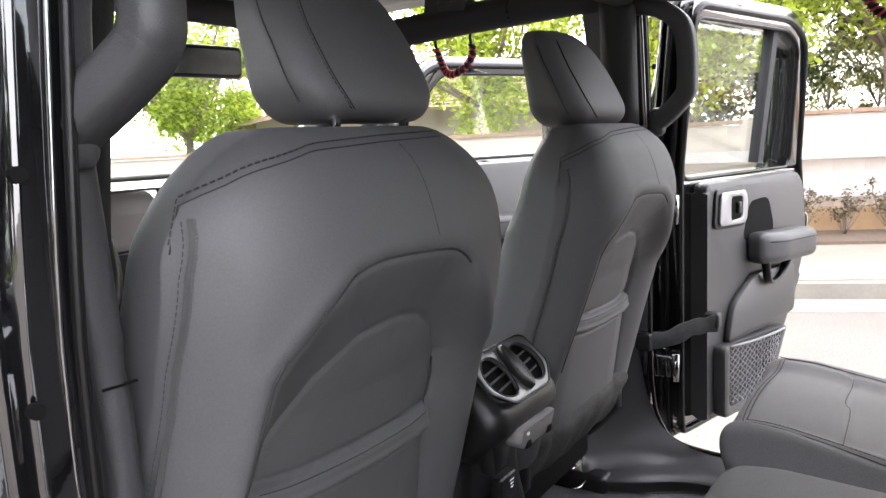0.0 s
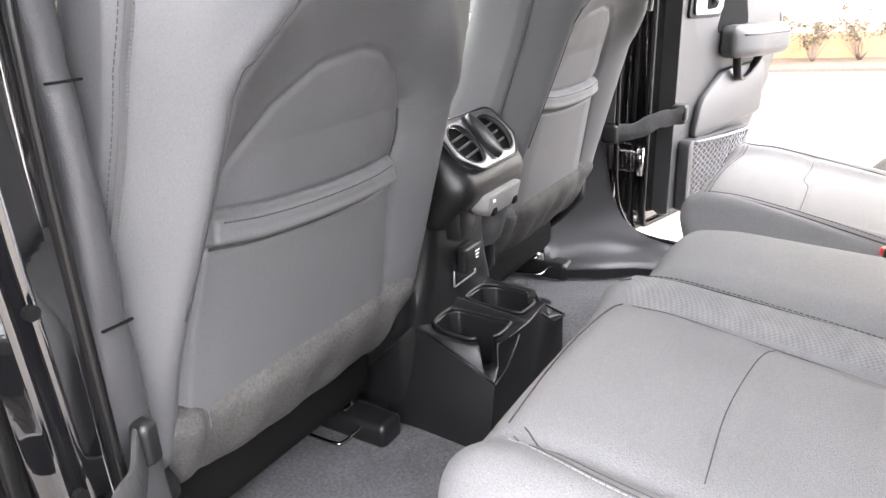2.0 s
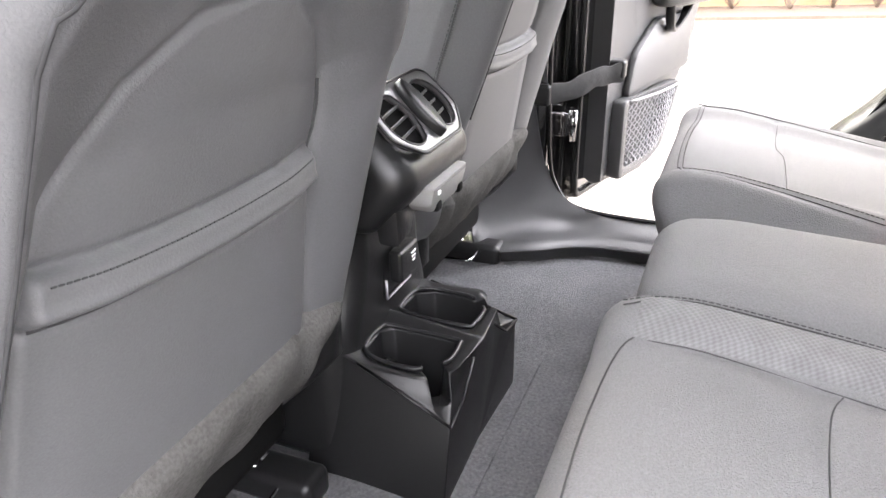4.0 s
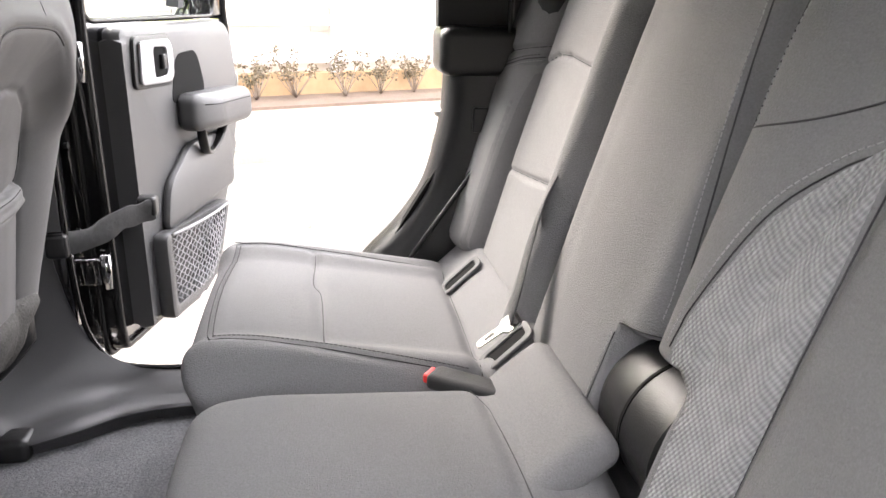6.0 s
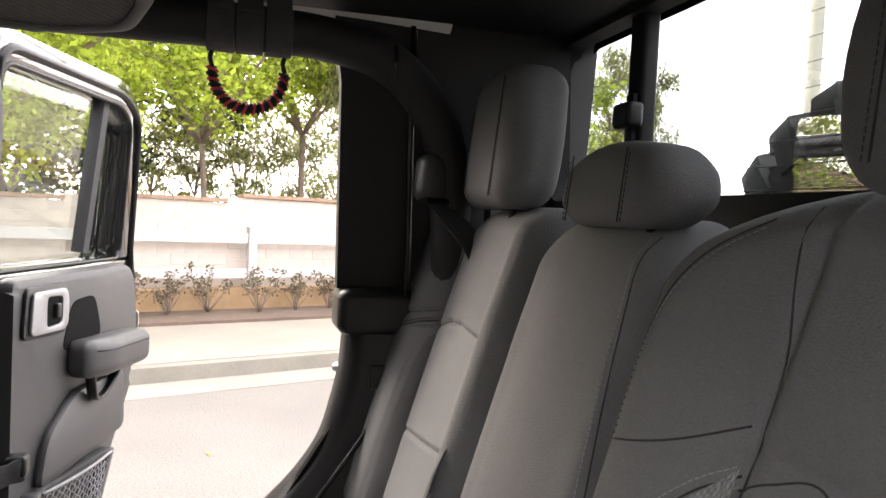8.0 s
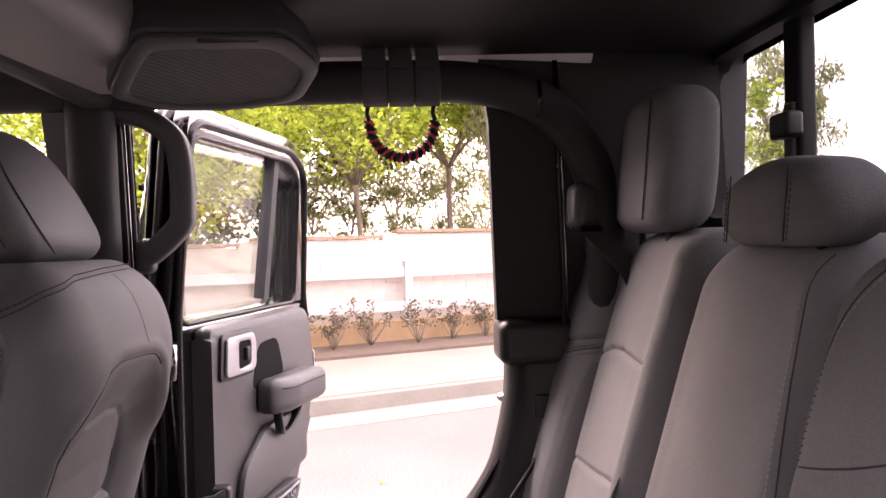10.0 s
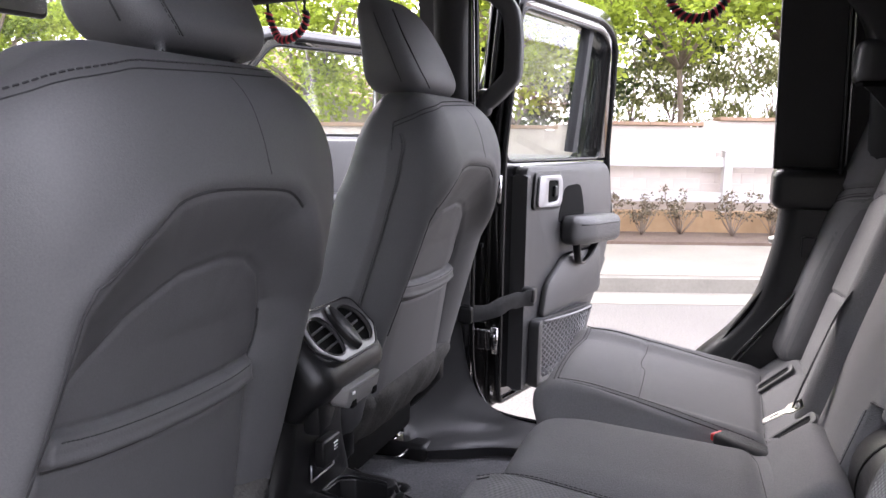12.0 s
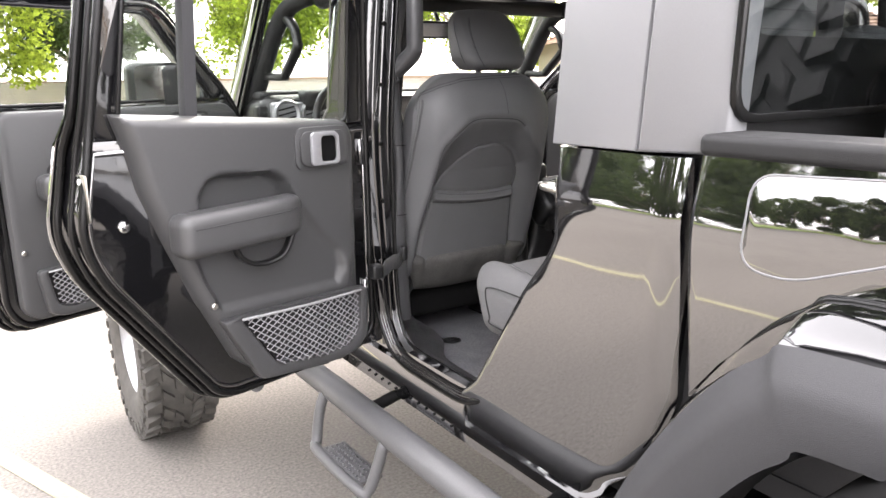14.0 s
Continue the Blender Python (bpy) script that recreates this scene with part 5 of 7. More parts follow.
lens = [(0.0155 * math.cos(2 * math.pi * i / 28) * abs(math.cos(2 * math.pi * i / 28)) ** 0.15, -0.001 + 0.043 * math.sin(2 * math.pi * i / 28)) for i in range(28)]
vp = slab("vent_panel", rounded(panel, 0.010), 0.008, GUNMETAL, console, lambda u, v, w: vf(u, v, w + 0.004), 0.002, [vent_l, vent_r], "satin silver-grey vent panel")
tube("panel_rim", [vf(u, v, 0.0105) for u, v in rounded([(a * 1.02, b * 1.03) for a, b in panel], 0.010)], 0.0022, PLASTIC, vp, 6, True, label="black rim round the vent panel")
for m in (vent_l, vent_r):
    cx = -0.042 if m is vent_l else 0.042
    slab("vent_well", [((a - cx) * 1.03 + cx, b * 1.03) for a, b in m], 0.002, DARK, vp, lambda u, v, w: vf(u, v, w + 0.0005))
    tube("vent_lip", [vf(u, v, 0.0115) for u, v in m], 0.0015, PLASTIC, vp, 6, True)
    for k in range(3):
        v = -0.017 + 0.016 * k
        reach = 0.033 if k == 1 else 0.029
        ribbon("vane", [vf(cx - reach, v - 0.003, 0.0065), vf(cx + 0.024, v + 0.003, 0.0065)], 0.0040, 0.0014, vent_frame.to_3x3() @ Vector((0, -0.6, 0.8)), TRIM, console)
slab("divider", lens, 0.018, PLASTIC, vp, lambda u, v, w: vf(u * (1 - 10 * max(0, w - 0.010)), v * (1 - 4 * max(0, w - 0.010)), w + 0.006), 0.003, label="black lens-shaped divider between the vents")
rbox("lower_lip", (0.004, -0.002, 1.158), (0.18, 0.05, 0.045), 0.015, PLASTIC, console, (2, 2, 2), lambda p: Vector((p.x * (1 - 2.0 * (1.18 - p.z)), p.y + 0.5 * (1.18 - p.z), p.z)))
slab("switch_block", rounded([(-0.052, 1.168), (0.060, 1.168), (0.060, 1.140), (0.046, 1.128), (-0.034, 1.128), (-0.050, 1.142)], 0.006), 0.050, OVERHEAD, console, lambda u, v, w: (u + 0.004, 0.008 - w + 0.25 * (1.168 - v), v), 0.006, label="grey switch block under the vents")
slab("switch_wing", [(-0.052, 1.166), (-0.050, 1.142), (-0.034, 1.128), (-0.050, 1.105), (-0.085, 1.100), (-0.090, 1.150)], 0.030, PLASTIC, console, lambda u, v, w: (u + 0.004, 0.022 - w, v), 0.006)
rbox("switch_mark", (-0.034, -0.0410, 1.158), (0.008, 0.002, 0.005), 0.0008, WHITE, console)
for x in (-0.022, 0.050):
    rbox("switch_gap", (x, -0.030, 1.136), (0.016, 0.014, 0.014), 0.004, DARK, console)
usb = rounded([(-0.040, 0.965), (0.050, 0.965), (0.050, 1.125), (-0.040, 1.125)], 0.006)
sp = slab("socket_panel", usb, 0.006, PLASTIC, console, lambda u, v, w: (u, 0.022 - w + 0.10 * (1.12 - v) * 0.0, v), 0.002)
tube("socket_rim", [(-0.040, 0.012, 1.0), (-0.040, 0.012, 0.962), (0.050, 0.012, 0.962), (0.050, 0.012, 0.985)], 0.0022, SILVER, sp, 6, label="silver socket rim")
rbox("port_plate", (0.005, 0.014, 1.092), (0.075, 0.006, 0.045), 0.003, DARK, sp)
for k in range(2):
    for r in range(2):
        slab("port_outline", rounded([(-0.013, -0.007), (0.013, -0.007), (0.013, 0.007), (-0.013, 0.007)], 0.003), 0.0006, WHITE, sp, lambda u, v, w, k=k, r=r: (-0.011 + 0.034 * k + u, 0.0102 - w, 1.102 - 0.019 * r + v), 0, [rounded([(-0.011, -0.0052), (0.011, -0.0052), (0.011, 0.0052), (-0.011, 0.0052)], 0.002)], "white outline mark")
        rbox("port_slot", (-0.011 + 0.034 * k, 0.0106, 1.102 - 0.019 * r), (0.014, 0.0012, 0.0035), 0.0005, WHITE, sp)
rbox("socket_door", (0.008, 0.004, 1.020), (0.070, 0.020, 0.062), 0.006, PLASTIC, sp, (1, 1, 1), None, 3, "black outlet cover")
for k in range(3):
    rbox("print_bar", (0.020, -0.0065, 1.034 - 0.008 * k), (0.018 - 0.004 * k, 0.001, 0.0035), 0.0004, WHITE, sp)

sp.location, sp.scale = (0.0, 0.026, 0.283), (0.80, 1.0, 0.74)

# cup holder tray: a box with cut front corners, each notched open into its cup
MIRROR_X = -0.024


def tray_half(flip):
    """Verts and faces of one half of the tray with its cup, mirrored where flip is set."""
    z = 0.952
    top = dict(TL=(-0.128, 0.085, z + 0.020), L=(-0.130, 0.034, z + 0.004), A=(-0.129, -0.046, z), a1=(-0.119, -0.057, z - 0.002), b1=(-0.100, -0.076, z - 0.002), B=(-0.090, -0.088, z), M=(-0.012, -0.092, z),
               C=(-0.012, 0.085, z + 0.020), T=(-0.146, -0.097, 0.906), a2=(-0.128, -0.068, 0.914), b2=(-0.111, -0.085, 0.914), BL=(-0.152, 0.110, 0.784), BF=(-0.160, -0.092, 0.784), BM=(-0.012, -0.086, 0.784))
    cup = [(-0.106, -0.044), (-0.112, -0.030), (-0.110, 0.020), (-0.092, 0.042), (-0.046, 0.044), (-0.032, 0.030), (-0.030, -0.058), (-0.040, -0.068), (-0.074, -0.070), (-0.088, -0.064)]
    names = list(top)
    verts = [top[k] for k in names]
    n0 = len(verts)
    verts += [(u, v, z - 0.004 + 0.10 * max(0.0, v)) for u, v in cup]
    n1 = len(verts)
    verts += [(-0.070 + (u + 0.070) * 0.86, -0.012 + (v + 0.012) * 0.86, 0.848) for u, v in cup]
    n2 = len(verts)
    verts += [(-0.104, -0.046, 0.906), (-0.090, -0.062, 0.906)]
    at = {k: i for i, k in enumerate(names)}
    g = lambda text: [at[k] for k in text.split()]
    m = len(cup)
    faces = [g("TL L T BF BL"), g("L A a1 a2 T"), g("T a2 b2"), g("T b2 b1 B M BM BF")]
    # the rim between the outer edge and the cup
    faces += [[at["TL"], n0 + 3, n0 + 2, at["L"]], [at["L"], n0 + 2, n0 + 1, at["A"]], [at["A"], n0 + 1, n0, at["a1"]], [at["TL"], at["C"], n0 + 4, n0 + 3], [at["C"], n0 + 5, n0 + 4], [at["C"], at["M"], n0 + 6, n0 + 5], [at["M"], n0 + 7, n0 + 6], [at["M"], at["B"], n0 + 8, n0 + 7], [at["B"], at["b1"], n0 + 9, n0 + 8]]
    # cup wall and floor, the notch's cheeks and its step
    faces += [[n0 + i, n0 + i + 1, n1 + i + 1, n1 + i] for i in range(m - 1)]
    faces += [[n1 + i for i in range(m)], [at["a1"], n0, n2, at["a2"]], [n0 + 9, at["b1"], at["b2"], n2 + 1], [at["a2"], n2, n2 + 1, at["b2"]], [n2, n1, n1 + m - 1, n2 + 1], [n0, n1, n2], [n0 + 9, n2 + 1, n1 + m - 1]]
    if flip:
        verts = [(MIRROR_X - x, y, q) for x, y, q in verts]
        faces = [f[::-1] for f in faces]
    return verts, faces, cup


tray_bm = bmesh.new()
for flip in (False, True):
    tv_, tf_, cup_path = tray_half(flip)
    made = [tray_bm.verts.new(q) for q in tv_]
    for q in tf_:
        tray_bm.faces.new([made[i] for i in q])
bmesh.ops.remove_doubles(tray_bm, verts=tray_bm.verts, dist=0.0004)
bmesh.ops.recalc_face_normals(tray_bm, faces=tray_bm.faces)
bmesh.ops.bevel(tray_bm, geom=[e for e in tray_bm.edges if len(e.link_faces) == 2 and e.calc_face_angle(0) > 0.45], offset=0.0032, segments=3, affect="EDGES", profile=0.5)
ct = sharp(part("cup_tray", tray_bm, PLASTIC, console, "black grained plastic cup holder box with notched corners"), 50)
for flip in (False, True):
    side_of = (lambda u: MIRROR_X - u) if flip else (lambda u: u)
    tube("cup_lip", [(side_of(u), v, 0.9525 + 0.10 * max(0.0, v)) for u, v in resample3(cup_path, 4)], 0.0030, PLASTIC, ct, 8)
    lathe("cup_spring", [(0.0, 0.018), (0.012, 0.013), (0.017, 0.0), (0.012, -0.013), (0.0, -0.018)], RUBBER, ct, 16, "y", (side_of(-0.062), 0.028, 0.905), "black rubber cup gripper")
    crease = [(side_of(a), b, c) for a, b, c in ((-0.1305, 0.034, 0.957), (-0.147, -0.098, 0.906), (-0.012, -0.0935, 0.953))]
    tube("tray_ridge", crease[:2], 0.0022, PLASTIC, ct, 6)
    tube("tray_ridge", [crease[1], (side_of(-0.100), -0.0955, 0.912), (side_of(-0.055), -0.0935, 0.948)], 0.0022, PLASTIC, ct, 6)
tube("tray_edge", [(-0.152, 0.094, 0.945), (-0.128, 0.082, 0.9745), (-0.012, 0.083, 0.9735), (0.104, 0.082, 0.9745), (0.128, 0.094, 0.945)], 0.0024, PLASTIC, ct, 6)
for x, y in ((-0.476, 0.043), (0.372, 0.095)):
    plug = thing("floor_plug", "black round mat fastener on the carpet", "fastener", (x, y - 0.03, FLOOR + 0.006), group="floor fasteners")
    lathe("disc", [(0.0, 0.0025), (0.012, 0.003), (0.020, 0.0025), (0.028, 0.0015), (0.030, 0.0)], PLASTIC, plug, 20, "z")
    rbox("knob", (0, 0, 0.004), (0.020, 0.006, 0.006), 0.002, PLASTIC, plug)
tagged(rbox("floor_mat", (0.02, -0.19, FLOOR + 0.008), (0.34, 0.14, 0.014), 0.006, CARPET, None, (10, 6, 1)), "dark grey carpet mat over the tunnel", "floor mat")


# ---- doors ----
def net_mesh(region, cell, plane, radius=0.0013):
    """Diagonal netting clipped to a region (u, v)."""
    verts, faces = [], []
    us, vs = [u for u, v in region], [v for u, v in region]
    for slope in (1, -1):
        c = min(vs) - (max(us) - min(us))
        while c < max(vs) + (max(us) - min(us)):
            run = []
            for i in range(61):
                u = min(us) + (max(us) - min(us)) * i / 60
                v = c + slope * 0.75 * (u - min(us)) + (0 if slope > 0 else (max(us) - min(us)) * 0.4)
                if inside(region, u, v) > 0:
                    run.append(plane(u, v, 0.0012 * math.sin(u * 900)))
                elif len(run) > 1:
                    v0, f0 = tube_mesh(run, radius, 4)
                    faces += [[a + len(verts) for a in q] for q in f0]
                    verts += v0
                    run = []
                else:
                    run = []
            if len(run) > 1:
                v0, f0 = tube_mesh(run, radius, 4)
                faces += [[a + len(verts) for a in q] for q in f0]
                verts += v0
            c += cell
    return verts, faces


NET = mat("grey_elastic_net", (0.20, 0.20, 0.205), 0.8, color2=(0.30, 0.30, 0.31), scale=200)


DOOR_THICK = 0.125


SIDE_FAR = [(0.862, 0.330), (0.881, 0.394), (0.905, 0.440), (0.952, 0.496), (1.081, 0.559), (1.116, 0.578), (1.274, 0.643), (1.386, 0.684), (1.464, 0.699), (1.554, 0.729)]
SIDE_NEAR = [(0.862, 0.160), (0.880, 0.125), (0.900, 0.106), (1.00, 0.098), (1.50, 0.092), (1.530, 0.100), (1.554, 0.118)]
DISH = [(0.572, 1.30), (0.566, 1.365), (0.540, 1.402), (0.505, 1.414), (0.365, 1.408), (0.325, 1.382), (0.298, 1.335), (0.298, 1.27), (0.572, 1.27)]
HOLLOW = [(0.300, 1.330), (0.216, 1.228), (0.168, 1.178), (0.155, 1.124), (0.175, 1.075), (0.535, 1.085), (0.575, 1.17), (0.590, 1.23), (0.45, 1.30)]


def pressed_panel(f, parent):
    """The inner panel of the rear door: rolled edges, a dish above the armrest and a hollow below it."""
    rows = []
    for i in range(101):
        z = 0.862 + 0.692 * i / 100
        a, b = interp(SIDE_NEAR, z), interp(SIDE_FAR, z)
        row = []
        for j in range(91):
            l = a + (b - a) * (0.5 - 0.5 * math.cos(math.pi * j / 90))
            d = min(l - a, b - l, z - 0.862, (1.554 - z) * 1.3)
            roll = 1 - math.sqrt(max(0.0, 1 - (1 - min(1.0, d / 0.032)) ** 2))
            w = -0.047 + 0.050 * roll
            w += 0.044 * step(0.0, 0.020, inside(DISH, l, z)) + 0.013 * step(0.0, 0.016, inside(HOLLOW, l, z))
            w -= 0.010 * math.exp(-((l - 0.150) / 0.014) ** 2 - ((z - 1.115) / 0.045) ** 2)
            sag = 0.043 * max(0.0, 1 - (l - 0.10) / 0.63) * step(1.38, 1.55, z)
            row.append(f(l, z - sag, w))
        rows.append(row)
    return grid_panel("inner_panel", rows, (-0.006, 0, 0), TRIM, parent, "charcoal grained plastic inner panel")


def clip(poly, z, above):
    """The part of an outline above or below height z."""
    out = []
    for (u0, v0), (u1, v1) in zip(poly, poly[1:] + poly[:1]):
        keep0, keep1 = (v0 > z) == above, (v1 > z) == above
        if keep0:
            out.append((u0, v0))
        if keep0 != keep1:
            out.append((u0 + (u1 - u0) * (z - v0) / (v1 - v0), z))
    return out


def door_plate(name, outline, window, depth, material, parent, fn, bevel, label):
    """A door's pressing: a plate below the belt and a frame round the window above it."""
    belt = min(v for u, v in window)
    slab(name, clip(outline, belt, False), depth, material, parent, fn, bevel, label=label)

    def around(poly, z):
        p = clip(poly, z, True)
        k = next(i for i in range(len(p)) if abs(p[i][1] - z) < 1e-6 and abs(p[(i + 1) % len(p)][1] - z) < 1e-6)
        p = p[k + 1:] + p[:k + 1]
        return p if p[0][0] < p[-1][0] else p[::-1]

    hole = around(window, belt + 0.036)
    hole = [(hole[0][0], belt)] + hole + [(hole[-1][0], belt)]
    slab("window_frame", around(outline, belt) + hole[::-1], depth, material, parent, fn, bevel * 0.5)


def door(s, hinge, angle, outline, window, panel, split, handle, arm, net, latch, label, group, pressed=False):
    d = thing("cab_door", label, "car door", hinge, s * angle, group=group)
    L = max(u for u, v in outline)

    def f(l, z, w):
        belt = max(0.0, z - 1.53)
        slim = 1 - 0.45 * step(1.46, 1.56, z) if w > 0 else 1.0
        return (s * (w * slim - 0.10 * belt + 0.04), -l, z)

    door_plate("outer_skin", rounded(outline, 0.05), window, 0.014, PAINT, d, lambda l, z, w: f(l, z, w + DOOR_THICK), 0.004, "glossy black outer skin")
    inner = [(u * 0.965 + 0.015, 0.03 + (v - 0.03) * 1.0 if v > 1.4 else v + 0.02) for u, v in outline]
    door_plate("shell", rounded(inner, 0.05), window, DOOR_THICK, JAMB, d, f, 0.008, "glossy black door shell")
    for k, (shrink, w, r, m) in enumerate(((0.992, 0.085, 0.009, RUBBER), (0.975, 0.030, 0.007, RUBBER), (0.945, 0.000, 0.010, RUBBER))):
        cx, cz = L * 0.5, 1.38
        tube("door_seal", [f(cx + (u - cx) * shrink, cz + (v - cz) * shrink, w) for u, v in rounded(outline, 0.06)], r, m, d, 8, True, label="black rubber door seal")
    if pressed:
        tube("pressed_ridge", [f(L * 0.5 + (u - L * 0.5) * 0.915, 1.38 + (v - 1.38) * 0.915, 0.002) for u, v in rounded(outline, 0.06) if v < 1.5], 0.007, PAINT, d, 8, label="glossy pressed ridge in the door shell")
    tube("window_seal", [f(u, v, 0.004) for u, v in window], 0.006, RUBBER, d, 8, True)
    tube("window_trim", [f(u, v, 0.016) for u, v in [((a - 0.4) * 1.03 + 0.4, (b - 1.7) * 1.05 + 1.7) for a, b in window]], 0.006, SATIN, d, 8, True)
    if pressed:
        pressed_panel(f, d)
    else:
        slab("inner_panel", rounded(panel, 0.05, 6), -0.045, TRIM, d, f, 0.018, label="charcoal grained plastic inner panel")
    g = slab("window_glass", window, 0.004, GLASS, d, lambda l, z, w: f(l, z, w + 0.055), label="clear window glass")
    g.visible_shadow = False
    if split:
        ribbon("window_divider", [f(split, 1.53, 0.05), f(split, max(v for u, v in window), 0.05)], 0.036, 0.03, (0, 1, 0), FLARE, d, label="dark grey window divider")
    # handle
    hl, hz = handle
    bez = rounded([(-0.088, -0.045), (-0.078, 0.056), (0.070, 0.056), (0.084, 0.035), (0.084, -0.035), (0.070, -0.050)], 0.018)
    hb = slab("handle_bezel", [(hl + u, hz + v) for u, v in bez], -0.010, TRIM if pressed else PLASTIC, d, lambda l, z, w: f(l, z, w - 0.043), 0.003, label="dark handle bezel")
    cup = rounded([(-0.048, -0.034), (0.030, -0.034), (0.030, 0.034), (-0.048, 0.034)] if s < 0 else [(-0.016, -0.029), (0.046, -0.026), (0.046, 0.030), (-0.016, 0.033)], 0.012)
    slab("handle_surround", [(hl + u, hz + v) for u, v in rounded([(-0.074, -0.038), (-0.066, 0.046), (0.060, 0.046), (0.074, 0.026), (0.072, -0.030), (0.056, -0.042)], 0.014)], -0.008, SILVER if s > 0 else TRIM, hb, lambda l, z, w: f(l, z, w - 0.053), 0.003, [[(hl + u, hz + v) for u, v in cup]], "satin silver handle surround")
    slab("handle_cup", [(hl + u, hz + v) for u, v in cup], -0.002, DARK, hb, lambda l, z, w: f(l, z, w - 0.0545))
    ring = rounded([(-0.036, -0.040), (0.038, -0.040), (0.046, -0.034), (0.046, 0.038), (0.036, 0.044), (-0.030, 0.044), (-0.042, 0.034), (-0.044, -0.030)], 0.014)
    gap = rounded([(-0.034, -0.031), (0.016, -0.031), (0.016, 0.033), (-0.026, 0.033), (-0.034, 0.024)], 0.012)
    if s < 0:
        slab("handle_lever", [(hl + u, hz + v) for u, v in ring], -0.010, SILVER, hb, lambda l, z, w: f(l, z, w - 0.060), 0.003, [[(hl + u, hz + v) for u, v in gap]], "satin silver D-shaped pull lever")
    if not pressed:
        rbox("lock_tab", f(hl + (0.024 if s > 0 else -0.012), hz + 0.002, -0.060), (0.012, 0.018, 0.030), 0.004, PLASTIC, d)
    # armrest with grab cup
    a0, a1, az = arm

    def armf(p):
        k = (p.y + a1) / (a1 - a0)
        return Vector(f(-p.y, p.z + 0.010 * k, -0.045 - p.x * (1 - 0.35 * step(0.75, 1.0, k))))

    ar = rbox("armrest", (0.035, -(a0 + a1) / 2, az), (0.085, a1 - a0, 0.098 if pressed else 0.085), 0.026, TRIM, d, (3, 6, 3), armf, 4, "charcoal padded armrest")
    tube("armrest_seam", [armf(Vector((0.0775, -a0 - (a1 - a0) * i / 12, az + 0.018))) for i in range(1, 12)], 0.0016, PIPING, ar, 5)
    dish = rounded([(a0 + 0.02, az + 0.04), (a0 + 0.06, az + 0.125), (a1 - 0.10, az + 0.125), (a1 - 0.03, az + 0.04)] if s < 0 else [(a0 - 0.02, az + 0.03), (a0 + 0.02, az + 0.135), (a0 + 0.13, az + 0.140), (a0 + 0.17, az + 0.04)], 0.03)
    # Flat plate without a hollow: its black paints the shade of a recess.
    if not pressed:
        slab("recess_shade", dish, -0.002, DARK if s > 0 else SOFT, d, lambda l, z, w: f(l, z, w - 0.0445), label="flat black plate painted as recess shade above the armrest")
    low_z = az - (0.050 if pressed else 0.045)
    grip = smooth_path([f(a0 + 0.03, low_z + 0.02, -0.085), f(a0 + 0.055, low_z - 0.030, -0.080), f(a0 + 0.09, low_z - 0.048, -0.072), f(a0 + 0.135, low_z - 0.046, -0.068), f(a0 + 0.175, low_z - 0.02, -0.072), f(a0 + 0.19, low_z + 0.015, -0.08)], 6)
    ribbon("pull_cup", grip, 0.022, 0.010, (1, 0, 0), PLASTIC, d, "black pull cup below the armrest", 70)
    # lower bulge and net pocket
    bul = rounded([(arm[0] - 0.13, 1.07), (arm[0] - 0.10, 1.17), (arm[0] + 0.02, az - 0.06), (a1 - 0.02, az - 0.06), (a1 - 0.01, 1.09)], 0.03)
    if not pressed:
        slab("door_pocket", bul, -0.022, TRIM, d, lambda l, z, w: f(l, z, w - 0.043), 0.010)
    n0 = min(u for u, v in net)
    n1 = max(u for u, v in net)
    frame_out = [(u + ((0.050 if pressed else 0.028) if u > (n0 + n1) / 2 else -0.028), v - 0.028 if v < 0.98 else v + 0.006) for u, v in net]
    pf = slab("pocket_frame", rounded(frame_out, 0.02), -0.035, TRIM, d, lambda l, z, w: f(l, z, w - 0.043), 0.008, [rounded(net, 0.015)], "charcoal net pocket frame")
    slab("pocket_back", rounded(net, 0.015), -0.002, PLASTIC, pf, lambda l, z, w: f(l, z, w - 0.046))
    v, q = net_mesh(rounded(net, 0.015), 0.017, lambda u, z, b: f(u, z, -0.074 - 0.012 * math.sin((u - n0) / (n1 - n0) * 3.14) + b))
    obj("pocket_net", v, q, NET, True, pf, "grey diamond elastic net")
    top_edge = sorted([p for p in net if p[1] > 0.99])
    tube("net_hem", [f(u, z, -0.078 - 0.010 * math.sin(i * 3.14)) for i, (u, z) in ((k / 10, (top_edge[0][0] + (top_edge[-1][0] - top_edge[0][0]) * k / 10, top_edge[0][1] + (top_edge[-1][1] - top_edge[0][1]) * k / 10)) for k in range(11))], 0.0035, NET, pf, 6)
    # latch and fixings on the closing edge
    ll, lz = latch
    slab("latch_plate", rounded([(lz - 0.05, 0.0), (lz + 0.05, 0.0), (lz + 0.05, 0.05), (lz - 0.05, 0.05)], 0.012), 0.004, STEEL, d, lambda u, v, w: (s * (v + 0.02), -ll - w, u), 0.001, [rounded([(lz - 0.012, 0.012), (lz + 0.012, 0.012), (lz + 0.012, 0.044), (lz - 0.012, 0.044)], 0.004)], "zinc latch plate")
    for k in (-0.035, 0.035):
        bolt(d, (s * 0.045, -ll - 0.004, lz + k), "y", 0.006, WHITE)
    bolt(d, f(ll - 0.07, lz - 0.07, -0.005), "x", 0.012, CHROME)
    bolt(d, f(net[1][0] + 0.05, 1.105, -0.047), "x", 0.008, STEEL)
    return d, f


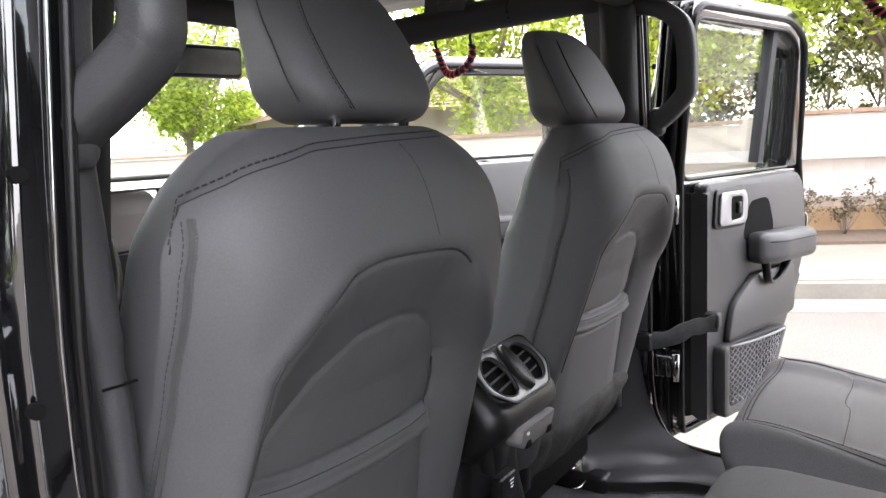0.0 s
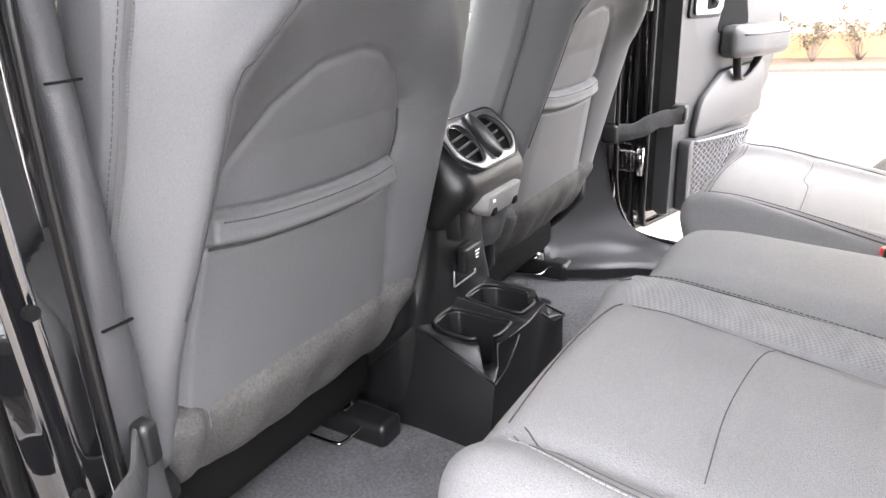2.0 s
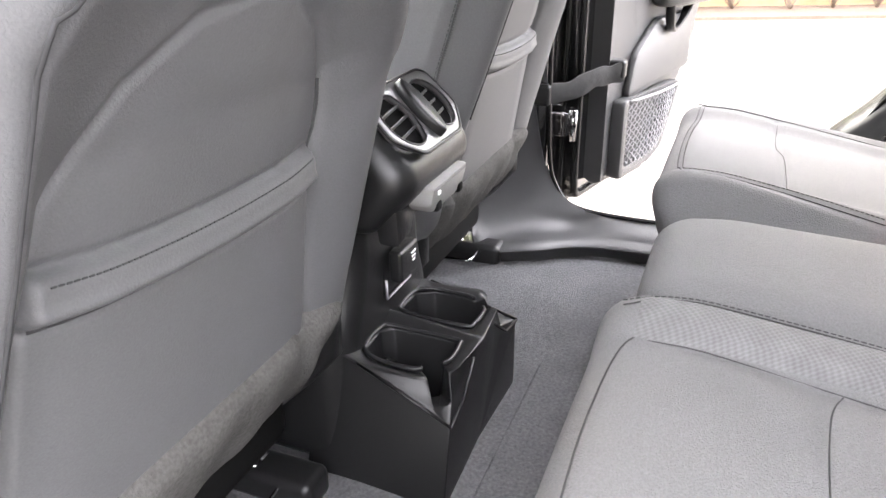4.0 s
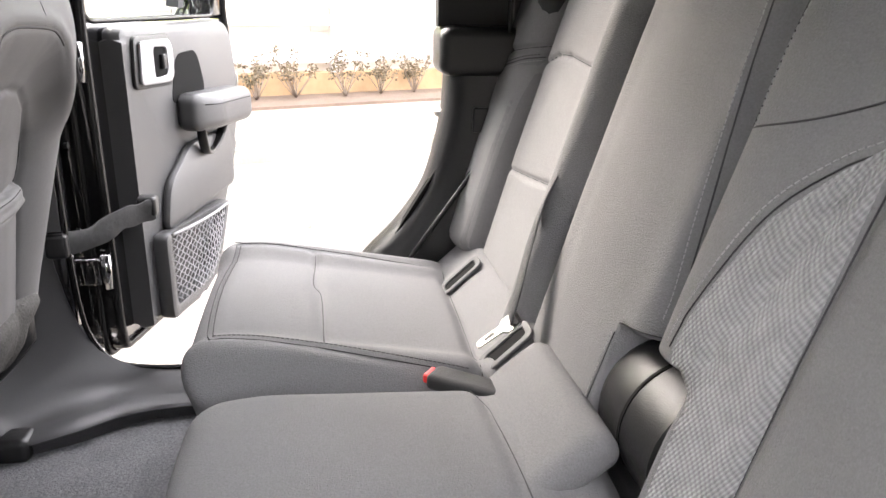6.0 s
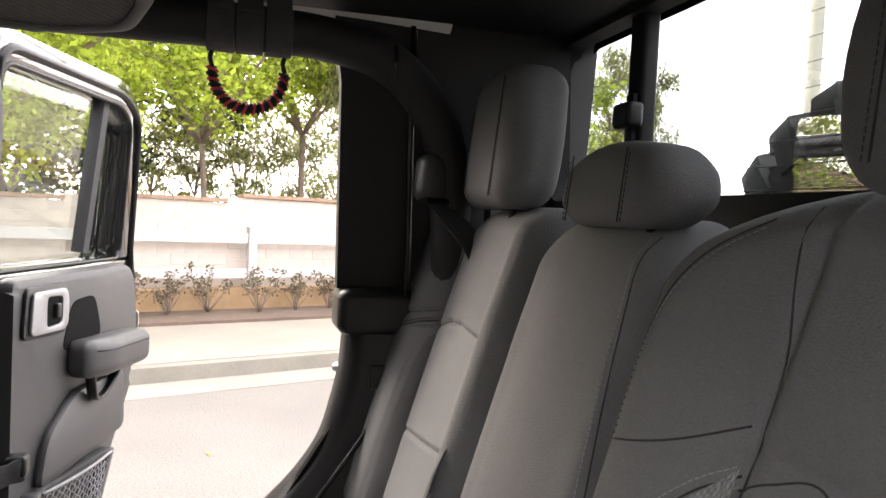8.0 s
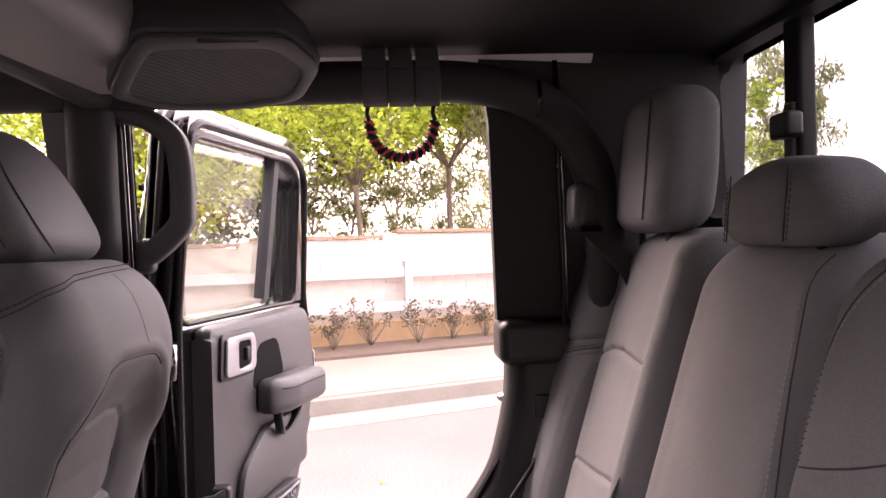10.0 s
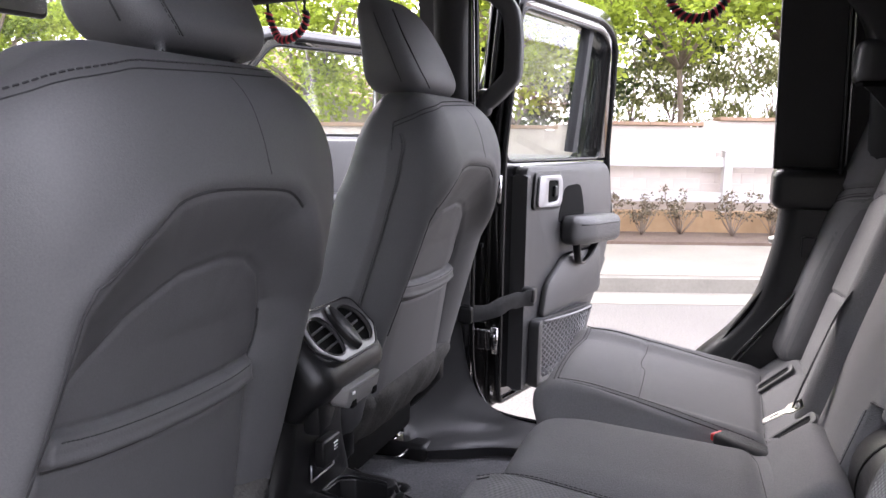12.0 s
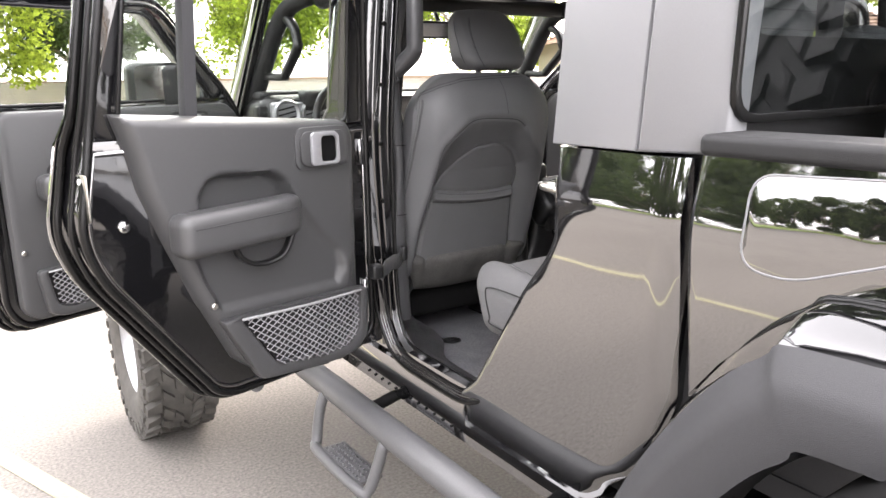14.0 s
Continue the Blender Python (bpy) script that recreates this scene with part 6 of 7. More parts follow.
REAR_OUT = [(0.0, 0.87), (0.0, 1.52), (0.02, 1.915), (0.62, 1.915), (0.735, 1.86), (0.785, 1.54), (0.83, 1.30), (0.80, 1.20), (0.545, 0.845), (0.50, 0.825), (0.06, 0.83)]
REAR_WIN = rounded([(0.085, 1.500), (0.090, 1.855), (0.60, 1.855), (0.675, 1.82), (0.710, 1.500)], 0.035)
REAR_PAN = [(0.055, 0.90), (0.055, 1.48), (0.10, 1.535), (0.66, 1.535), (0.705, 1.50), (0.735, 1.32), (0.71, 1.22), (0.49, 0.91), (0.42, 0.88), (0.10, 0.88)]
REAR_NET = [(0.135, 1.075), (0.50, 1.060), (0.40, 0.935), (0.34, 0.915), (0.16, 0.915)]
LEFT_NET = [(0.128, 1.055), (0.50, 1.066), (0.405, 0.925), (0.26, 0.905), (0.175, 0.912), (0.134, 0.95)]
RIGHT_PAN = [(max(0.125, a), b - (0.035 if b > 1.45 else 0.0)) for a, b in REAR_PAN]
RIGHT_OUT = [(max(0.055, a), b + (0.04 if b > 1.8 else 0.0)) for a, b in REAR_OUT]
RIGHT_WIN = rounded([(0.085, 1.508), (0.090, 1.895), (0.60, 1.895), (0.675, 1.855), (0.705, 1.508)], 0.035)
RIGHT_NET = [(max(0.185, a), b) for a, b in REAR_NET]
right_door, _ = door(1, (0.745, -0.045, -0.02), 76, RIGHT_OUT, RIGHT_WIN, RIGHT_PAN, 0.545, (0.235, 1.425), (0.33, 0.62, 1.300), RIGHT_NET, (0.79, 1.31), "open rear passenger door with net pocket", "open rear doors")
left_door, _ = door(-1, (-0.745, -0.045, 0), 76, REAR_OUT, REAR_WIN, REAR_PAN, 0.530, (0.215, 1.445), (0.315, 0.648, 1.288), LEFT_NET, (0.79, 1.385), "open rear door on the driver side", "open rear doors", True)
FRONT_OUT = [(0.0, 0.90), (0.0, 1.50), (0.04, 1.56), (0.36, 1.90), (0.95, 1.90), (0.985, 1.54), (0.99, 0.90), (0.94, 0.83), (0.06, 0.83)]
FRONT_WIN = rounded([(0.14, 1.55), (0.41, 1.845), (0.90, 1.845), (0.925, 1.55)], 0.035)
FRONT_PAN = [(0.05, 0.90), (0.05, 1.48), (0.10, 1.535), (0.91, 1.535), (0.935, 1.50), (0.935, 0.92), (0.89, 0.88), (0.10, 0.88)]
FRONT_NET = [(0.30, 1.06), (0.86, 1.04), (0.84, 0.93), (0.80, 0.915), (0.33, 0.915)]
door(1, (0.745, 1.02, 0), 66, FRONT_OUT, FRONT_WIN, FRONT_PAN, 0, (0.28, 1.455), (0.45, 0.85, 1.30), FRONT_NET, (0.955, 1.30), "open front passenger door", "open front doors")
fd, _ = door(-1, (-0.745, 1.02, 0), 70, FRONT_OUT, FRONT_WIN, FRONT_PAN, 0, (0.28, 1.455), (0.45, 0.85, 1.30), FRONT_NET, (0.955, 1.30), "open driver door with wing mirror", "open front doors")
to_door = fd.matrix_world.inverted()
rbox("mirror_housing", (-1.105, 0.985, 1.588), (0.185, 0.10, 0.190), 0.030, PLASTIC, fd, (2, 2, 2), lambda p: to_door @ p, 4, "black mirror housing")
slab("mirror_face", rounded([(-0.080, -0.080), (0.080, -0.080), (0.080, 0.080), (-0.080, 0.080)], 0.025), 0.002, CHROME, fd, lambda u, v, w: to_door @ Vector((-1.105 + u * 0.96, 0.930 - w + u * 0.30, 1.590 + v)), label="mirror glass")
rbox("mirror_arm", (-1.01, 1.00, 1.51), (0.12, 0.05, 0.05), 0.018, PLASTIC, fd, (1, 1, 1), lambda p: to_door @ p)

# fabric straps that hold the rear doors
SHEEN_STRAP = mat("shiny_nylon_strap", (0.030, 0.030, 0.031), 0.38, spec=0.7, color2=(0.06, 0.06, 0.061), scale=90, bump=0.8, bump_scale=60)
for s in (1, -1):
    st = thing("door_strap", "black fabric door check strap", "door strap", (0, 0, 0), group="door straps")
    base = right_door if s > 0 else left_door
    m = base.matrix_world
    end = Vector((s * 0.795, -0.120, 1.146))
    a = Vector((s * 0.698, 0.028, 1.108))
    if s < 0:
        a, end = Vector((-0.668, -0.012, 1.112)), Vector((-0.800, -0.125, 1.095))
    path = smooth_path([a, a.lerp(end, 0.3) + Vector((0, -0.012, -0.004)), a.lerp(end, 0.6) + Vector((0, -0.006, 0.006)), a.lerp(end, 0.85) + Vector((0, 0.004, 0.0)), end], 6)
    wide = [0.040 + 0.003 * math.sin(i * 0.9) for i in range(len(path))]
    ribbon("strap", path, wide, 0.007, lambda k: (0.0, 0.12 * math.sin(k * 5), 1.0), SHEEN_STRAP, st)
    rbox("anchor", end + Vector((s * 0.012, 0.012, 0.004)), (0.034, 0.036, 0.040), 0.008, PLASTIC, st, label="black strap anchor")
    rbox("bracket", a, (0.02, 0.04, 0.045), 0.008, PLASTIC, st)
for s in (1, -1):
    for z in (1.02, 1.42):
        h = thing("strap_hinge", "black steel door hinge on the pillar", "door hardware", (s * 0.80, 0.0, z), group="door hinges")
        tube("pin", [(0, -0.02, -0.035), (0, -0.02, 0.035)], 0.010, PAINT, h, 10)
        rbox("leaf", (0, 0.03, 0), (0.012, 0.08, 0.055), 0.004, PAINT, h)
        bolt(h, (s * 0.008, 0.03, 0.0), "x", 0.007, DARK)


# ---- front of the cab ----
dash = thing("dashboard", "black plastic dashboard with round air vents", "dashboard", (0, 0, 0.035))
rbox("body", (0, 1.10, 1.36), (1.44, 0.34, 0.33), 0.06, PLASTIC, dash, (8, 3, 3))
rbox("top_pad", (0, 1.16, 1.519), (1.42, 0.36, 0.035), 0.015, SOFT, dash)
rbox("trim_panel", (0, 0.935, 1.43), (1.38, 0.03, 0.13), 0.012, SILVER, dash, label="silver painted fascia")
for x in (-0.63, -0.515, -0.20, 0.20, 0.61):
    lathe("vent_ring", [(0.040, 0.0), (0.050, -0.010), (0.056, 0.0), (0.052, 0.012)], SILVER, dash, 28, "y", (x, 0.915, 1.452), "silver vent ring")
    lathe("vent_core", [(0.0, 0.0), (0.041, 0.0), (0.041, 0.02)], DARK, dash, 20, "y", (x, 0.922, 1.452))
    for k in range(3):
        ribbon("vane", [(x - 0.036, 0.915, 1.424 + 0.02 * k), (x + 0.036, 0.915, 1.440 + 0.02 * k)], 0.006, 0.002, (0, 0, 1), PLASTIC, dash)
rbox("screen", (0.0, 0.918, 1.44), (0.24, 0.02, 0.14), 0.008, PAINT, dash, label="dark glossy touch screen")
for s in (-1, 1):
    rbox("side_vent", (s * 0.718, 0.965, 1.448), (0.040, 0.05, 0.070), 0.010, PLASTIC, dash, label="small black side window vent")
rbox("gauge_hood", (-0.38, 0.97, 1.50), (0.36, 0.16, 0.08), 0.03, SOFT, dash)
wheel = thing("steering_wheel", "black leather steering wheel", "steering wheel", (-0.38, 0.78, 1.435))
tilt = Euler((radians(65), 0, 0)).to_matrix()
tube("rim", [tilt @ Vector((0.185 * math.cos(a), 0.185 * math.sin(a), 0)) for a in [2 * math.pi * i / 40 for i in range(40)]], 0.016, PLASTIC, wheel, 12, True)
rbox("hub", (0, 0.02, 0), (0.15, 0.06, 0.12), 0.025, PLASTIC, wheel)
for a in (0, 180, 270):
    q = tilt @ Vector((0.17 * math.cos(radians(a)), 0.17 * math.sin(radians(a)), 0))
    ribbon("spoke", [(0, 0.01, 0), q], 0.035, 0.014, tilt @ Vector((-math.sin(radians(a)), math.cos(radians(a)), 0)), TRIM, wheel)
mirror = thing("rear_view_mirror", "black framed rear-view mirror under the windscreen", "mirror", (0.0, 0.76, 1.806), -8)
mirror.matrix_world = pose(0.0, 0.76, 1.806, 6, 0, -8)
rbox("shell", (0, 0.012, 0), (0.30, 0.03, 0.070), 0.014, PLASTIC, mirror)
slab("mirror_glass", rounded([(-0.140, -0.026), (0.140, -0.026), (0.140, 0.026), (-0.140, 0.026)], 0.012), 0.002, CHROME, mirror, lambda u, v, w: (u, -0.0035 - w, v))
tube("stalk", [(0, 0.02, 0.02), (0, 0.08, 0.075)], 0.009, PLASTIC, mirror, 8)
oc = thing("roof_console", "light grey overhead console with switches", "overhead console", (0.02, 0.42, 1.95))
rbox("shell", (0, 0, 0), (0.26, 0.34, 0.05), 0.02, HEADLINER, oc)
rbox("switch_plate", (0, -0.06, -0.022), (0.18, 0.10, 0.016), 0.006, PLASTIC, oc)
for k in range(3):
    rbox("switch", (-0.05 + 0.05 * k, -0.06, -0.031), (0.03, 0.05, 0.006), 0.002, DARK, oc)
for s in (-1, 1):
    a0, a1 = Vector((s * 0.728, 1.275, 1.44)), Vector((s * 0.700, 0.895, 1.96))
    ribbon("windscreen_post", [a0, a1], 0.060, 0.090, (1, 0, 0), PAINT, cab, "glossy black windscreen post")
    tube("post_padding", smooth_path([(s * 0.688, 1.20, 1.44), (s * 0.682, 1.075, 1.585), (s * 0.672, 0.975, 1.705), (s * 0.660, 0.885, 1.810), (s * 0.640, 0.790, 1.880), (s * 0.615, 0.66, 1.905)], 6), 0.033, SOFT, cab, 12)
    ribbon("post_seal", [Vector((s * 0.735, 1.19, 1.45)), Vector((s * 0.708, 0.83, 1.94))], 0.018, 0.022, (1, 0, 0), RUBBER, cab, "black rubber seal along the windscreen post")
    h = thing("front_grab_handle", "black rubber grab handle on the windscreen post", "grab handle", (0, 0, 0), group="post grab handles")
    grip = [Vector((s * 0.670, 1.02, 1.630)), Vector((s * 0.656, 0.875, 1.626)), Vector((s * 0.652, 0.845, 1.640)), Vector((s * 0.648, 0.738, 1.725)), Vector((s * 0.646, 0.735, 1.745)), Vector((s * 0.646, 0.765, 1.805)), Vector((s * 0.650, 0.845, 1.850))]
    ribbon("grip", smooth_path(grip, 4), 0.032, 0.027, (1, 0, 0), PLASTIC, h, "", 80)
    rbox("front_fender", (s * 0.80, 1.72, 1.18), (0.30, 1.15, 0.10), 0.04, PAINT, cab, (4, 8, 1), lambda p: Vector((p.x, p.y, p.z - 0.5 * max(0, abs(p.y - 1.72) - 0.25) ** 2)), 4, "glossy black front fender")
tube("windscreen_header", [(-0.70, 0.88, 1.965), (0.70, 0.88, 1.965)], 0.035, PAINT, cab, 10)
ws = slab("windscreen", [(-0.71, 0.0), (0.71, 0.0), (0.68, 0.62), (-0.68, 0.62)], 0.004, GLASS, cab, lambda u, v, w: (u, 1.27 - v * 0.60 - w, 1.47 + v * 0.79), label="clear windscreen")
ws.visible_shadow = False
slab("bonnet", rounded([(-0.60, 1.15), (0.60, 1.15), (0.52, 2.15), (-0.52, 2.15)], 0.08), 0.22, PAINT, cab, lambda u, v, w: (u, v, 1.22 + w + 0.03 * (1 - (u / 0.6) ** 2) - 0.08 * (v - 1.15)), 0.03, label="glossy black bonnet")
rbox("firewall", (0, 1.18, 1.10), (1.40, 0.06, 0.72), 0.02, DARK, cab)
rbox("grille_block", (0, 2.10, 1.06), (1.06, 0.10, 0.46), 0.04, PAINT, cab)
rbox("chassis", (0, -0.25, 0.60), (0.80, 4.5, 0.14), 0.03, DARK, cab)

# ---- bed ----
bed = thing("pickup_bed", "glossy black pickup bed with fuel flap and wide flares", "truck bed")
for s in (-1, 1):
    ARCH = [(-1.112, 1.090), (-1.18, 1.178), (-1.25, 1.250), (-1.31, 1.300), (-1.37, 1.330), (-1.45, 1.340), (-2.15, 1.340), (-2.30, 1.28), (-2.44, 1.05), (-2.50, 0.86), (-2.62, 0.80)]
    bed_rows = []
    for j in range(81):
        y = -1.112 - 1.508 * (j / 80) ** 1.4
        low_ = float(np.interp(-y, [-q for q, _ in ARCH], [q for _, q in ARCH]))
        bed_rows.append([(s * (flank_x(z, 0.10) + 0.003 - 0.014 * max(0.0, 1 - (-1.112 - y) / 0.012) ** 2), y, z) for z in [low_ + (1.502 - low_) * i / 24 for i in range(25)]])
    grid_panel("bed_side", bed_rows, (-s * 0.05, 0, 0), PAINT, bed, "glossy black bed side")
    rbox("bed_rail", (s * 0.725, -1.87, 1.512), (0.125, 1.51, 0.034), 0.012, SOFT, bed, (1, 4, 1), None, 5, "matte black bed rail cap")
    slab("bed_inner", [(-1.112, 0.95), (-2.60, 0.95), (-2.60, 1.46), (-1.112, 1.46)], 0.015, FLARE, bed, lambda u, v, w, s=s: (s * (0.66 + w), u, v))
    # wheel flare: painted upper, textured lip
    top = [(-1.00, 0.80), (-1.105, 1.02), (-1.215, 1.20), (-1.315, 1.300), (-1.44, 1.335), (-2.16, 1.335), (-2.30, 1.28), (-2.44, 1.05), (-2.50, 0.86)]
    lip = [(-1.085, 0.78), (-1.175, 1.00), (-1.275, 1.155), (-1.37, 1.255), (-1.47, 1.285), (-2.14, 1.285), (-2.25, 1.23), (-2.38, 1.02), (-2.43, 0.84)]
    tp, lp = smooth_path([(0, a, b) for a, b in top], 5), smooth_path([(0, a, b) for a, b in lip], 5)
    rows = []
    for a, b in zip(tp, lp):
        rows.append([Vector((s * 0.79, a.y, a.z)), Vector((s * 0.88, a.y * 0.7 + b.y * 0.3, a.z * 0.75 + b.z * 0.25 + 0.012)), Vector((s * 0.955, a.y * 0.35 + b.y * 0.65, a.z * 0.35 + b.z * 0.65 + 0.012)), Vector((s * 0.985, b.y, b.z)), Vector((s * 0.995, b.y - 0.012, b.z - 0.020)), Vector((s * 0.990, b.y + (-1.8 - b.y) * 0.09, b.z - 0.075)), Vector((s * 0.93, b.y + (-1.8 - b.y) * 0.10, b.z - 0.080)), Vector((s * 0.79, b.y + (-1.8 - b.y) * 0.08, b.z - 0.06))])
    nr = len(rows)
    for nm, k0, k1, m, lab in (("flare_top", 0, 2, PAINT, "glossy black flare top"), ("flare_lip", 2, 7, FLARE, "textured grey flare lip")):
        vs = [p for r in rows for p in r[k0:k1 + 1]]
        wdt = k1 - k0 + 1
        sharp(obj(nm, vs, [[i * wdt + k, i * wdt + k + 1, (i + 1) * wdt + k + 1, (i + 1) * wdt + k] for i in range(nr - 1) for k in range(k1 - k0)], m, True, bed, lab), 60)
    tube("flare_joint", [Vector((s * 0.800, a.y, a.z)) for a in tp], 0.006, RUBBER, bed, 6)
    lathe("wheel_liner", [(0.56, -0.25), (0.56, 0.05)], DARK, bed, 32, "x", (s * 0.84, -1.87, 0.78))
    rbox("liner_wall", (s * 0.60, -1.80, 1.0), (0.03, 1.2, 0.6), 0.01, DARK, bed)
    bolt(bed, (s * 0.93, -1.62, 1.08), "y", 0.018, CHROME)
fuel = rounded([(-1.216, 1.345), (-1.216, 1.478), (-1.46, 1.490), (-1.48, 1.43), (-1.43, 1.392), (-1.29, 1.338)], 0.035, 6)
slab("fuel_flap", fuel, 0.006, PAINT, bed, lambda u, v, w: (-(flank_x(v, 0.10) + 0.0035 + w), u, v), 0.002, label="glossy black fuel flap")
tube("flap_gap", [(-(flank_x(v, 0.10) + 0.0085), u, v) for u, v in fuel], 0.0022, SATIN, bed, 6, True)
slab("bed_floor", [(-0.68, -2.6), (0.68, -2.6), (0.68, -1.13), (-0.68, -1.13)], 0.04, FLARE, bed, lambda u, v, w: (u, v, 0.93 + w))
slab("bed_front", [(-0.70, 0.93), (0.70, 0.93), (0.70, 1.46), (-0.70, 1.46)], 0.03, PAINT, bed, lambda u, v, w: (u, -1.165 + w, v))
slab("tailgate", [(-0.72, 0.90), (0.72, 0.90), (0.72, 1.48), (-0.72, 1.48)], 0.05, PAINT, bed, lambda u, v, w: (u, -2.66 + w, v), 0.01)


# ---- wheels ----
def off_road_wheel(name, at, label, spin=0.0, lying=None):
    rubber = TYRE if lying is None else SPARE_RUBBER
    R, W = 0.435, 0.30
    prof = [(0.225, -W / 2 + 0.02), (0.25, -W / 2), (0.32, -W / 2 - 0.010), (0.385, -W / 2 - 0.004), (R - 0.022, -W / 2 + 0.025), (R - 0.014, -W / 2 + 0.06), (R - 0.010, 0.0), (R - 0.014, W / 2 - 0.06), (R - 0.022, W / 2 - 0.025), (0.385, W / 2 + 0.004), (0.32, W / 2 + 0.010), (0.25, W / 2), (0.225, W / 2 - 0.02)]
    if lying is None:
        w = lathe("wheel", prof, rubber, cab, 64, "x", label=label)
        w.location = at
    else:
        w = thing(name, label, "wheel", at)
        w.matrix_world = lying
        lathe("tyre", prof, rubber, w, 64, "x", label="worn mud-terrain tyre")
    verts, faces = [], []

    def block(cx, ca, lx, la, r0, r1, skew):
        base = len(verts)
        for r, g in ((r0, 1.0), (r1, 0.82)):
            for sx, sa in ((-1, -1), (1, -1), (1, 1), (-1, 1)):
                x = cx + sx * lx * g
                an = ca + (sa * la * g) / R + skew * sx
                verts.append((x, r * math.cos(an), r * math.sin(an)))
        for q in ((0, 1, 2, 3), (7, 6, 5, 4), (0, 4, 5, 1), (1, 5, 6, 2), (2, 6, 7, 3), (3, 7, 4, 0)):
            faces.append([base + i for i in q])

    n = 30
    for k in range(n):
        a = 2 * math.pi * k / n + spin
        for s in (-1, 1):
            block(s * 0.122, a + (0.05 if s > 0 else 0), 0.030 + (0.006 if k % 2 else 0), 0.030, R - 0.03, R + 0.003, 0.03 * s)
            block(s * 0.062, a + 0.10, 0.026, 0.028, R - 0.03, R + 0.005, -0.05 * s)
            block(s * (W / 2 + 0.004), a + (0.05 if s > 0 else 0), 0.010, 0.024 + (0.008 if k % 2 else 0), R - 0.075, R - 0.026, 0)
        block(0.015 * (1 if k % 2 else -1), a, 0.022, 0.030, R - 0.03, R + 0.006, 0.06)
    obj("tread", verts, faces, rubber, False, w, "chunky tread blocks")
    for s in (-1, 1):
        lathe("rim", [(0.0, s * 0.03), (0.07, s * 0.035), (0.09, s * 0.05), (0.20, s * 0.06), (0.212, s * 0.11), (0.232, s * 0.135), (0.226, s * 0.12)], SILVER, w, 40, "x", label="silver alloy rim")
        for k in range(8):
            a = 2 * math.pi * k / 8
            rbox("rim_window", (s * 0.0585, 0.145 * math.cos(a), 0.145 * math.sin(a)), (0.006, 0.05, 0.05), 0.002, DARK, w)
    return w


off_road_wheel("wheel", (-1.06, 1.62, 0.435), "muddy off-road wheel at the front axle")
off_road_wheel("wheel", (0.955, 1.62, 0.435), "off-road wheel at the far front axle", 0.3)
off_road_wheel("wheel", (-0.90, -1.87, 0.435), "off-road wheel under the bed flare", 0.1)
off_road_wheel("wheel", (0.90, -1.87, 0.435), "off-road wheel under the far bed flare", 0.2)
off_road_wheel("spare_wheel", (0, 0, 0), "black spare tyre standing upright in the pickup bed", 0.15, pose(0.03, -1.37, 1.415, 0, 0, 86))

# ---- side step ----
STEPMAT = mat("satin_black_step", (0.07, 0.07, 0.072), 0.4, color2=(0.10, 0.10, 0.102), scale=200, bump=0.15)
for s in (-1, 1):
    stp = thing("side_step", "satin black tubular side step with hoop tread", "side step", (0, 0, 0), group="side steps")
    tube("main_tube", [(s * 0.835, 0.95, 0.655), (s * 0.84, 0.1, 0.665), (s * 0.84, -1.02, 0.665)], 0.040, STEPMAT, stp, 20)
    for y in (0.05, 0.92):
        hoop = smooth_path([(s * 0.86, y + 0.11, 0.66), (s * 0.885, y + 0.11, 0.60), (s * 0.905, y + 0.10, 0.505), (s * 0.92, y + 0.06, 0.490), (s * 0.92, y - 0.20, 0.490), (s * 0.90, y - 0.245, 0.505), (s * 0.86, y - 0.27, 0.65)], 6)
        tube("hoop", hoop, 0.017, STEPMAT, stp, 12)
        rbox("tread_plate", (s * 0.875, y - 0.075, 0.497), (0.085, 0.25, 0.010), 0.004, STEPMAT, stp)
        vv, ff = [], []
        for i in range(4):
            for j in range(12):
                v, f = rbox_mesh((s * (0.848 + 0.018 * i), y - 0.185 + 0.020 * j, 0.504), (0.008, 0.008, 0.007), 0.003, (1, 1, 1), None, 1)
                ff += [[k + len(vv) for k in q] for q in f]
                vv += v
        obj("tread_studs", vv, ff, STEPMAT, True, stp)
    for y in (0.6, -0.05, -0.75):
        tube("bracket", [(s * 0.83, y, 0.66), (s * 0.66, y, 0.70)], 0.018, DARK, stp, 8)
holes = thing("pinch_weld_studs", "row of black studs along the sill seam", "studs")
for i in range(13):
    bolt(holes, (-0.7345, 0.10 - 0.042 * i, 0.716), "x", 0.004, DARK)


# ---- wall, fence and planting ----
wall = thing("boundary_wall", "cream split-block garden wall with brown cap stones", "wall", kind="structure")
WALL_U = 9.80
RUNS = [(-40.0, -4.17, 1.90), (-4.17, -2.0, 1.815), (-2.0, 2.6, 1.735), (2.6, 40.0, 1.66)]


def box_mesh(name, s, material, r=0.006):
    v, f = rbox_mesh((0, 0, 0), s, r, (1, 1, 1), None, 1)
    me = bpy.data.meshes.new(name)
    me.from_pydata([tuple(q) for q in v], [], f)
    me.materials.append(material)
    return me


def piece(name, me, u, v, z, parent, turn=0.0):
    ob = new(name, me)
    ob.parent = parent
    ob.matrix_world = Matrix.Translation(street(u, v, z)) @ pose(0, 0, 0, 0, 0, STREET + turn)
    return ob


BLOCK_MESH = box_mesh("block", (0.19, 0.398, 0.153), BLOCK)
CAP_MESH = box_mesh("cap_stone", (0.27, 0.395, 0.055), CAPSTONE)
far_v, far_f = [], []


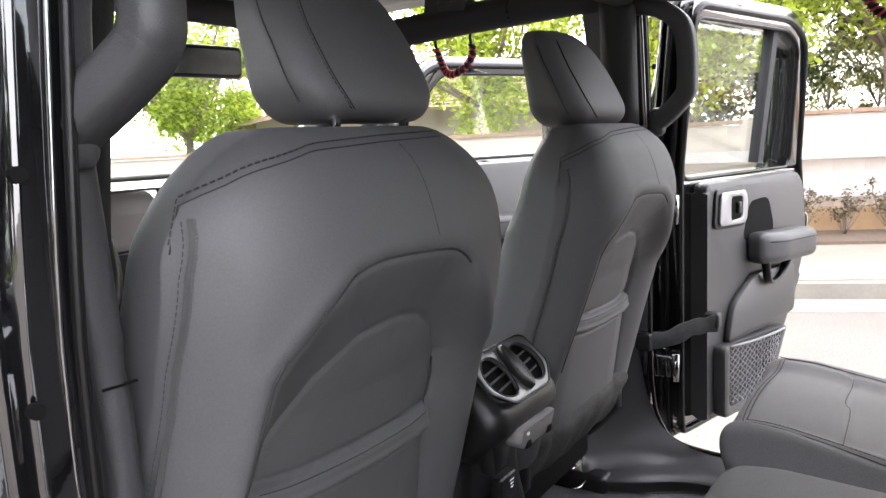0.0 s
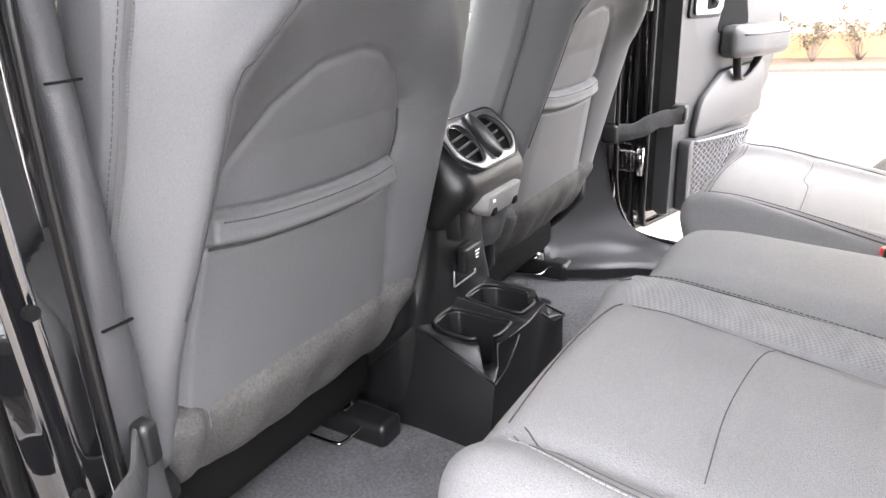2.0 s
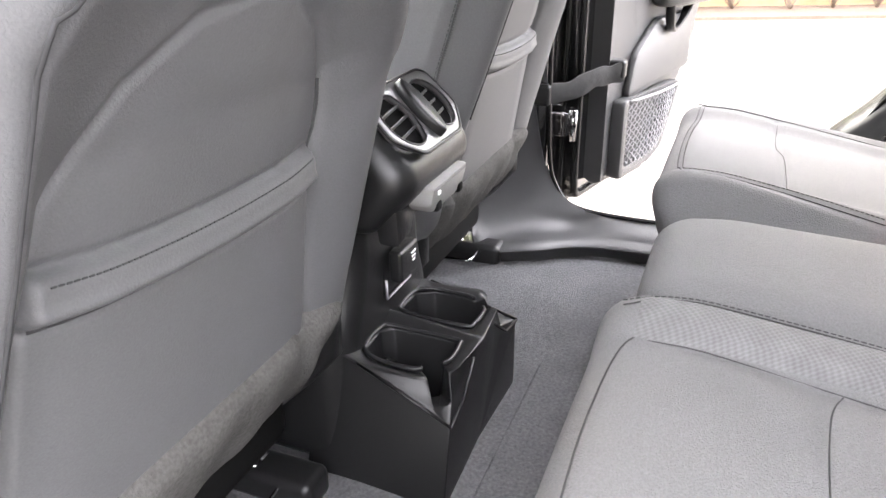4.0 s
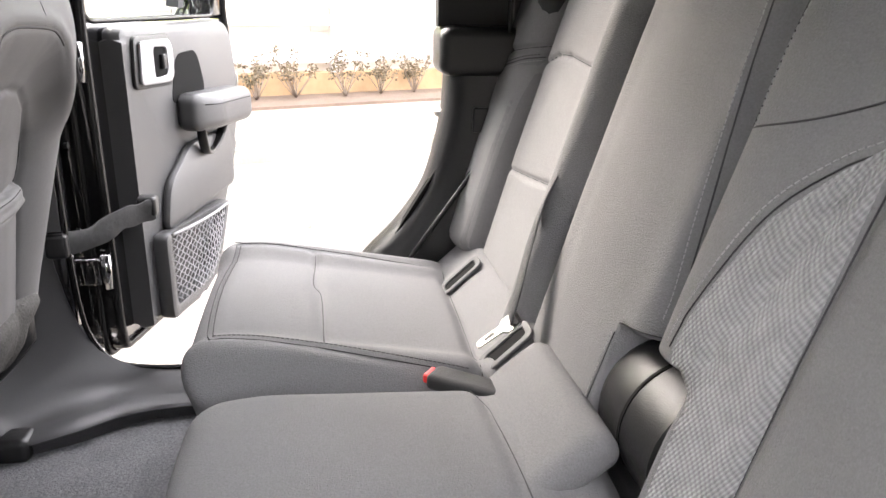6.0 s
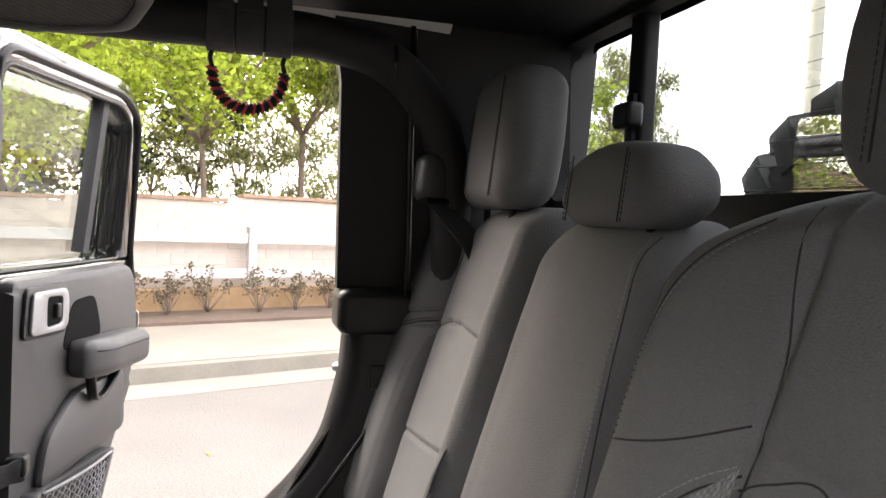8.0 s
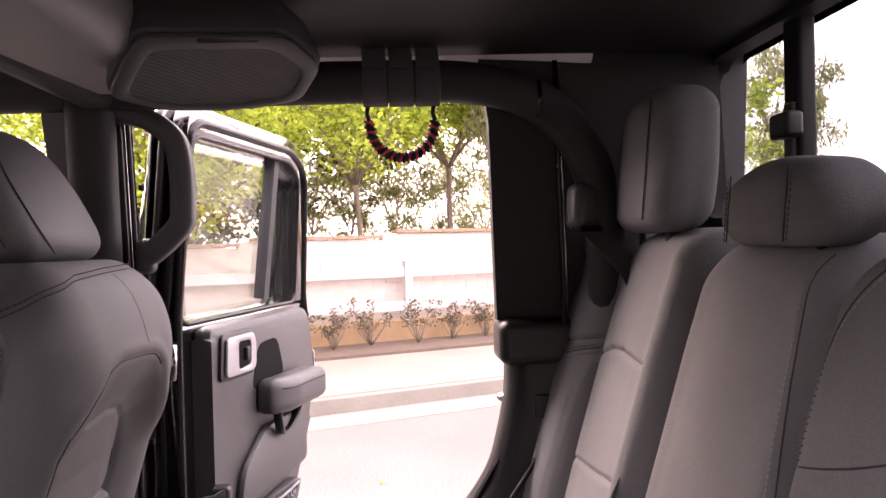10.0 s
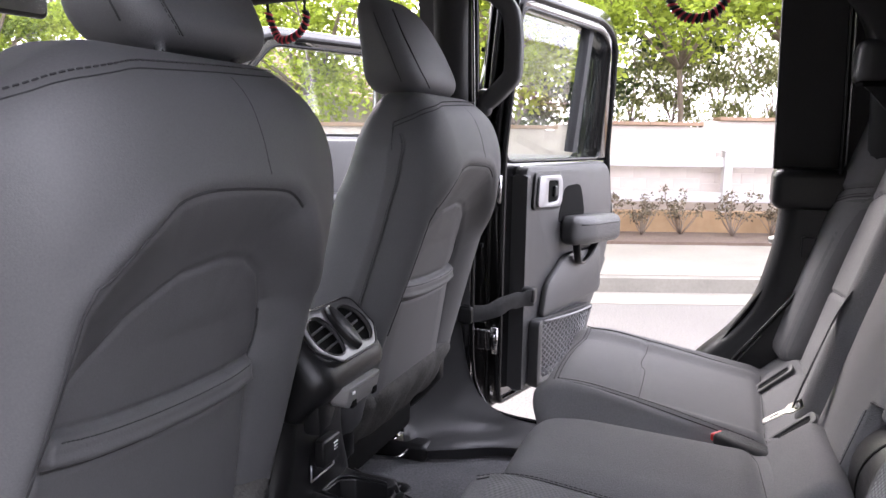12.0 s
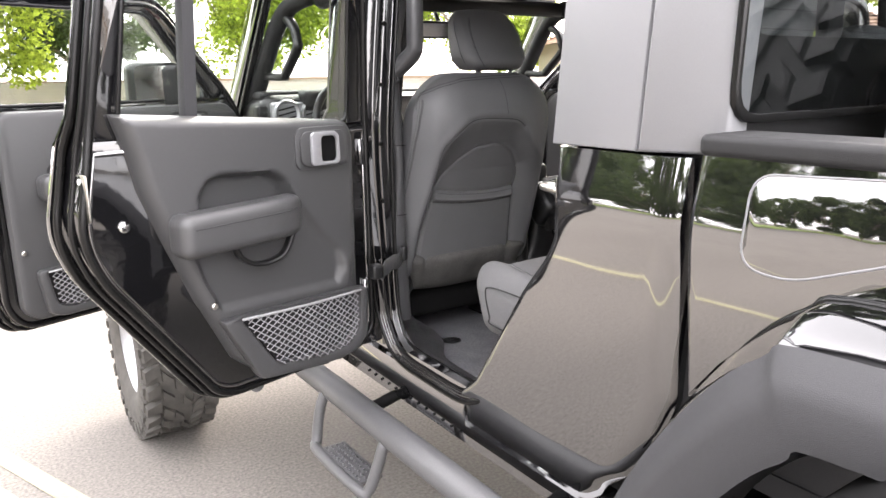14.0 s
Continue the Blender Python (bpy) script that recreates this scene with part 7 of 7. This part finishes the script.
def far_box(u0, u1, v0, v1, z0, z1, store):
    vs, fs = store
    b = len(vs)
    vs += [street(u, v, z) for z in (z0, z1) for u, v in ((u0, v0), (u1, v0), (u1, v1), (u0, v1))]
    fs += [[b + i for i in q] for q in ((3, 2, 1, 0), (4, 5, 6, 7), (0, 1, 5, 4), (1, 2, 6, 5), (2, 3, 7, 6), (3, 0, 4, 7))]


cap_store = ([], [])
count = 0
for v0, v1, top in RUNS:
    far_box(WALL_U - 0.005, WALL_U + 0.17, v0, v1, -0.2, top - 0.07, (far_v, far_f))
    courses = int((top - 0.06) / 0.155) + 1
    for c in range(courses):
        z = top - 0.058 - 0.0775 - 0.155 * c
        if z < 0.3:
            break
        v = v0 + (0.2 if c % 2 else 0.4)
        while v < v1 - 0.1:
            near = -6.9 < v < -0.3 and count < 290 and z > 0.5
            if near:
                piece("block", BLOCK_MESH, WALL_U + 0.085 + random.uniform(-0.004, 0.004), v, z, wall)
                count += 1
            else:
                far_box(WALL_U - 0.01, WALL_U + 0.03, v - 0.1985, v + 0.1985, z - 0.0765, z + 0.0765, (far_v, far_f))
            v += 0.4
    v = v0 + 0.2
    while v < v1 - 0.05:
        if -7 < v < 0:
            piece("cap_stone", CAP_MESH, WALL_U + 0.085, v, top - 0.028, wall)
        else:
            far_box(WALL_U - 0.05, WALL_U + 0.22, v - 0.197, v + 0.197, top - 0.055, top, cap_store)
        v += 0.4
rest = obj("far_blocks", far_v, far_f, BLOCK, False, wall)
rest["kind"] = "stuff"
rest = obj("far_caps", *cap_store, CAPSTONE, False, wall)
rest["kind"] = "stuff"

fence = thing("rail_fence", "white vinyl two-rail fence before the wall", "fence")
POST_MESH, TIP_MESH = box_mesh("post", (0.125, 0.125, 1.22), FENCE, 0.01), box_mesh("post_cap", (0.15, 0.15, 0.03), FENCE, 0.01)
RAIL_MESH = box_mesh("rail", (0.04, 2.08, 0.15), FENCE, 0.008)
for k in range(-5, 7):
    v = -4.49 + 2.2 * k
    piece("post", POST_MESH, 9.58, v, 0.78, fence)
    piece("post_cap", TIP_MESH, 9.58, v, 1.395, fence)
    for z in (1.235, 0.715):
        piece("rail", RAIL_MESH, 9.58, v + 1.1, z, fence)


def leaves(count, centres, size, spread, droop=0.3):
    """Verts and faces of many small two-sided leaves in clumps."""
    vs, fs = [], []
    for _ in range(count):
        c, r = random.choice(centres)
        d = Vector((random.gauss(0, 1), random.gauss(0, 1), random.gauss(0, 0.8))).normalized() * r * random.random() ** 0.45
        p = Vector(c) + d
        t = Vector((random.gauss(0, 1), random.gauss(0, 1), random.gauss(-droop, 0.6))).normalized()
        n = t.cross(Vector((random.gauss(0, 1), random.gauss(0, 1), random.gauss(0, 1)))).normalized()
        L, w = size * random.uniform(0.6, 1.3), size * spread * random.uniform(0.7, 1.2)
        b = len(vs)
        vs += [p, p + t * L * 0.5 + n * w, p + t * L, p + t * L * 0.5 - n * w]
        fs.append([b, b + 1, b + 2, b + 3])
    return vs, fs


def limb(a, b, r0, r1, bend=0.15, n=6):
    a, b = Vector(a), Vector(b)
    off = Vector((random.uniform(-1, 1), random.uniform(-1, 1), random.uniform(0, 0.6))) * bend * (b - a).length
    pts = [a.lerp(b, i / n) + off * math.sin(math.pi * i / n) for i in range(n + 1)]
    return pts, [r0 + (r1 - r0) * i / n for i in range(n + 1)]


def tree(x, y, height, crown_r, base, material, label, seed, count=5200, size=0.11, spread=0.30, trunk_r=0.10, fork=2.3, ground=0.15, clumps=26, droop=0.3, low=0.0, category="tree"):
    random.seed(seed)
    t = thing("tree", label, category, (x, y, ground), group="street trees")
    pts, rad = limb((0, 0, -0.1), (random.uniform(-0.15, 0.15), random.uniform(-0.15, 0.15), fork), trunk_r, trunk_r * 0.75, 0.05, 8)
    vs, fs = tube_mesh(pts, rad, 10)
    top = pts[-1]
    centres = []
    for k in range(7):
        a = 2 * math.pi * k / 7 + random.uniform(-0.3, 0.3)
        reach = crown_r * random.uniform(0.5, 0.85)
        end = Vector((reach * math.cos(a), reach * math.sin(a), fork + (height - fork) * random.uniform(0.35, 0.9)))
        p2, r2 = limb(top, end, trunk_r * 0.55, trunk_r * 0.12, 0.12)
        v, f = tube_mesh(p2, r2, 6)
        fs += [[i + len(vs) for i in q] for q in f]
        vs += v
        for m in range(3):
            tip = p2[random.randint(2, 5)] + Vector((random.uniform(-1, 1), random.uniform(-1, 1), random.uniform(-0.4, 0.7))) * crown_r * 0.45
            p3, r3 = limb(p2[random.randint(2, 5)], tip, trunk_r * 0.18, trunk_r * 0.05, 0.1, 4)
            v, f = tube_mesh(p3, r3, 4)
            fs += [[i + len(vs) for i in q] for q in f]
            vs += v
            centres.append((tip, crown_r * random.uniform(0.14, 0.30)))
    for _ in range(clumps):
        a, rr = random.uniform(0, 6.283), crown_r * random.random() ** 0.5
        h = base + (height - base) * random.random()
        edge = math.sqrt(max(0.05, 1 - ((h - (base + height) / 2) / ((height - base) / 2)) ** 2))
        centres.append(((rr * edge * math.cos(a), rr * edge * math.sin(a), h), crown_r * random.uniform(0.12, 0.28)))
    obj("trunk", vs, fs, BARK, True, t, "grey-brown trunk and limbs")
    v, f = leaves(int(count * 2.3), centres, size * 1.1, spread, droop)
    obj("crown", v, f, material, False, t, "loose leafy crown with gaps")
    return t


def shrub(u, v, h, material, seed, count=420):
    random.seed(seed)
    s = thing("shrub", "sparse reddish-green twiggy shrub in bark mulch", "shrub", street(u, v, 0.19), group="bed shrubs")
    vs, fs, centres = [], [], []
    for k in range(16):
        a = random.uniform(0, 6.283)
        end = Vector((h * 0.65 * math.cos(a) * random.random(), h * 0.65 * math.sin(a) * random.random(), h * random.uniform(0.55, 1.1)))
        p, r = limb((0, 0, 0), end, 0.008, 0.003, 0.1, 4)
        q, f = tube_mesh(p, r, 4)
        fs += [[i + len(vs) for i in g] for g in f]
        vs += q
        centres += [(p[-1], h * 0.10), (p[-2], h * 0.12)]
    obj("twig_tangle", vs, fs, BARK, True, s)
    q, f = leaves(count, centres, 0.045, 0.35, 0.0)
    obj("foliage", q, f, material, False, s)
    return s


SHRUB_MAT = mat("shrub_leaf", (0.09, 0.075, 0.04), 0.7, color2=(0.15, 0.11, 0.07), scale=6, island=0.5)
for i, (u, v, h) in enumerate([(9.25, -3.75, 0.62), (9.1, -4.45, 0.58), (9.2, -5.05, 0.50), (9.2, -5.62, 0.50), (9.15, -3.15, 0.50), (8.95, -2.55, 0.55), (9.1, -1.9, 0.55), (9.1, -6.3, 0.5), (9.2, -1.1, 0.5), (9.0, 0.2, 0.5)]):
    shrub(u, v, h, SHRUB_MAT, 40 + i)

# trees along and behind the wall
tree(8.75, 2.25, 6.2, 2.6, 2.2, LEAF, "young street tree with bright green crown before the wall", 3, 9000, 0.10, 0.30, 0.105, 2.35)
tree(9.6, -4.45, 5.4, 1.35, 1.7, LEAF, "slim street tree with bright green crown", 5, 2200, 0.11, 0.30, 0.07, 1.8)
tree(12.5, 0.3, 7.5, 3.2, 3.3, LEAF, "bright green tree behind the garden wall", 7, 6000, 0.12, 0.30, 0.06, 2.6)
tree(13.2, -2.7, 7.2, 2.6, 3.7, LEAF, "bright green tree with spreading crown behind the wall", 8, 4200, 0.12, 0.30, 0.06, 2.8)
for i, (x, y, h, r) in enumerate([(17.5, 1.6, 5.6, 1.7), (18.3, -0.4, 6.4, 1.6), (17.0, -1.5, 5.2, 1.5), (18.8, -3.0, 6.0, 1.7), (19.5, 3.2, 6.2, 1.8), (17.6, 0.5, 4.2, 1.2)]):
    tree(x, y, h, r, 0.9, LEAF_DRY, "wispy pale green tree with thin stems behind the wall", 30 + i, 1300, 0.15, 0.16, 0.035, 1.8, droop=0.9)
tree(14.5, -4.0, 8.0, 3.0, 2.2, LEAF_DRY, "wispy olive tree behind the garden wall", 9, 6000, 0.16, 0.10, 0.09, 3.2, droop=1.6)
tree(13.6, -1.6, 7.0, 2.4, 1.6, LEAF_DRY, "wispy olive tree with pale stems behind the wall", 11, 4600, 0.17, 0.09, 0.07, 3.0, droop=1.6)
tree(12.3, 3.0, 4.2, 1.9, 1.2, LEAF_DARK, "dark round tree behind the garden wall", 13, 5200, 0.10, 0.32, 0.09, 1.6)
tree(12.0, 7.5, 6.0, 2.6, 1.6, LEAF, "bright green tree farther along the wall", 15, 6500, 0.12, 0.30, 0.10, 2.2)
tree(16.5, 2.5, 9.0, 3.6, 2.0, LEAF_DARK, "tall dark tree in the garden beyond", 17, 6000, 0.16, 0.26, 0.14, 3.5)
tree(14.9, -7.3, 5.2, 1.6, 1.4, LEAF, "full green tree behind the garden wall", 19, 2200, 0.13, 0.28, 0.08, 2.0)
tree(20.5, -12.5, 7.5, 2.2, 1.5, LEAF_DRY, "wispy olive tree beside the street", 21, 5000, 0.2, 0.10, 0.12, 3.0, droop=1.6)
tree(20.0, -5.5, 10.0, 3.5, 2.0, LEAF_DRY, "pale olive tree far behind the wall", 22, 5000, 0.2, 0.10, 0.12, 3.5, droop=1.6)
# trees ahead and across the street
for i, (x, y, h, r, m) in enumerate([(-1.5, 21.0, 8.5, 4.2, LEAF), (7.5, 24.0, 8.0, 4.0, LEAF), (-9.5, 24.0, 9.0, 4.4, LEAF), (2.5, 30.0, 8.0, 4.5, LEAF_DARK), (14.5, 20.0, 7.5, 3.6, LEAF), (-16.0, 19.0, 8.5, 4.2, LEAF_DARK), (-5.5, 29.0, 7.0, 4.0, LEAF_DARK), (-36.0, 9.0, 14.5, 6.2, LEAF_DARK), (-38.0, -10.0, 14.0, 6.2, LEAF_DARK), (-36.0, -26.0, 14.0, 6.2, LEAF_DARK), (-22.0, 24.0, 9.0, 4.6, LEAF_DARK), (-38.0, -1.0, 15.0, 6.6, LEAF_DARK), (-38.0, 19.0, 15.5, 6.6, LEAF_DARK), (-45.0, 4.0, 17.0, 7.5, LEAF_DARK)]):
    tree(x, y, h, r, 1.9, m, "full green tree across the street" if x < -15 else "full green tree ahead of the pickup", 60 + i, 14000, 0.17 if x > -30 else 0.36, 0.30, 0.16, 2.2, -0.02)
for i in range(9):
    tree(-54.0 + 3.0 * math.sin(i * 2.1), -40.0 + 11.0 * i, 20.0, 8.5, 0.6, LEAF_DARK, "dense dark tree in the row beyond the verge", 120 + i, 5000, 0.62, 0.34, 0.2, 2.0, -0.02)
GRASS = mat("lawn", (0.13, 0.19, 0.04), 0.95, color2=(0.24, 0.30, 0.09), scale=18, bump=0.8, bump_scale=60, stain=0.3, stain_scale=0.5)
tagged(rbox("lawn", (-4, 28, 0.0), (70, 18, 0.3), 0.1, GRASS, None, (1, 1, 1)), "yellow-green lawn strip ahead of the street", "lawn", kind="structure")
tagged(rbox("verge", (-48, -2, 0.0), (26, 90, 0.3), 0.1, GRASS, None, (1, 1, 1)), "green verge across the street", "verge", kind="structure")

# ---- the house beyond the wall ----
house = thing("house", "single-storey cream house with pink clay tile roof", "house", (17.5, 12.5, 0), -30)
STUCCO = mat("cream_stucco", (0.36, 0.31, 0.25), 0.9, color2=(0.42, 0.37, 0.30), scale=20, bump=0.3)
CLAY = mat("clay_tiles", (0.30, 0.19, 0.14), 0.9, color2=(0.42, 0.29, 0.22), scale=8, bump=0.3, island=0.25)
rbox("wall", (0, 0, 1.3), (9.0, 7.0, 2.6), 0.03, STUCCO, house)
tv, tf = [], []
for side in range(4):
    m = Euler((0, 0, radians(90 * side))).to_matrix()
    half, depth = (5.0, 4.0) if side % 2 == 0 else (4.0, 5.0)
    for rw in range(16):
        t0, t1 = rw / 16, (rw + 1) / 16
        w0 = half - t0 * (half - (0.8 if half > 4.5 else 0.02))
        z0, z1 = 2.5 + 1.6 * t0, 2.5 + 1.6 * t1
        d0, d1 = depth * (1 - t0), depth * (1 - t1)
        nseg = max(2, int(w0 / 0.3))
        for k in range(nseg):
            a, b = -w0 + 2 * w0 * k / nseg, -w0 + 2 * w0 * (k + 1) / nseg - 0.02
            base = len(tv)
            for q in ((a, -d0, z0 + 0.05), (b, -d0, z0 + 0.05), (b * 0.96, -d1 + 0.03, z1 + 0.0), (a * 0.96, -d1 + 0.03, z1 + 0.0), (a, -d0, z0), (b, -d0, z0)):
                tv.append(m @ Vector(q))
            tf += [[base, base + 1, base + 2, base + 3], [base + 4, base + 5, base + 1, base]]
obj("roof", tv, tf, CLAY, False, house, "pink-brown clay tile roof")

# ---- small street details ----
tagged(obj("fallen_leaf", [street(3.90 + a, -1.91 + b, 0.006 + c) for a, b, c in ((0, 0, 0), (0.03, 0.02, 0.012), (0.07, 0.0, 0.008), (0.03, -0.02, 0.004))], [[0, 1, 2, 3]], mat("dry_leaf", (0.5, 0.28, 0.05), 0.8), False), "dry orange leaf lying on the asphalt", "leaf")
YELLOW = mat("faded_road_paint", (0.36, 0.33, 0.20), 0.9, color2=(0.22, 0.21, 0.15), scale=30, bump=0.3, stain=0.3)
tagged(obj("road_marking", [(-3.40, -6.0, 0.004), (-3.36, -6.0, 0.004), (-2.75, 1.6, 0.004), (-2.79, 1.6, 0.004)], [[0, 1, 2, 3]], YELLOW, False), "faded yellow painted line on the asphalt", "road marking", kind="structure")
for u0, u1 in ((-1.043, -0.965), (-1.200, -1.125)):
    tagged(obj("road_marking", [street(u0, 1.5, 0.004), street(u1, 1.5, 0.004), street(u1, 40.0, 0.004), street(u0, 40.0, 0.004)], [[0, 1, 2, 3]], YELLOW, False), "pale yellow half of the double centre line", "road marking", kind="structure")
POLE = mat("concrete_pole", (0.45, 0.43, 0.36), 0.9, scale=10, stain=0.2)
pole = thing("utility_pole", "tall pale utility pole behind the pickup", "pole", (10.9, -10.9, 0))
lathe("shaft", [(0.0, -0.2), (0.16, -0.2), (0.10, 11.0), (0.0, 11.0)], POLE, pole, 16, "z")
tower = thing("pylon", "distant steel lattice power pylon", "pylon", (34.0, -52.0, 0))
for i in range(6):
    for sx, sy in ((-1, -1), (1, -1), (1, 1), (-1, 1)):
        w0, w1 = 3.0 * (1 - i / 6.5), 3.0 * (1 - (i + 1) / 6.5)
        tube("strut", [(sx * w0, sy * w0, 4.5 * i), (sx * w1, sy * w1, 4.5 * (i + 1))], 0.12, POLE, tower, 4)
        tube("brace", [(sx * w0, sy * w0, 4.5 * i), (-sx * w1 if sx == sy else sx * w1, sy * w1 if sx == sy else -sy * w1, 4.5 * (i + 1))], 0.07, POLE, tower, 4)
for z in (20.0, 24.0):
    tube("arm", [(-6, 0, z), (6, 0, z)], 0.15, POLE, tower, 4)
